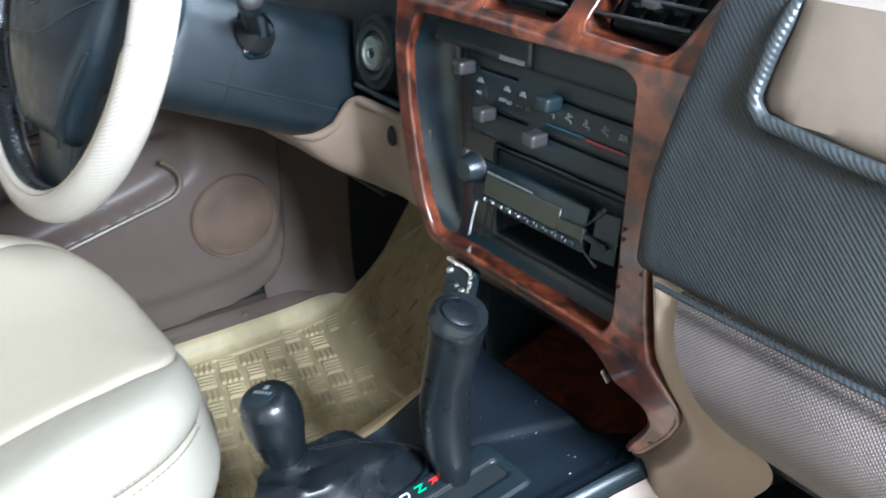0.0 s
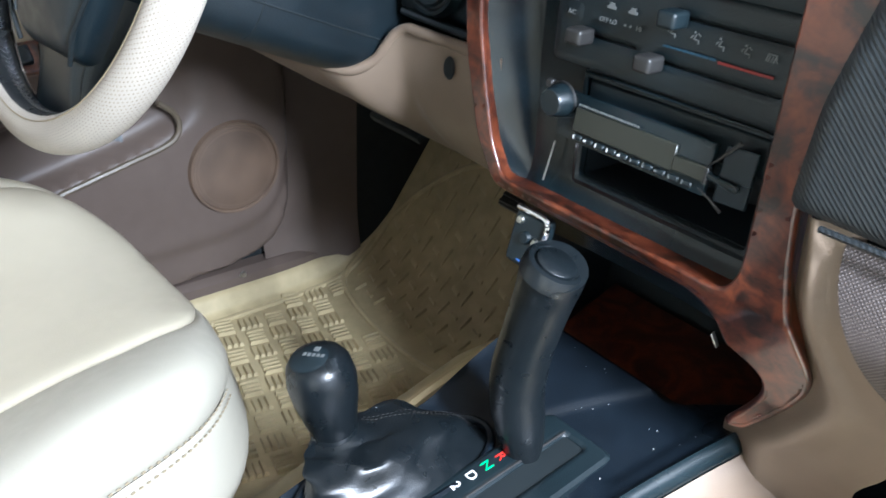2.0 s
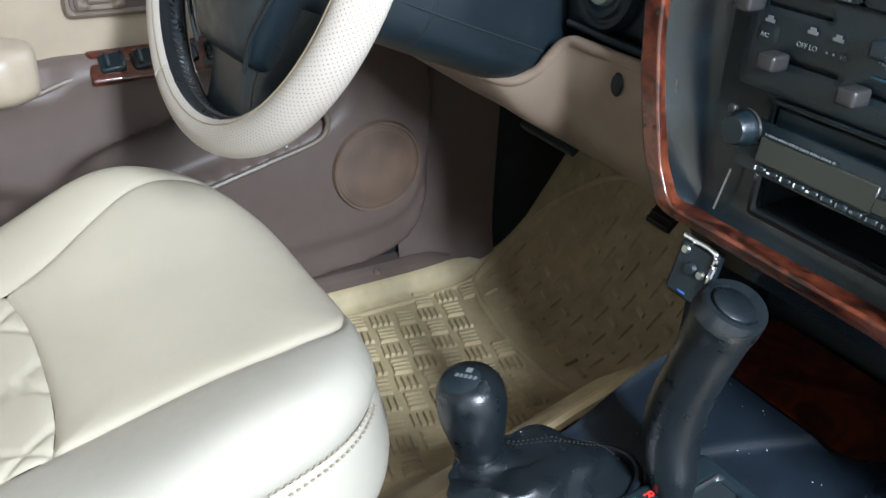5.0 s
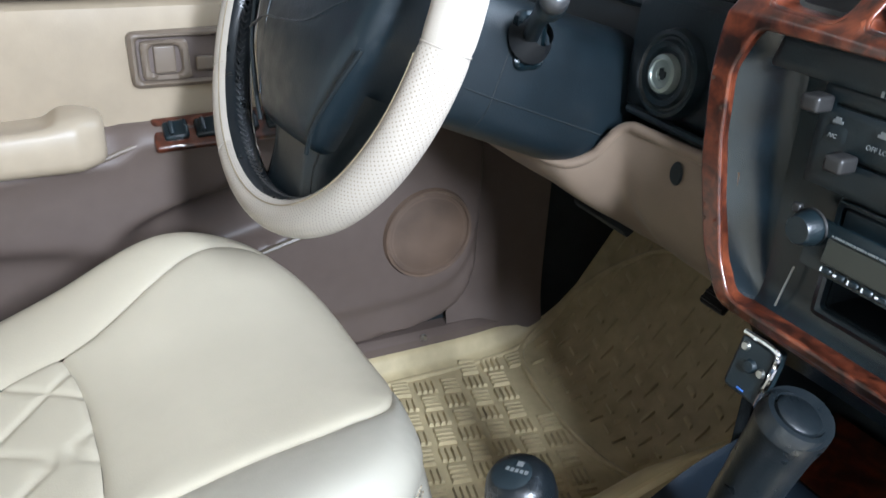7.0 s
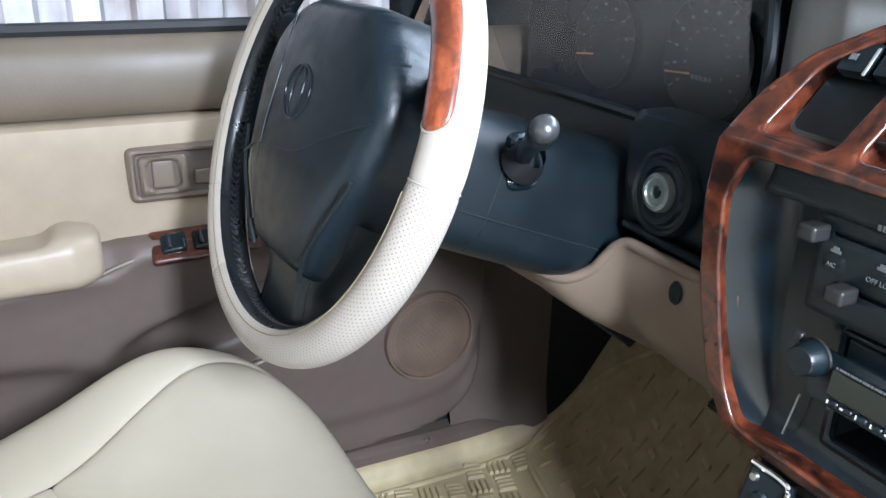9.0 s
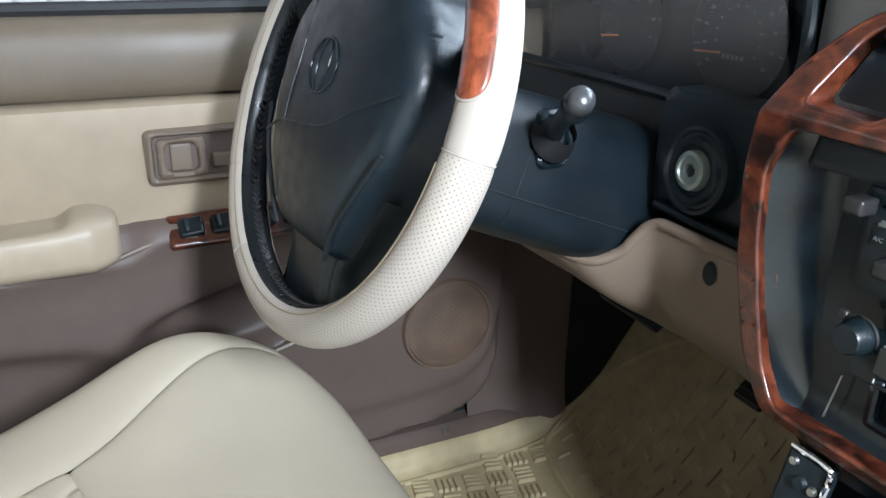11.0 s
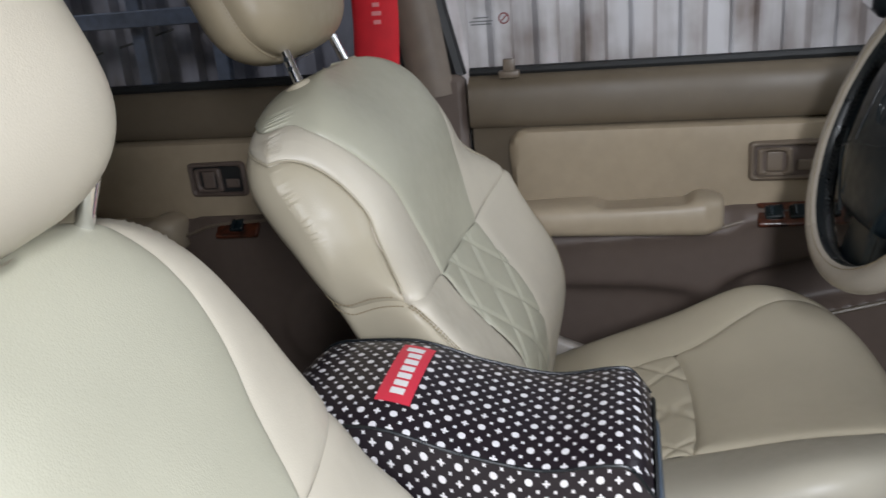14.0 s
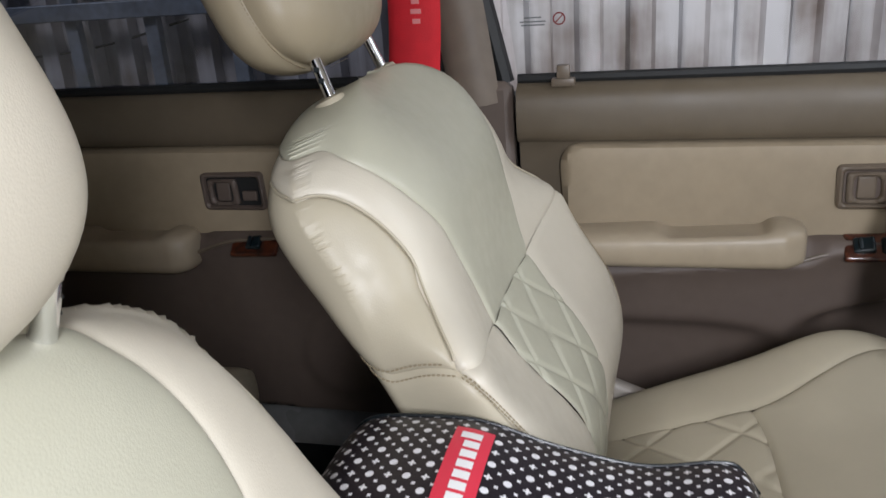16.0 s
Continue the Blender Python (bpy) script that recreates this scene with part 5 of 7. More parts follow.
words("A/C", 0.0046, Matrix.Translation((-0.028, 0.3852, 0.603)) @ up, GREYPRINT, "lettering", heat)
words("OFF LO", 0.0050, Matrix.Translation((0.008, 0.3852, 0.6035)) @ up, GREYPRINT, "lettering", heat)
words("HI", 0.0050, Matrix.Translation((0.037, 0.3852, 0.6035)) @ up, GREYPRINT, "lettering", heat)
for x in (0.024, 0.029):
    part("dot_mark", lathe([(0, 0.0004), (0.0009, 0.0003), (0.001, 0)], 8, Matrix.Translation((x, 0.3856, 0.6035)) @ up), GREYPRINT, heat)
def glyph(x, z, kind):
    """Small seated-figure symbol with air arrows, or a windscreen symbol."""
    bits = []
    if kind < 4:
        for dx, dz, w, h, r in ((0.0, 0.0008, 0.0008, 0.0042, 25), (0.0014, -0.0012, 0.0034, 0.0008, 0), (0.0030, -0.0024, 0.0008, 0.0026, 0), (-0.0022, 0.0010, 0.0022, 0.0007, -30), (-0.0026, 0.0002, 0.0008, 0.0020, 20)):
            bits.append(box((w, 0.0004, h), 0, 1, Matrix.Translation((x + dx, 0.3853, z + dz)) @ pose(0, 0, 0, 0, r, 0)))
        bits.append(lathe([(0, 0.0003), (0.0008, 0.0003), (0.0009, 0)], 8, Matrix.Translation((x - 0.0006, 0.3856, z + 0.0036)) @ up))
        if kind in (1, 3):
            bits.append(box((0.0026, 0.0004, 0.0007), 0, 1, Matrix.Translation((x + 0.0030, 0.3853, z + 0.0026)) @ pose(0, 0, 0, 0, 35, 0)))
    else:
        for k in range(3):
            bits.append(box((0.0007, 0.0004, 0.0042), 0, 1, Matrix.Translation((x - 0.002 + 0.002 * k, 0.3853, z - 0.0006)) @ pose(0, 0, 0, 0, 15, 0)))
        bits.append(box((0.0072, 0.0004, 0.0008), 0, 1, Matrix.Translation((x, 0.3853, z + 0.0024))))
        bits += [box((0.0008, 0.0004, 0.0048), 0, 1, Matrix.Translation((x + sg * 0.0034, 0.3853, z)) @ pose(0, 0, 0, 0, -sg * 18, 0)) for sg in (-1, 1)]
    return join(*bits)


for k, x in enumerate((0.065, 0.0843, 0.1040, 0.1232, 0.1420)):
    part("air_symbol", glyph(x, 0.608, k), GREYPRINT, heat)
for k, x in enumerate((-0.026, 0.030, 0.010)):
    part("car_symbol", join(box((0.008, 0.0005, 0.0022), 0, 1, Matrix.Translation((x, 0.3853, 0.6135))), box((0.0045, 0.0005, 0.0022), 0, 1, Matrix.Translation((x, 0.3853, 0.6157)))), GREYPRINT, heat)
for k in range(8):
    part("temperature_mark", box((0.0046, 0.0005, 0.0012 + 0.0001 * k), 0, 1, Matrix.Translation((0.0620 + 0.0055 * k, 0.3853, 0.5975))), BLUEINK, heat)
part("temperature_mark", box((0.041, 0.0005, 0.0018), 0, 1, Matrix.Translation((0.1255, 0.3853, 0.5965))), DARKRED, heat)
part("ac_button", plate(round_poly([(-0.037, 0.596), (-0.017, 0.596), (-0.017, 0.611), (-0.037, 0.611)], 0.002, 2), [], 0.0025, lambda x, z, p: Vector((x, 0.3862 - p, z)), 0.003, 0.001), BLACK, heat)
for z in (0.5565, 0.548):
    part("vent_groove", box((0.168, 0.004, 0.0022), 0.0008, 1, Matrix.Translation((0.074, 0.3905, z + 0.012))), GLOSSBLACK, stack)

# radio: knob, display, buttons and a face plate that hangs open on one end
radio = thing("car_radio", "black single-slot car radio with lcd and loose face plate", "car radio")
part("chassis", box((0.160, 0.05, 0.028), 0.002, 1, Matrix.Translation((0.072, 0.418, 0.541))), BLACK, radio)
face = part("face_plate", box((0.142, 0.006, 0.038), 0.002, 2, Matrix.Translation((0.050, 0.3795, 0.5270)) @ pose(0, 0, 0, -8, 0, 0)), GLOSSBLACK, radio, "glossy black radio face plate")
tiltr = pose(0, 0, 0, -8, 0, 0)
part("display", box((0.096, 0.003, 0.0190), 0.0008, 1, Matrix.Translation((0.0455, 0.3755, 0.5275)) @ tiltr), DISPLAY, face, "olive grey lcd window")
part("display_end", box((0.028, 0.004, 0.0110), 0.001, 1, Matrix.Translation((0.1070, 0.3750, 0.5245)) @ tiltr), DISPLAY, face, "pale end of the lcd window")
part("display_edge", box((0.0035, 0.0045, 0.0120), 0.0008, 1, Matrix.Translation((0.1205, 0.3748, 0.5240)) @ tiltr), GREYKNOB, face)
part("volume_knob", lathe([(0.0, 0.016), (0.0100, 0.016), (0.0112, 0.0145), (0.0116, 0.010), (0.0128, 0.008), (0.0134, 0.0)], 28, Matrix.Translation((-0.020, 0.379, 0.537)) @ up), BLACK, face, "round volume knob")
part("knob_ring", lathe([(0.0138, 0.0), (0.0142, 0.002), (0.0147, 0.0)], 28, Matrix.Translation((-0.020, 0.378, 0.537)) @ up), GREYKNOB, face)
part("eject_button", box((0.007, 0.005, 0.007), 0.001, 1, Matrix.Translation((-0.036, 0.379, 0.546))), GREYKNOB, face)
for k in range(10):
    part("radio_button", box((0.0088, 0.003, 0.0045), 0.001, 1, Matrix.Translation((0.0035 + 0.0115 * k, 0.3742, 0.5135)) @ tiltr), BLACK, face)
    part("print_bar", box((0.0010 + 0.0014 * (k % 3 == 1), 0.0004, 0.0030 - 0.0016 * (k % 3 == 1)), 0, 1, Matrix.Translation((0.0005 + 0.0115 * k, 0.3724, 0.5140)) @ tiltr), WHITEPRINT if k < 5 else GREYPRINT, face)
for k in range(20):
    part("print_bar", box((0.0016 + 0.0007 * ((k * 7) % 3), 0.0004, 0.0016), 0, 1, Matrix.Translation((0.0010 + 0.0030 * k, 0.3752, 0.5392)) @ tiltr), GREYPRINT, face)
part("hinge_blade", tube([(0.1185, 0.3765, 0.5296), (0.1285, 0.3765, 0.540), (0.1385, 0.379, 0.5525)], lambda q: 0.0005 + 0.0011 * q, 10, 6), GREYKNOB, radio, "pale edge of the open face plate")
part("hinge_blade", tube([(0.1160, 0.3745, 0.5135), (0.1250, 0.3755, 0.509), (0.1355, 0.377, 0.5017)], lambda q: 0.0005 + 0.0009 * q, 10, 6), GREYKNOB, radio)
part("hinge_tab", box((0.026, 0.005, 0.0050), 0.001, 1, Matrix.Translation((0.1330, 0.3755, 0.5235)) @ pose(0, 0, 0, 0, 6, 0)), GLOSSBLACK, radio)
part("open_corner", box((0.024, 0.003, 0.040), 0.0012, 1, Matrix.Translation((0.1400, 0.3800, 0.528)) @ pose(0, 0, 0, -8, 0, 8)), GLOSSBLACK, radio, "loose hinged end of the face plate")

# air vents and switches in the top
def vent(hole, x0, x1, tab):
    v = part("air_vent", plate(hole, [], 0.006, lambda x, z, p: Vector((x, face_y(z) + 0.030 - p, z)), 0.0, 0.0), DARK, stack, "black air vent with horizontal slats")
    for k in range(6):
        z = 0.690 + 0.0125 * k
        sh = 0.004 * k
        part("slat", box((x1 - x0 - 0.004, 0.016, 0.0026), 0.0008, 1, Matrix.Translation(((x0 + x1) / 2 + sh, face_y(z) + 0.013, z)) @ pose(0, 0, 0, -20, 0, 0)), SLAT, v)
    for k in range(5):
        xx = lerp(x0, x1, (k + 0.5) / 5)
        part("fin", box((0.0016, 0.010, 0.072), 0, 1, Matrix.Translation((xx + 0.010, face_y(0.715) + 0.028, 0.716)) @ pose(0, 0, 0, -35, 8, 0)), BLACK, v)
    part("vent_tab", box((0.013, 0.010, 0.0045), 0.0012, 2, Matrix.Translation((tab, face_y(0.703) + 0.004, 0.703))), GREYKNOB, v)


vent(hole_v1, -0.018, 0.070, 0.046)
vent(hole_v2, 0.096, 0.188, 0.146)
well = part("switch_well", plate(hole_sw, [], 0.006, lambda x, z, p: Vector((x, face_y(z) + 0.022 + 0.3 * max(0, 0.712 - z) - p, z)), 0.0, 0.0), BLACK, stack, "black recessed switch pocket")
for x, lab in ((-0.071, "rear heater push switch"), (-0.042, "hazard push switch")):
    sw = part("push_switch", box((0.025, 0.012, 0.024), 0.0025, 2, Matrix.Translation((x + 0.006, face_y(0.735) + 0.010, 0.734)) @ pose(0, 0, 0, -36, 0, 0)), BLACK, stack, lab)
    part("switch_edge", box((0.0025, 0.0015, 0.022), 0.0005, 1, Matrix.Translation((x + 0.0175, face_y(0.735) + 0.003, 0.735)) @ pose(0, 0, 0, -36, 0, 0)), SILVER, sw)
    m = Matrix.Translation((x + 0.004, face_y(0.735) + 0.0022, 0.737)) @ pose(0, 0, 0, 54, 0, 0)
    if x > -0.05:
        tri = bmesh.new()
        o = [tri.verts.new((0.0042 * math.cos(q), 0.0042 * math.sin(q), 0)) for q in (math.pi / 2, math.pi * 7 / 6, math.pi * 11 / 6)]
        i = [tri.verts.new((0.0022 * math.cos(q), 0.0022 * math.sin(q), 0)) for q in (math.pi / 2, math.pi * 7 / 6, math.pi * 11 / 6)]
        for k in range(3):
            tri.faces.new((o[k], o[(k + 1) % 3], i[(k + 1) % 3], i[k]))
        bmesh.ops.solidify(tri, geom=tri.faces[:], thickness=0.0004)
        tri.transform(m)
        part("warning_triangle", tri, REDINK, sw)
    else:
        part("defrost_mark", box((0.006, 0.005, 0.0004), 0, 1, m), GREYPRINT, sw)

# lower pocket below the radio
for bm in (box((0.30, 0.004, 0.20), 0, 1, Matrix.Translation((0.045, 0.545, 0.345))), box((0.26, 0.14, 0.004), 0, 1, Matrix.Translation((0.045, 0.480, 0.432))),
                               box((0.004, 0.10, 0.18), 0, 1, Matrix.Translation((0.166, 0.510, 0.345))), box((0.004, 0.10, 0.18), 0, 1, Matrix.Translation((-0.078, 0.495, 0.345))), box((0.24, 0.12, 0.004), 0, 1, Matrix.Translation((0.045, 0.495, 0.268)))):
    part("pocket_panel", bm, DARK, stack, "lining of the open pocket, near-black for its shade")
# Veneer in the burl that is darkened for the pocket's shade.
part("pocket_wood", grid(lambda s, t: Vector((lerp(-0.055, 0.160, s), 0.452 + 0.080 * t, lerp(0.274, 0.300, t))), 16, 6), POCKETWOOD, stack, "burl veneer at the back of the pocket, darkened for shade")
part("pocket_lip", grid(lambda s, t: Vector((lerp(-0.060, 0.150, s), 0.376 + 0.030 * t ** 0.8, lerp(0.442, 0.402 + 0.004 * math.sin(3 * s), t))), 24, 10), SATIN, stack, "dark satin lip under the wood bar")
part("tunnel_side", box((0.006, 0.56, 0.34), 0.002, 1, Matrix.Translation((-0.086, 0.715, 0.30))), CARPET, stack, "dark carpet on the side of the tunnel")
part("side_cheek", grid(lambda s, t: Vector((lerp(-0.120, -0.045, t) - 0.012 * math.sin(math.pi * t), lerp(0.406, 0.56, s), lerp(0.60, 0.455, t))), 14, 18), TAN, stack, "tan plastic side cheek")
# Thin steel sliver added in place of a soft highlight.
part("highlight_sliver", box((0.0014, 0.004, 0.015), 0.0005, 1, Matrix.Translation((0.1480, 0.388, 0.400)) @ pose(0, 0, 0, 25, -12, 0)), STEEL, stack)

# black remote stuck below the stack
fob = thing("alarm_fob", "black key fob with a chrome rim under the radio", "key fob")
fm = Matrix.Translation((-0.030, 0.362, 0.410)) @ pose(0, 0, 0, 80, 4, 4)
part("fob_body", plate(round_poly([(-0.018, -0.024), (0.018, -0.024), (0.018, 0.026), (-0.018, 0.026)], 0.006, 4), [], 0.002, lambda a, b, p: fm @ Vector((a, b, p)), 0.010, 0.003), BLACK, fob)
part("fob_rim", join(tube([fm @ Vector(p) for p in ((0.018, -0.022, 0.0), (0.0195, 0.0, 0.001), (0.0185, 0.022, 0.0), (0.012, 0.0275, 0.0), (-0.016, 0.027, 0.0))], 0.0024, 30, 8)), CHROME, fob, "bright chrome rim")
part("fob_button", lathe([(0, 0.004), (0.0045, 0.0035), (0.006, 0.0)], 18, fm @ Matrix.Translation((0.0, 0.004, 0.0))), BLACK, fob)
part("fob_button", lathe([(0, 0.003), (0.003, 0.0028), (0.004, 0.0)], 14, fm @ Matrix.Translation((-0.010, 0.017, 0.0))), STEEL, fob)
part("fob_button", lathe([(0, 0.003), (0.003, 0.0028), (0.004, 0.0)], 14, fm @ Matrix.Translation((0.011, 0.004, 0.0))), STEEL, fob)
part("blue_sticker", box((0.007, 0.0014, 0.0006), 0, 1, fm @ Matrix.Translation((0.0, -0.018, 0.0004))), plain("blue_label", (0.05, 0.15, 0.5), 0.4), fob)

# ---- dashboard ----
dash = thing("dashboard", "dashboard with carbon-wrapped passenger side, tan lower trim and instrument hood", "dashboard")


def band(x, z, p):
    k = (z - 0.53) / 0.22
    y = 0.352 + 0.020 * k + max(0, z - 0.73) * 1.6 - 0.010 * math.sin(math.pi * max(0, min(1, k))) + 0.30 * max(0, x - 0.60) ** 2 - 0.012 * math.exp(-max(0, x - 0.2) / 0.03) * 0
    return Vector((x, y - p, z))


pad_hole = round_poly([(0.262, 0.662), (0.36, 0.652), (0.72, 0.652), (0.72, 0.83), (0.285, 0.83), (0.272, 0.74)], 0.016, 4)
part("carbon_band", plate(round_poly([(0.191, 0.535), (0.30, 0.532), (0.76, 0.530), (0.76, 0.83), (0.24, 0.83), (0.227, 0.75), (0.213, 0.68), (0.196, 0.60)], 0.006, 2), [pad_hole], 0.006, band, 0.02, 0.004), CARBON, dash, "carbon-look vinyl wrap on the passenger side")
part("airbag_pad", plate(pad_hole, [], 0.008, lambda x, z, p: band(x, z, p + 0.002), 0.02, 0.006, 0.004), PAD, dash, "brown-grey vinyl airbag cover")
part("pad_piping", tube([band(x, z, 0.002) for x, z in ((0.285, 0.83), (0.272, 0.74), (0.262, 0.682), (0.268, 0.664), (0.285, 0.660), (0.36, 0.652), (0.50, 0.652), (0.72, 0.652))], 0.0050, 80, 10), CARBONROLL, dash, "rolled carbon-look edge of the cover")


def glove(s, t):
    x = lerp(0.228 + 0.115 * t ** 1.6, 0.76, s)
    z = lerp(0.529, 0.36, t) - 0.02 * s * t
    y = 0.362 - 0.028 * math.sin(math.pi * min(1, t * 0.9)) + 0.13 * t ** 2.2
    return Vector((x, y, z))


part("glove_box", grid(glove, 50, 30), RIBBED, dash, "ribbed lilac-brown glove box lid")
part("seam_bead", tube([Vector((x, 0.350, 0.531)) for x in (0.215, 0.3, 0.45, 0.6, 0.75)], 0.0022, 30, 6), CARBON, dash)
part("under_dash", box((0.56, 0.52, 0.02), 0.005, 1, Matrix.Translation((0.50, 0.73, 0.345))), BLACK, dash)


def cheek(s, t):
    """Tan moulding that runs from the stack down to the tunnel."""
    z = lerp(0.533, 0.16, t)
    xl = table([0.16, 0.30, 0.34, 0.405, 0.46, 0.533], [0.150, 0.160, 0.190, 0.222, 0.212, 0.204])(z)
    xr = table([0.16, 0.30, 0.338, 0.398, 0.45, 0.533], [0.235, 0.255, 0.274, 0.300, 0.262, 0.236])(z)
    x = lerp(xl - 0.014, xr, s)
    y = 0.364 + max(0, 0.47 - z) * 0.36 + 0.03 * s * t + 0.012 * (1 - s) - 0.012 * math.sin(math.pi * s) * (1 - t) + 0.03 * max(0, (z - 0.25)) * (1 - s)
    y -= 0.010 * math.exp(-((s - 0.35) / 0.16) ** 2)
    return Vector((x, y, z))


part("lower_cheek", grid(cheek, 26, 50), TAN, dash, "tan moulded cheek beside the console")

# driver side: instrument hood and dials, ignition panel, tan lower trim
def hood(s, t):
    x = lerp(-0.70, -0.195, s)
    q = math.sin(math.pi * s)
    return Vector((x, lerp(0.40 + 0.05 * abs(2 * s - 1) ** 3, 0.98, t), 0.790 + 0.030 * q ** 0.4 * (1 - t) - 0.008 * (1 - t) ** 8))


part("instrument_hood", grid(hood, 40, 20), BLACKSOFT, dash, "black soft instrument hood")
part("dash_top", grid(lambda s, t: Vector((lerp(-0.205, 0.78, s), lerp(0.440, 0.98, t), 0.780 + 0.012 * math.sin(math.pi * t))), 20, 10), GREYDASH, dash, "grey dash top")
part("hood_cheek", grid(lambda s, t: Vector((lerp(-0.205, -0.02, s), lerp(0.505, 0.452, min(1, 1.9 * s)) - 0.010 * math.sin(math.pi * min(1, 2.2 * s)), lerp(0.60, 0.80, t))), 24, 10), GREYDASH, dash, "grey moulding beside the instruments")
part("cluster_face", plate(round_poly([(-0.66, 0.595), (-0.262, 0.606), (-0.236, 0.70), (-0.236, 0.80), (-0.66, 0.80)], 0.02, 3), [], 0.01, lambda x, z, p: Vector((x, 0.524 - p, z)), 0.01, 0.003), GLOSSBLACK, dash, "dark instrument panel")
part("cluster_lip", tube([(-0.64, 0.452, 0.640), (-0.39, 0.450, 0.642), (-0.25, 0.452, 0.640), (-0.205, 0.455, 0.640), (-0.190, 0.462, 0.655), (-0.186, 0.47, 0.70), (-0.195, 0.47, 0.78)], 0.006, 50, 8), BLACK, dash)
part("cluster_sill", grid(lambda s, t: Vector((lerp(-0.66, -0.195, s), lerp(0.450, 0.52, t), 0.640 - 0.028 * t)), 10, 4), BLACK, dash)
part("dash_face", grid(lambda s, t: Vector((lerp(-0.66, -0.150, s), 0.440 + 0.012 * t - 0.006 * math.sin(math.pi * t), lerp(0.540, 0.641, t))), 16, 8), BLACKSOFT, dash, "black dash face below the instruments")
# Clear cover; its material carries the glare haze.
part("cluster_lens", grid(lambda s, t: Vector((lerp(-0.655, -0.200, s), lerp(0.505, 0.452, t) - 0.016 * math.sin(math.pi * t), lerp(0.612, 0.795, t))), 24, 12), LENS, dash, "clear instrument cover with a broad gloss as glare haze").visible_shadow = False


def dial(cx, cz, r, needle, a0, a1, n):
    d = part("dial", lathe([(0.0, 0.001), (r, 0.001), (r * 1.02, 0.002)], 40, Matrix.Translation((cx, 0.519, cz)) @ up), BLACK, dash, "round gauge with white ticks and orange needle")
    for k in range(n):
        a = radians(lerp(a0, a1, k / (n - 1)))
        part("tick", box((0.0060, 0.0006, 0.0013), 0, 1, Matrix.Translation((cx + r * 0.93 * math.cos(a), 0.5175, cz + r * 0.93 * math.sin(a))) @ pose(0, 0, 0, 0, -math.degrees(a), 0)), GREYPRINT, d)
        if n > 5:
            part("numeral_bar", box((0.0046, 0.0006, 0.0030), 0, 1, Matrix.Translation((cx + r * 0.74 * math.cos(a), 0.5175, cz + r * 0.74 * math.sin(a)))), GREYPRINT, d)
            part("numeral_bar", box((0.0028, 0.0006, 0.0020), 0, 1, Matrix.Translation((cx + r * 0.48 * math.cos(a), 0.5175, cz + r * 0.48 * math.sin(a)))), GREYPRINT, d)
    a = radians(needle)
    part("needle", box((r * 0.62, 0.0012, 0.0018), 0.0005, 1, Matrix.Translation((cx + r * 0.62 * math.cos(a), 0.516, cz - 0.016 + r * 0.62 * math.sin(a))) @ pose(0, 0, 0, 0, -needle, 0)), ORANGE, d)


dial(-0.311, 0.697, 0.062, 184, 215, -35, 12)
dial(-0.480, 0.695, 0.055, 186, 205, -20, 9)
for k in range(5):
    part("odometer_bar", box((0.0040, 0.0006, 0.0045), 0, 1, Matrix.Translation((-0.326 + 0.0062 * k, 0.5165, 0.677))), GREYPRINT, dash)

ign = part("ignition_panel", plate(round_poly([(-0.285, 0.553), (-0.128, 0.550), (-0.132, 0.662), (-0.280, 0.662)], 0.012, 3), [], 0.005, lambda x, z, p: Vector((x, 0.404 - p + 0.10 * max(0, z - 0.62), z)), 0.03, 0.005), BLACKSOFT, dash, "black ignition lock panel")
part("panel_ledge", tube([(-0.262, 0.398, 0.556), (-0.20, 0.394, 0.5555), (-0.142, 0.392, 0.555)], 0.0045, 20, 8), BLACK, dash)
km = Matrix.Translation((-0.213, 0.3975, 0.600)) @ pose(0, 0, 0, 84, 0, 0) @ Matrix.Scale(1.12, 4)
part("lock_rim", lathe([(0.0160, 0.004), (0.019, 0.004), (0.021, 0.007), (0.025, 0.0075), (0.027, 0.004), (0.029, 0.0035), (0.031, 0.0055), (0.034, 0.005), (0.036, -0.004)], 48, km), BLACK, dash, "black stepped ring round the ignition lock")
part("lock_face", lathe([(0.0, 0.008), (0.0055, 0.008), (0.0060, 0.0095), (0.0105, 0.0095), (0.0115, 0.0110), (0.0148, 0.0100), (0.0158, 0.007), (0.0160, -0.004)], 40, km), KEYFACE, dash, "pale metal ignition lock face")
part("key_slot", join(box((0.0035, 0.009, 0.001), 0, 1, km @ Matrix.Translation((0, 0, 0.0088)) @ pose(0, 0, 0, 0, 0, 20)), box((0.007, 0.0045, 0.001), 0, 1, km @ Matrix.Translation((0.0005, 0, 0.0086)))), DARK, dash)
LIPZ = table([-0.66, -0.45, -0.36, -0.32, -0.29, -0.275, -0.262, -0.250, -0.235, -0.18, -0.10], [0.508, 0.507, 0.505, 0.501, 0.499, 0.508, 0.527, 0.543, 0.5485, 0.549, 0.549])
LIPY = table([-0.66, -0.42, -0.36, -0.30, -0.265, -0.240, -0.10], [0.312, 0.312, 0.320, 0.342, 0.372, 0.383, 0.384])


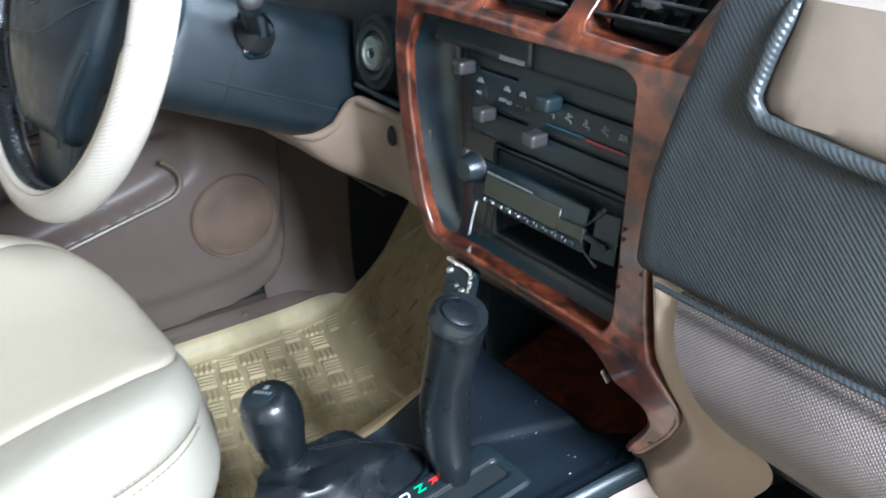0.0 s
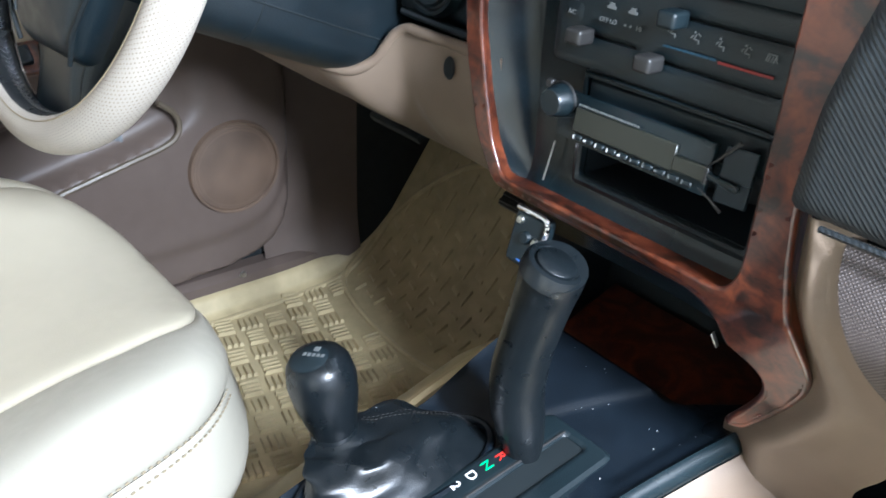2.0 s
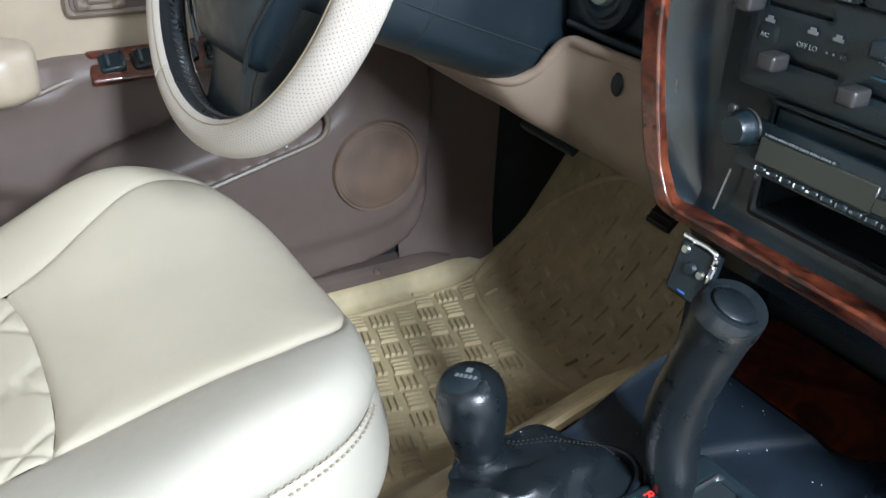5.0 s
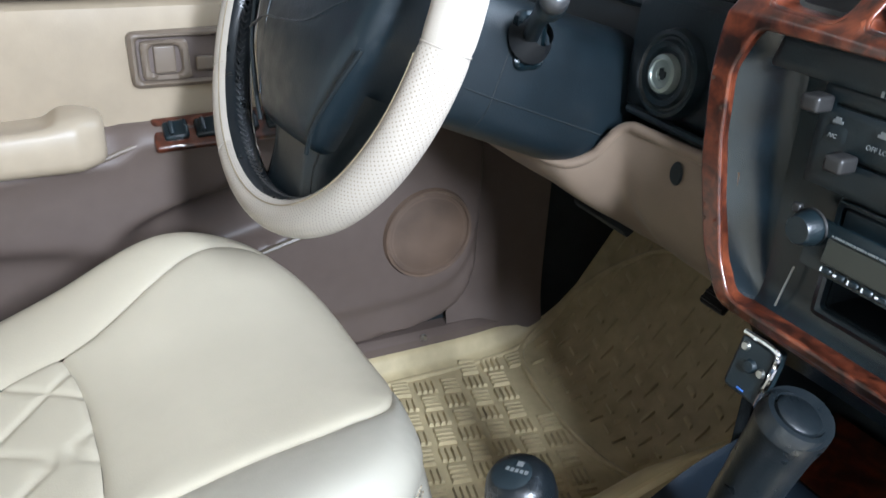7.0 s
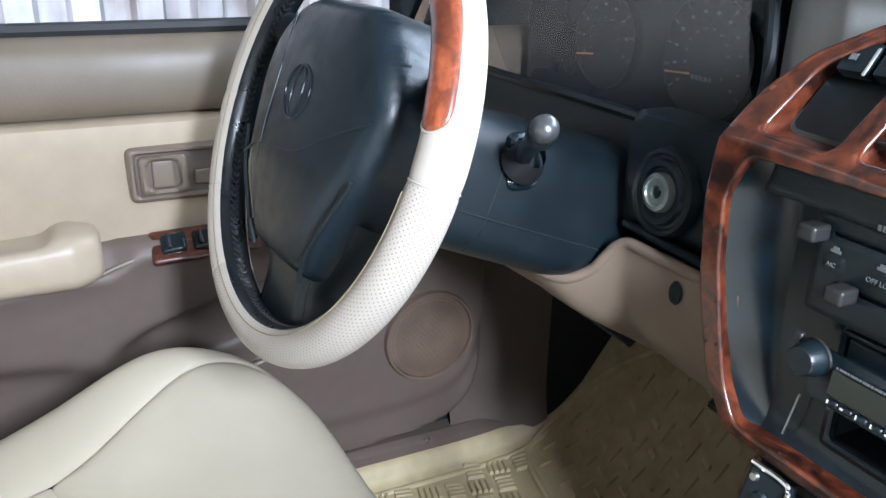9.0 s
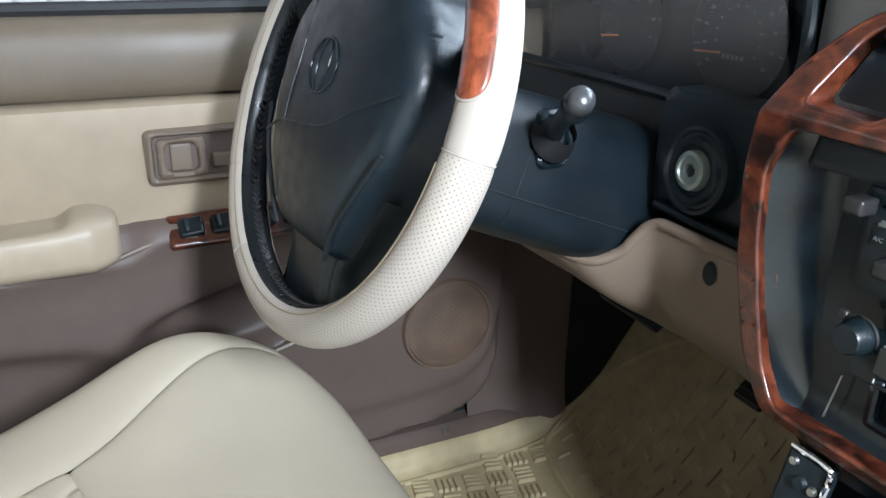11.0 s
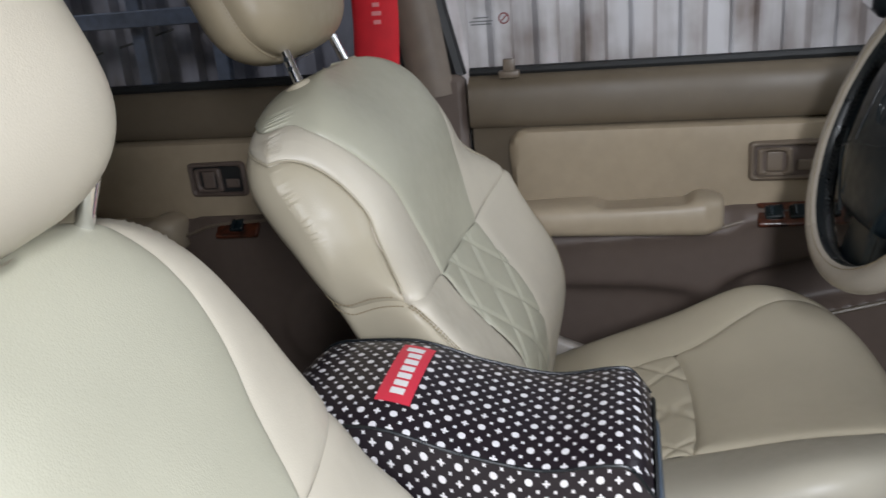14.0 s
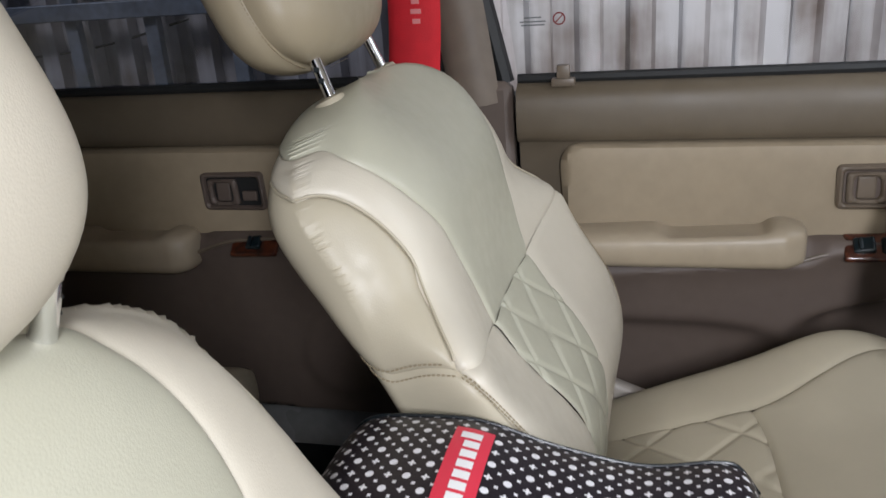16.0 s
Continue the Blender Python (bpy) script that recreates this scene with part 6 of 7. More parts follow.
def lower_trim(s, t):
    """Tan panel: an upright face beside the stack that swells rearwards into a cup under the column."""
    x = lerp(-0.66, -0.10, s)
    z0, y0 = LIPZ(x), LIPY(x)
    z1, y1 = table([-0.66, -0.30, -0.10], [0.383, 0.383, 0.392])(x), table([-0.66, -0.30, -0.10], [0.490, 0.488, 0.462])(x)
    upright = table([-0.34, -0.27, -0.23], [0.0, 0.35, 1.0])(x)
    z = lerp(z0, z1, t)
    y = lerp(y0 + (y1 - y0) * t ** lerp(1.15, 2.6, upright), y1, 0)
    y -= 0.010 * math.sin(math.pi * min(1, t * 1.4)) * (1 - upright)
    return Vector((x, y, z))


part("lower_trim", grid(lower_trim, 110, 44), TAN, dash, "tan plastic trim under the steering column")
part("trim_lip", tube([lower_trim((x + 0.66) / 0.56, 0.0) + Vector((0, 0.003, -0.004)) for x in (-0.64, -0.52, -0.42, -0.36, -0.32, -0.29, -0.272, -0.262, -0.252, -0.240, -0.225, -0.18, -0.12)], lambda q: 0.0058, 110, 10), TAN, dash)
part("cup_floor", grid(lambda s, t: lower_trim(lerp(0.0, 0.70, s), 0.0) + Vector((0, 0.004 + 0.09 * t, -0.003 - 0.012 * t)), 40, 6), BLACK, dash, "dark hollow between the column and the trim")
part("trim_underside", grid(lambda s, t: Vector((lerp(-0.69, -0.10, s), lerp(0.484, 1.0, t), 0.385 - 0.03 * t)), 8, 4), BLACK, dash)
part("round_plug", lathe([(0, 0.001), (0.008, 0.001), (0.0095, -0.001)], 20, Matrix.Translation((-0.168, 0.3815, 0.524)) @ pose(0, 0, 0, 88, 0, 0) @ Matrix.Diagonal((0.8, 1.15, 1, 1))), DARK, dash)
part("pull_slot", box((0.100, 0.012, 0.020), 0.004, 2, Matrix.Translation((-0.352, 0.4605, 0.3985)) @ pose(0, 0, 0, -52, 0, 0)), DARK, dash, "dark grip slot")

# accelerator pedal under the dash
ped = thing("accelerator_pedal", "black ribbed rubber accelerator pedal above the mat", "pedal")
pm = Matrix.Translation((-0.292, 0.615, 0.292)) @ pose(0, 0, 0, 48, 0, 0)
part("pedal_pad", box((0.040, 0.052, 0.010), 0.004, 2, pm), RUBBER, ped)
for k in range(5):
    part("rib", box((0.036, 0.004, 0.004), 0.001, 1, pm @ Matrix.Translation((0, -0.020 + 0.010 * k, 0.006))), RUBBER, ped)
part("pedal_arm", tube([(-0.285, 0.625, 0.285), (-0.285, 0.70, 0.36), (-0.285, 0.80, 0.42)], 0.008, 12, 8), BLACK, ped)

# ---- steering column and wheel ----
WC, AL, BE = Vector((-0.342, 0.1254, 0.653)), radians(20.5), radians(5.8)
WN = Vector((math.sin(BE) * math.cos(AL), -math.cos(BE) * math.cos(AL), math.sin(AL)))
WU = WN.cross(Vector((0, 0, 1))).normalized() * -1
WU = Vector((math.cos(BE), math.sin(BE), 0))
WV = WN.cross(WU)
WM = Matrix.Translation(WC) @ Matrix((WU, WV, WN)).transposed().to_4x4()      # x across, y up the rim, z to the driver

col = thing("steering_column", "black plastic steering column shroud with a wiper stalk", "steering column")


def shroud(s, t):
    q = 2 * math.pi * t
    z = lerp(-0.055, -0.30, s)
    w, h = lerp(0.064, 0.098, s), lerp(0.070, 0.088, s)
    e = 0.6
    x = w * math.copysign(abs(math.cos(q)) ** e, math.cos(q))
    y = h * math.copysign(abs(math.sin(q)) ** e, math.sin(q)) * (1 if math.sin(q) > 0 else lerp(0.80, 0.72, s)) - 0.018
    f = min(1, 0.72 + 4 * s)
    return WM @ Vector((x * f, y * f, z))


bm = grid(shroud, 20, 40, closed_v=True)
bmesh.ops.holes_fill(bm, edges=[e for e in bm.edges if len(e.link_faces) == 1])
sh = part("shroud", bm, BLACKSOFT, col)
part("shroud_seam", tube([shroud(s, 0.985) for s in (0.05, 0.3, 0.6, 0.9)], 0.0010, 16, 6), DARK, col)
part("shroud_seam", tube([shroud(0.36, t) for t in (0.86, 0.90, 0.94, 0.98, 1.02, 1.06)], 0.0008, 30, 6), DARK, col)
sb = Vector((-0.279, 0.289, 0.622))
part("stalk_boot", lathe([(0.012, 0.020), (0.014, 0.016), (0.020, 0.006), (0.022, 0.0)], 20, Matrix.Translation(sb) @ pose(0, 0, 0, 0, 60, 5)), RUBBER, col, "ribbed rubber boot of the stalk")
part("stalk_plate", plate(round_poly([(-0.017, -0.026), (0.017, -0.026), (0.017, 0.026), (-0.017, 0.026)], 0.010, 4), [round_poly([(-0.012, -0.020), (0.012, -0.020), (0.012, 0.020), (-0.012, 0.020)], 0.008, 4)], 0.0025, lambda a, b, p: sb + Vector((0.006 + p, a * 0.9, b)), 0.008, 0.003), GLOSSBLACK, col, "polished rim of the stalk opening")
part("stalk_well", box((0.003, 0.028, 0.046), 0.001, 1, Matrix.Translation(sb + Vector((0.001, 0, 0)))), DARK, col)
tip = Vector((-0.180, 0.245, 0.676))
part("stalk", tube([sb, lerp(sb, tip, 0.5) + Vector((0, -0.003, 0.001)), tip], lambda q: lerp(0.0070, 0.0085, q), 12, 16), BLACK, col, "black stalk")
km3 = look(tip, tip + (sb - tip))
part("stalk_collar", lathe([(0.008, -0.026), (0.0115, -0.024), (0.0120, -0.010), (0.0105, -0.008)], 24, km3), BLACK, col, "ribbed twist collar")
part("stalk_knob", lathe([(0.0, 0.010), (0.006, 0.0094), (0.0098, 0.006), (0.0110, 0.0), (0.0112, -0.007), (0.0098, -0.009), (0.0, -0.009)], 24, km3), KNOBSHINE, col, "round stalk knob with a worn shine")

wheel = thing("steering_wheel", "steering wheel in a cream perforated cover with burl wood inserts", "steering wheel")
R, r = 0.188, 0.0175


def rim(a0, a1, m0, m1, rr, na, nm, lip=0.0, flat=1.0):
    def fn(s, t):
        a, q = radians(lerp(a0, a1, s)), radians(lerp(m0, m1, t))
        k = rr - (lip * (math.exp(-s * (a1 - a0) / 1.0) + math.exp(-(1 - s) * (a1 - a0) / 1.0)) if lip else 0)
        d = R + k * math.cos(q)
        return WM @ Vector((d * math.cos(a), d * math.sin(a), k * math.sin(q) * 1.12))
    return grid(fn, na, nm, uv=lambda s, t: (radians(lerp(a0, a1, s)) * R, radians(lerp(m0, m1, t)) * rr))


# minor angle 0 is outward, 90 towards the driver, 180 inward
for a0, a1, mt, nm in ((-1, 86, WHEELCOVER, "cover"), (86, 94, WHEELCOVER, "cover"), (94, 182, WHEELCOVER, "cover"), (182, 212, WHEELCOVER, "cover"),
                       (212, 242, WHEELCOVER, "cover"), (242, 359, PERF, "perforated_cover")):
    part(nm, rim(a0, a1, -135, 137, r, max(8, int((a1 - a0) / 1.5)), 28, 0.0008), mt, wheel, "cream leather cover" if nm == "cover" else "cream perforated leather cover")
part("inner_rim", rim(0, 360, 132, 230, r * 0.93, 160, 10), BLACKLEATHER, wheel, "black inner rim with laced seam")
for a0, a1 in ((9.0, 103),):
    def on_rim(a, m, lift):
        a, m = radians(a), radians(m)
        return WM @ Vector(((R + (r + lift) * math.cos(m)) * math.cos(a), (R + (r + lift) * math.cos(m)) * math.sin(a), (r + lift) * math.sin(m) * 1.12))

    def inlay(s, t):
        k = 1 - math.sqrt(max(0, 1 - (2 * t - 1) ** 2))
        a = lerp(a0 + 5.0 * k, a1 - 5.0 * k, s)
        d = min(s * (a1 - a0), (1 - s) * (a1 - a0), 99 * min(t, 1 - t))
        return on_rim(a, lerp(30, 128, t), 0.0014 - 0.0014 * math.exp(-d / 0.5))

    ins = part("wood_insert", grid(inlay, 90, 14), WHEELWOOD, wheel, "orange burl wood insert")
    ring = [inlay(k / 40, 0.0) for k in range(41)] + [inlay(1, k / 14) for k in range(1, 15)] + [inlay(1 - k / 40, 1.0) for k in range(1, 41)] + [inlay(0, 1 - k / 14) for k in range(1, 15)]
    part("insert_piping", tube(ring, 0.0013, 200, 6), WHEELCOVER, ins)


part("rim_stitching", tube([WM @ Vector(((R + (r + 0.0003) * math.cos(radians(116))) * math.cos(radians(a)), (R + (r + 0.0003) * math.cos(radians(116))) * math.sin(radians(a)), (r + 0.0003) * math.sin(radians(116)) * 1.12)) for a in range(104, 357, 4)], 0.0007, 160, 5), STITCH, wheel)


def lacing():
    bm = bmesh.new()
    for k in range(150):
        a = radians(2.4 * k)
        for sgn in (-1, 1):
            q = radians(181 + 7 * sgn)
            k2 = r * 0.95
            d = R + k2 * math.cos(q)
            p = WM @ Vector((d * math.cos(a), d * math.sin(a), k2 * math.sin(q) * 1.12))
            tdir = (WM.to_3x3() @ Vector((-math.sin(a), math.cos(a), 0.75 * sgn))).normalized()
            nd = WM.to_3x3() @ Vector((-math.cos(a), -math.sin(a), 0))
            m3 = Matrix((tdir, nd.cross(tdir), nd)).transposed().to_4x4()
            bmesh.ops.create_cube(bm, size=1, matrix=Matrix.Translation(p) @ m3 @ Matrix.Diagonal((0.0058, 0.0014, 0.0016, 1)))
    return bm


part("lacing", lacing(), GREYKNOB, wheel, "criss-cross lacing")
for a in (212, 242, 359):
    pts = [WM @ Vector(((R + (r - 0.0003) * math.cos(radians(mm))) * math.cos(radians(a)), (R + (r - 0.0003) * math.cos(radians(mm))) * math.sin(radians(a)), (r - 0.0003) * math.sin(radians(mm)) * 1.12)) for mm in range(-130, 136, 20)]
    part("cover_seam", tube(pts, 0.0007, 40, 5), WHEELCOVER, wheel)


def on_pad(x, y, p):
    """Airbag pad surface: high in the middle, falling to its sides."""
    return WM @ Vector((x, y, 0.024 + p - 0.9 * x * x - 0.5 * max(0, -y - 0.02) ** 2 * 4 - 0.6 * max(0, y - 0.05) ** 2 * 4))


shield = round_poly([(-0.062, 0.107), (0.062, 0.107), (0.108, 0.068), (0.122, 0.030), (0.112, -0.018), (0.072, -0.098), (0.056, -0.126), (-0.056, -0.126), (-0.072, -0.098), (-0.112, -0.018), (-0.122, 0.030), (-0.108, 0.068)], 0.022, 5)
hb = part("airbag_pad", plate(shield, [], 0.0032, on_pad, 0.052, 0.018, 0.006), PADBLACK, wheel, "black airbag pad with worn grain", 1.2)
part("pad_crease", tube([on_pad(x, y, 0.0055) for x, y in ((-0.060, 0.085), (-0.052, 0.03), (-0.050, -0.03), (-0.046, -0.10))], 0.0010, 40, 6), PADBLACK, hb)
part("emblem", join(tube([on_pad(0.023 * math.cos(q), 0.022 + 0.023 * math.sin(q), 0.0062) for q in [k * math.pi / 8 for k in range(17)]], 0.0012, 48, 6), tube([on_pad(0.010 * math.cos(q), 0.022 + 0.0225 * math.sin(q), 0.0062) for q in [k * math.pi / 8 for k in range(17)]], 0.0010, 40, 6)), PADBLACK, hb, "embossed oval emblem")
part("pad_crease", tube([on_pad(x, y, 0.0055) for x, y in ((-0.100, -0.050), (-0.06, -0.034), (-0.02, -0.030), (0.03, -0.022), (0.07, 0.000), (0.112, 0.020))], 0.0012, 50, 6), PADBLACK, hb)
for sgn in (1, -1):
    part("pad_gap", tube([on_pad(sgn * x, y, 0.004) for x, y in ((0.110, -0.026), (0.090, -0.062), (0.066, -0.096), (0.058, -0.112), (0.052, -0.124))], 0.0022, 40, 6), DARK, hb)
    part("spoke", tube([WM @ Vector((sgn * 0.060, 0.052, -0.036)), WM @ Vector((sgn * 0.120, 0.060, -0.028)), WM @ Vector((sgn * 0.165, 0.074, -0.003))], lambda q: 0.024 * (1 - 0.3 * q), 14, 12, flat=0.45, side=WN), BLACKSOFT, wheel, "black spoke")


def lower_spoke(s, t):
    y = lerp(-0.060, -0.176, t)
    w = lerp(0.106, 0.062, min(1, t * 1.5)) + 0.012 * t ** 6
    a = lerp(-1, 1, s)
    return WM @ Vector((a * w, y, 0.004 - 0.016 * t - 0.030 * abs(a) ** 5 - 0.004 * math.exp(-((abs(a) - 0.62) / 0.05) ** 2)))


part("spoke", grid(lower_spoke, 40, 20), BLACKSOFT, wheel, "broad black lower spoke")

# ---- centre console ----
con = thing("centre_console", "navy-black plastic centre console round the gear levers", "centre console")


def top_z(y):
    return 0.247 + 0.27 * max(0, y - 0.29) + 0.003 * math.sin(9 * y)


XLc = table([-0.20, 0.06, 0.15, 0.24, 0.40, 0.55], [-0.035, -0.020, -0.036, -0.050, -0.074, -0.074])
XRc = table([-0.20, 0.06, 0.25, 0.32, 0.40, 0.45, 0.49], [0.122, 0.122, 0.126, 0.133, 0.148, 0.160, 0.168])


def deck(s, t):
    y = lerp(-0.20, 0.485, t)
    x = lerp(XLc(y), XRc(y), s)
    y = min(y, lerp(0.437, 0.486, max(0, min(1, (s - 0.72) / 0.2))))
    lip = 0.008 * math.exp(-(1 - s) / 0.03) + 0.006 * math.exp(-s / 0.03)
    tray = -0.004 * max(0, min(1, (y - 0.335) / 0.012)) * max(0, min(1, (0.93 - s) / 0.05)) * max(0, min(1, (s - 0.40 - (y - 0.335) * 2.2) / 0.03))
    return Vector((x, y, top_z(y) + lip + tray))


part("deck", grid(deck, 60, 90), CONSOLE, con, "navy-black console deck with dust specks")
part("side_wall", grid(lambda s, t: deck(0, s) + Vector((-0.010 * math.sin(math.pi * min(1, t * 3) / 2) - 0.05 * t, 0, -0.19 * t)), 50, 12), CONSOLE, con)


def roll(s, t):
    """Polished rounded edge on the passenger side."""
    p = deck(1, s)
    q = lerp(0.15, 1.35, t) * math.pi / 2
    return p + Vector((0.013 * math.sin(q) - 0.003, 0, 0.013 * math.cos(q) - 0.012))


part("edge_roll", grid(roll, 60, 12), GLOSSBLACK, con, "polished rolled edge")


def skirt(s, t):
    p = roll(s, 0.9)
    return p + Vector((0.001 + 0.012 * math.sin(min(1, 4 * t) * math.pi / 2) + 0.060 * t, 0, 0.003 * math.sin(min(1, 6 * t) * math.pi) - 0.20 * t))


part("tan_skirt", grid(skirt, 60, 24), TAN, con, "tan lower skirt of the console")
part("skirt_screw", lathe([(0.0, 0.0), (0.004, 0.0005), (0.0065, 0.0015), (0.008, 0.0)], 18, Matrix.Translation((0.196, 0.485, 0.235)) @ pose(0, 0, 0, 0, 70, 0)), DARK, con)


def specks():
    bm = bmesh.new()
    rnd = random.Random(4)
    for _ in range(55):
        y, s = rnd.uniform(0.12, 0.43), rnd.uniform(0.1, 0.95)
        p = deck(s, min(1, (y + 0.20) / 0.685))
        bmesh.ops.create_cube(bm, size=rnd.uniform(0.0003, 0.0007), matrix=Matrix.Translation(p + Vector((0, 0, 0.0006))))
    return bm


tagged(part("dust_specks", specks(), WHITEPRINT, con), kind="stuff")
# gear gate
GM = Matrix.Translation((0.066, 0.262, 0.2565)) @ pose(0, 0, 0, 4, 0, 2)
gate = part("gear_gate", plate(round_poly([(-0.038, -0.100), (0.036, -0.100), (0.036, 0.100), (-0.036, 0.100)], 0.008, 3), [round_poly([(-0.008, -0.080), (0.014, -0.080), (0.014, 0.088), (-0.008, 0.088)], 0.004, 3)],
                               0.003, lambda a, b, p: GM @ Vector((a, b, p + 0.002)), 0.012, 0.003), BLACK, con, "black gear selector plate with letters")
part("gate_brush", box((0.024, 0.172, 0.004), 0.001, 1, GM @ Matrix.Translation((0.003, 0.004, -0.004))), DARK, gate)
part("gate_strip", tube([GM @ Vector((-0.009, -0.078, 0.0025)), GM @ Vector((-0.010, 0.0, 0.0025)), GM @ Vector((-0.009, 0.088, 0.0025))], 0.0012, 10, 6), GREYKNOB, gate)
for ch, y, mt in (("P", 0.046, WHITEPRINT), ("R", 0.026, REDINK), ("N", 0.010, GREENINK), ("D", -0.007, WHITEPRINT), ("2", -0.024, WHITEPRINT), ("L", -0.041, WHITEPRINT)):
    words(ch, 0.0130, GM @ Matrix.Translation((-0.024, y, 0.0026)), mt, "gear_letter", gate)
lever = thing("gear_lever", "tall black rubbery automatic gear lever", "gear lever")
part("shaft", tube([(0.050, 0.314, 0.230), (0.049, 0.311, 0.266)], 0.0105, 4, 14), BLACK, lever)
GW = table([0.0, 0.10, 0.28, 0.45, 0.62, 0.80, 0.93, 1.0], [0.0125, 0.0170, 0.0222, 0.0232, 0.0222, 0.0228, 0.0242, 0.0240])
part("grip", tube([(0.048, 0.310, 0.252), (0.043, 0.307, 0.276), (0.036, 0.304, 0.312), (0.038, 0.302, 0.348), (0.048, 0.300, 0.390), (0.060, 0.297, 0.430), (0.069, 0.293, 0.455)], GW, 60, 24, flat=1.0), GRIP, lever, "worn black grip")
tm = Matrix.Translation((0.069, 0.293, 0.455)) @ pose(0, 0, 0, -8, 20, 0)
part("grip_cap", lathe([(0.0, 0.0060), (0.013, 0.0056), (0.0158, 0.0035), (0.0163, 0.0), (0.0182, 0.0030), (0.0215, 0.0022), (0.0238, -0.0030), (0.0240, -0.010)], 36, tm @ Matrix.Diagonal((0.97, 1.0, 1, 1))), GRIP, lever, "oval cap on top of the grip")
trans = thing("transfer_lever", "short black transfer lever with a leather boot", "gear lever")
km2 = Matrix.Translation((-0.046, 0.182, 0.268)) @ pose(0, 0, 0, 9, -4, 0)
part("knob", lathe([(0.0, 0.092), (0.014, 0.0915), (0.021, 0.089), (0.0258, 0.082), (0.0282, 0.068), (0.0266, 0.050), (0.0215, 0.026), (0.0175, 0.008), (0.0165, -0.004)], 36, km2), BLACKLEATHER, trans, "rounded black knob")
part("knob_plate", lathe([(0.0, 0.0930), (0.0135, 0.0925), (0.0158, 0.0912)], 28, km2 @ pose(0, 0, 0, 4, 0, 0)), BLACK, trans, "engraved shift pattern plate")
for k in range(5):
    part("print_bar", box((0.0026, 0.0036, 0.0004), 0, 1, km2 @ pose(0, 0, 0, 0, 0, 35) @ Matrix.Translation((-0.0075 + 0.0038 * k, -0.003, 0.0934))), GREYPRINT, trans)
part("print_bar", box((0.005, 0.005, 0.0004), 0, 1, km2 @ pose(0, 0, 0, 0, 0, 35) @ Matrix.Translation((0, 0.0045, 0.0934))), GREYPRINT, trans)


def boot(s, t):
    a = 2 * math.pi * s
    base = Vector((-0.002 + 0.040 * math.cos(a), 0.215 + 0.088 * math.sin(a), 0.252))
    top = km2 @ Vector((0.0185 * math.cos(a), 0.0185 * math.sin(a), 0.014))
    k = t
    p = lerp(base, top, k)
    fold = 0.0035 * math.sin(5 * a + 5 * t) * math.sin(math.pi * t) + 0.0030 * math.sin(14 * t + 3 * a) * math.sin(math.pi * t) + 0.0016 * math.sin(23 * t - 7 * a) * math.sin(math.pi * t) + 0.001 * math.sin(math.pi * t)
    p += Vector((math.cos(a), math.sin(a), 0)) * fold + Vector((0, 0, 0.014)) * math.sin(math.pi * min(1, t * 1.15)) ** 1.2
    return p


part("boot", grid(boot, 72, 30, closed_u=True), BLACKLEATHER, trans, "wrinkled black leather boot with stitched seam")
part("boot_collar", lathe([(0.0185, 0.018), (0.0205, 0.014), (0.020, 0.008)], 28, km2), BLACKLEATHER, trans)
for o in (0.235, 0.262):
    part("stitching", stitches([boot(o, t / 30) + Vector((0, 0, 0.001)) for t in range(2, 29)], 0.0040, 0.0003, 0.0020), GREYKNOB, trans)
part("boot_ring", tube([Vector((-0.002 + 0.044 * math.cos(q), 0.215 + 0.092 * math.sin(q), 0.2535)) for q in [2 * math.pi * k / 24 for k in range(25)]], 0.004, 96, 8), CONSOLE, trans)

# ---- console box with printed cover ----
box_th = thing("console_box", "centre console box in a black leatherette cover with white dots", "armrest box")
PROF = table([-0.56, -0.50, -0.43, -0.34, -0.27, -0.20, -0.165], [0.49, 0.517, 0.520, 0.496, 0.484, 0.494, 0.482])
CX0, CX1 = -0.042, 0.130


def lid(s, t):
    y = lerp(-0.545, -0.176, t)
    a = lerp(-1, 1, s)
    z = PROF(y) - 0.010 * abs(a) ** 3 - 0.022 * (math.exp(-(t) / 0.025) + math.exp(-(1 - t) / 0.025))
    w = 1 - 0.04 * math.exp(-t / 0.04)
    return Vector((lerp(CX0, CX1, 0.5 + a * 0.5 * w), y, z))


part("lid", grid(lid, 30, 60, uv=lambda s, t: (s * 0.172, t * 0.40)), DOTS, box_th, "padded lid printed with white dots and small motifs")


def wall(x):
    sgn = 1 if x > 0 else -1

    def fn(s, t):
        p = lid(1 if sgn > 0 else 0, s)
        return Vector((p.x + sgn * (0.006 * math.sin(math.pi * min(1, 2 * t)) - 0.012 * t), p.y, lerp(p.z, 0.20, t)))
    return grid(fn, 60, 16, uv=lambda s, t: (0.172 + t * 0.28, s * 0.40))


part("side", wall(1), DOTS, box_th)
part("side", wall(-1), DOTS, box_th)
part("front", grid(lambda s, t: Vector((lerp(CX0, CX1, s), -0.174 + 0.004 * math.sin(math.pi * t), lerp(lid(s, 1).z, 0.30, t))), 16, 12, uv=lambda s, t: (s * 0.172, 0.41 + t * 0.2)), BLACK, box_th)
part("rear", grid(lambda s, t: Vector((lerp(CX0, CX1, s), -0.548, lerp(lid(s, 0).z, 0.20, t))), 16, 12, uv=lambda s, t: (s * 0.172, 0.41 + t * 0.2)), DOTS, box_th)
for x, s in ((CX1, 1), (CX0, 0)):
    part("piping", tube([lid(s, k / 20) + Vector((0, 0, 0.001)) for k in range(21)], 0.0016, 80, 6), BLACKLEATHER, box_th, "black piped seam")
part("box_body", box((0.150, 0.37, 0.22), 0.01, 2, Matrix.Translation((0.044, -0.352, 0.155))), BLUEPLASTIC, box_th)
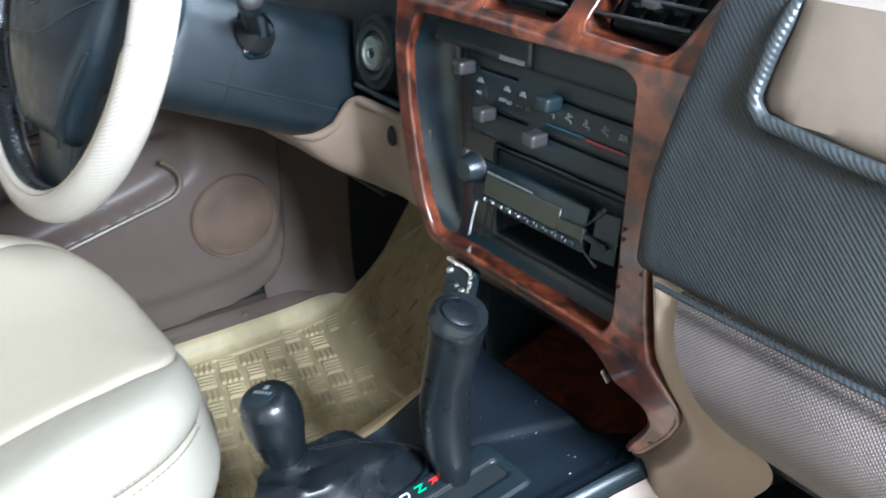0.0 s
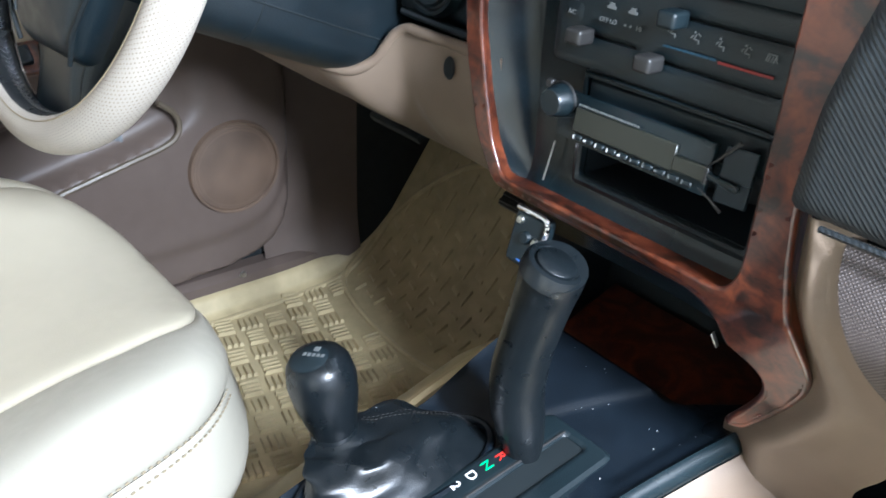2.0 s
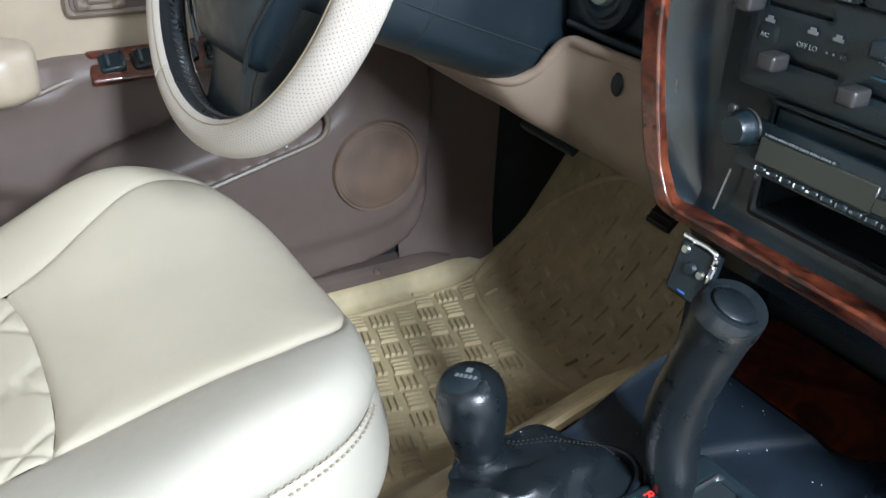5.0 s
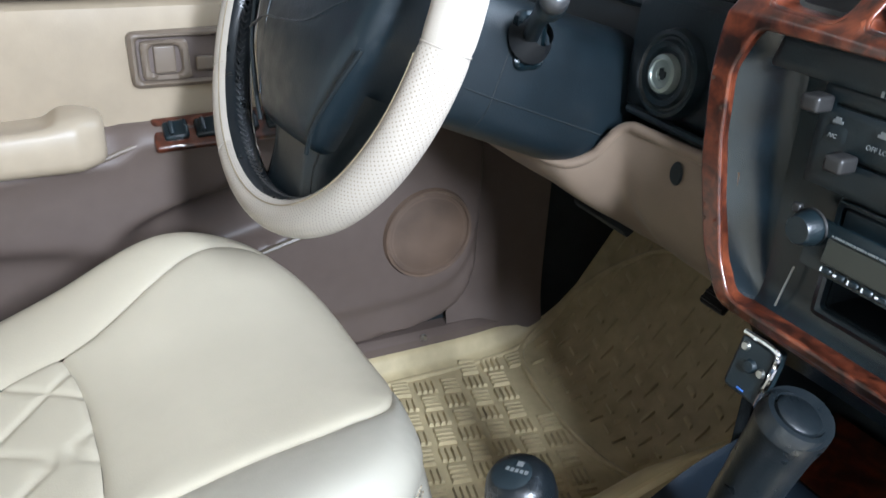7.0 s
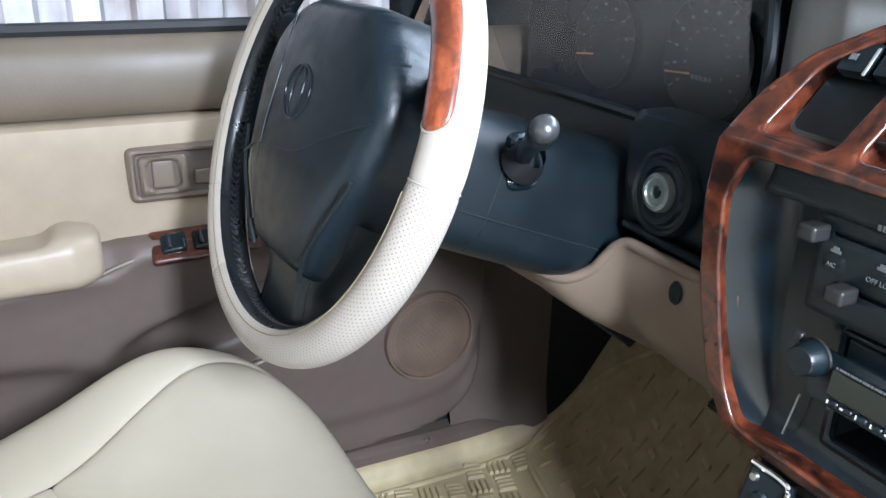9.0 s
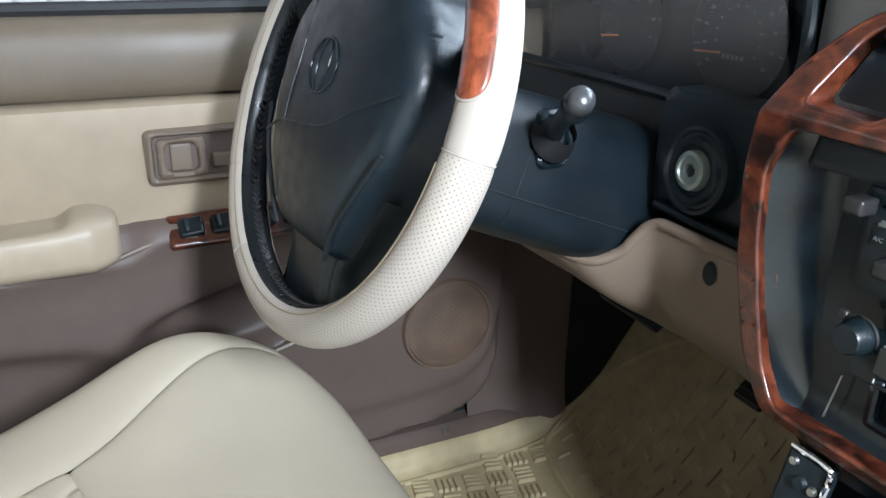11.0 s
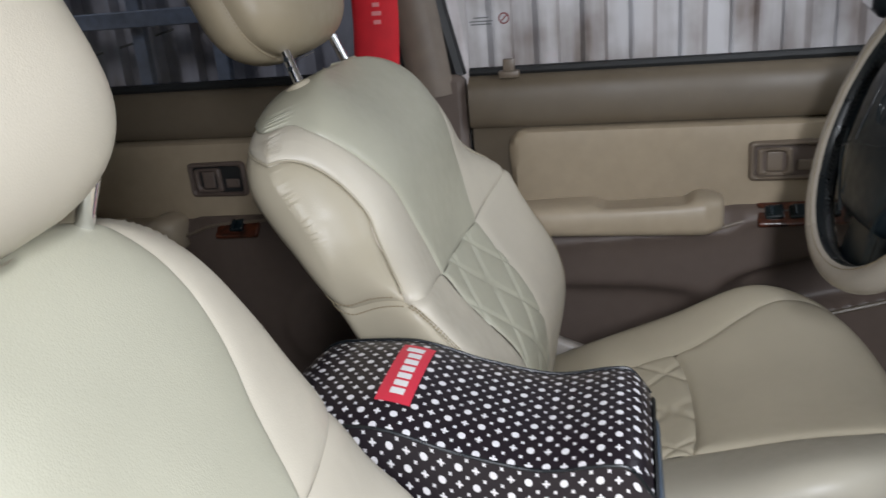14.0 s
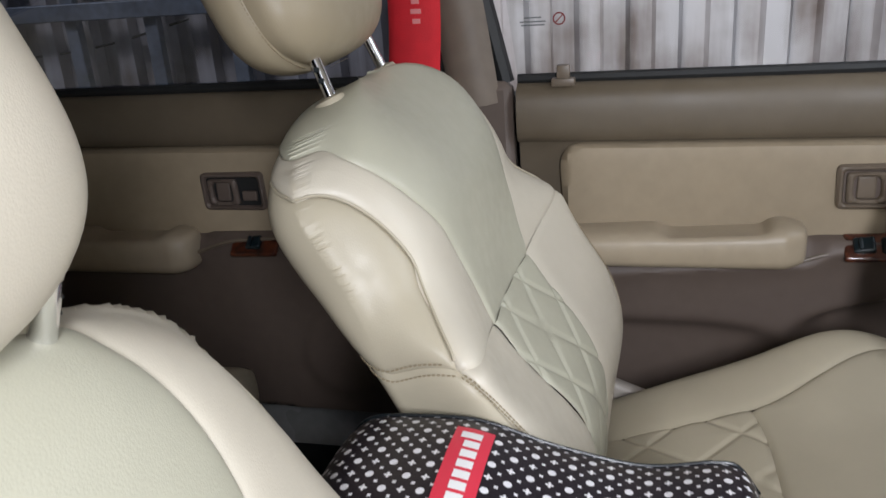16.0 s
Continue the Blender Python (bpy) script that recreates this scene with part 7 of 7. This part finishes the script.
part("mesh_strip", box((0.166, 0.006, 0.13), 0.003, 1, Matrix.Translation((0.044, -0.174, 0.390))), RUBBER, box_th, "black mesh band")
part("front_panel", box((0.165, 0.012, 0.20), 0.006, 2, Matrix.Translation((0.046, -0.166, 0.33)) @ pose(0, 0, 0, 4, 0, 0)), BLUEPLASTIC, box_th, "blue-grey plastic front")
# red printed badge with plain white bars
def badge(a0, a1, t0, t1, lift, n=10):
    return grid(lambda s, t: lid(lerp(a0, a1, s), lerp(t0, t1, t)) + Vector((0, 0, lift)), n, n)


bd = part("badge", badge(0.14, 0.80, 0.318, 0.408, 0.0012), REDPRINT, box_th, "red rectangular print with plain white bars")
for k in range(7):
    a = 0.19 + 0.080 * k
    part("badge_bar", badge(a, a + 0.058, 0.348 if k else 0.336, 0.384, 0.0018, 4), WHITEPRINT, bd)

# ---- outside mirror and stickers ----
mir = thing("door_mirror", "black outside mirror on the driver door", "mirror")
part("housing", box((0.20, 0.10, 0.17), 0.032, 5, Matrix.Translation((-0.905, 0.262, 0.815)) @ pose(0, 0, 0, 0, 0, -8)), BLACK, mir)
part("mirror_glass", box((0.165, 0.004, 0.135), 0.0015, 1, Matrix.Translation((-0.908, 0.212, 0.815)) @ pose(0, 0, 0, 0, 0, -8)), CHROME, mir, "mirror glass")
part("arm", tube([(-0.75, 0.33, 0.76), (-0.81, 0.32, 0.78), (-0.88, 0.32, 0.80)], 0.022, 8, 10), BLACK, mir)
cable = link("cable", tube([(-1.727, -2.6, 0.62), (-1.727, -2.0, 0.66), (-1.727, -1.6, 0.74), (-1.727, -1.3, 0.80)], 0.004, 20, 6), GREYKNOB)
tagged(cable, "thin grey cable strung along the garage wall", "cable")
stk = thing("window_sticker", "small transparent no-smoking sticker with a red sign", "sticker")
sx = -0.716
part("ring", tube([Vector((sx, -0.408 + 0.0085 * math.cos(q), 0.785 + 0.0085 * math.sin(q))) for q in [k * math.pi / 8 for k in range(17)]], 0.0012, 32, 6), DARKRED, stk)
part("slash", box((0.001, 0.0165, 0.0018), 0, 1, Matrix.Translation((sx, -0.408, 0.785)) @ pose(0, 0, 0, 45, 0, 0)), DARKRED, stk)
for z, w in ((0.788, 0.026), (0.782, 0.040), (0.777, 0.036)):
    part("text_bar", box((0.0008, w, 0.0022), 0, 1, Matrix.Translation((sx, -0.448, z))), GREYPRINT, stk)
knobm = look((-0.688, 0.345, 0.752), (-0.30, 0.0, 0.80)) @ pose(0, 0, 0, 0, 180, 0)
sv = thing("tweeter", "round grey tweeter with a pale rim at the window corner", "loudspeaker")
part("ring", lathe([(0.0195, 0.002), (0.0205, 0.0045), (0.022, 0.004), (0.0235, -0.012)], 32, knobm), GREYKNOB, sv)
part("dome", lathe([(0.0, 0.007), (0.008, 0.0062), (0.015, 0.003), (0.0195, 0.0)], 28, knobm), BLACKSOFT, sv)

# slatted vent in a tan frame at the driver's end of the dash
VA, VB, VC, VD = (Vector(q) for q in ((-0.675, 0.360, 0.700), (-0.666, 0.378, 0.746), (-0.598, 0.386, 0.759), (-0.628, 0.392, 0.682)))
VN = (VB - VA).cross(VD - VA).normalized()
VN = VN if VN.y < 0 else -VN


def on_vent(a, b, p):
    return VA.lerp(VD, a).lerp(VB.lerp(VC, a), b) + VN * p


vf = round_poly([(0, 0), (1, 0), (1, 1), (0, 1)], 0.10, 4)
vh = round_poly([(0.20, 0.05), (0.88, 0.05), (0.88, 0.88), (0.20, 0.88)], 0.06, 3)
ev = part("end_vent", plate(vf, [vh], 0.04, on_vent, 0.045, 0.0), TAN, dash, "tan frame of the end air vent")
part("vent_back", plate(vh, [], 0.1, lambda a, b, p: on_vent(a, b, p - 0.018), 0.0, 0.0), DARK, ev)
for k in range(6):
    part("slat", tube([on_vent(a, 0.14 + 0.125 * k, -0.006) for a in (0.20, 0.42, 0.65, 0.88)], 0.0035, 8, 8, flat=0.4, side=VN), SLAT, ev)
part("vent_tab", box((0.008, 0.006, 0.004), 0.001, 1, Matrix.Translation(on_vent(0.5, 0.2, 0.002))), GREYKNOB, ev)

# ---- rear bench ----
rear = thing("rear_bench", "dark shaded rear bench seat", "car seat")
RB = Form((0.035, -1.40, 0.30), (0, -0.35, 0.94), (0, 0.94, 0.35), lambda h: 0.66, lambda h: 0.07, 0.55, 0.44, lambda h: 0.01, dome=4)
part("backrest", RB.panel(-2, 2, 0.0, 0.549, 60, 24, 0, 0), SEATTAN, rear)
RC = Form((0.035, -1.42, 0.22), (0, 1, 0.05), (0, -0.05, 1), lambda h: 0.66, lambda h: 0.08, 0.50, 0.42, lambda h: 0.01, dome=4)
part("cushion", RC.panel(-2, 2, 0.0, 0.499, 60, 24, 0, 0), SEATTAN, rear)
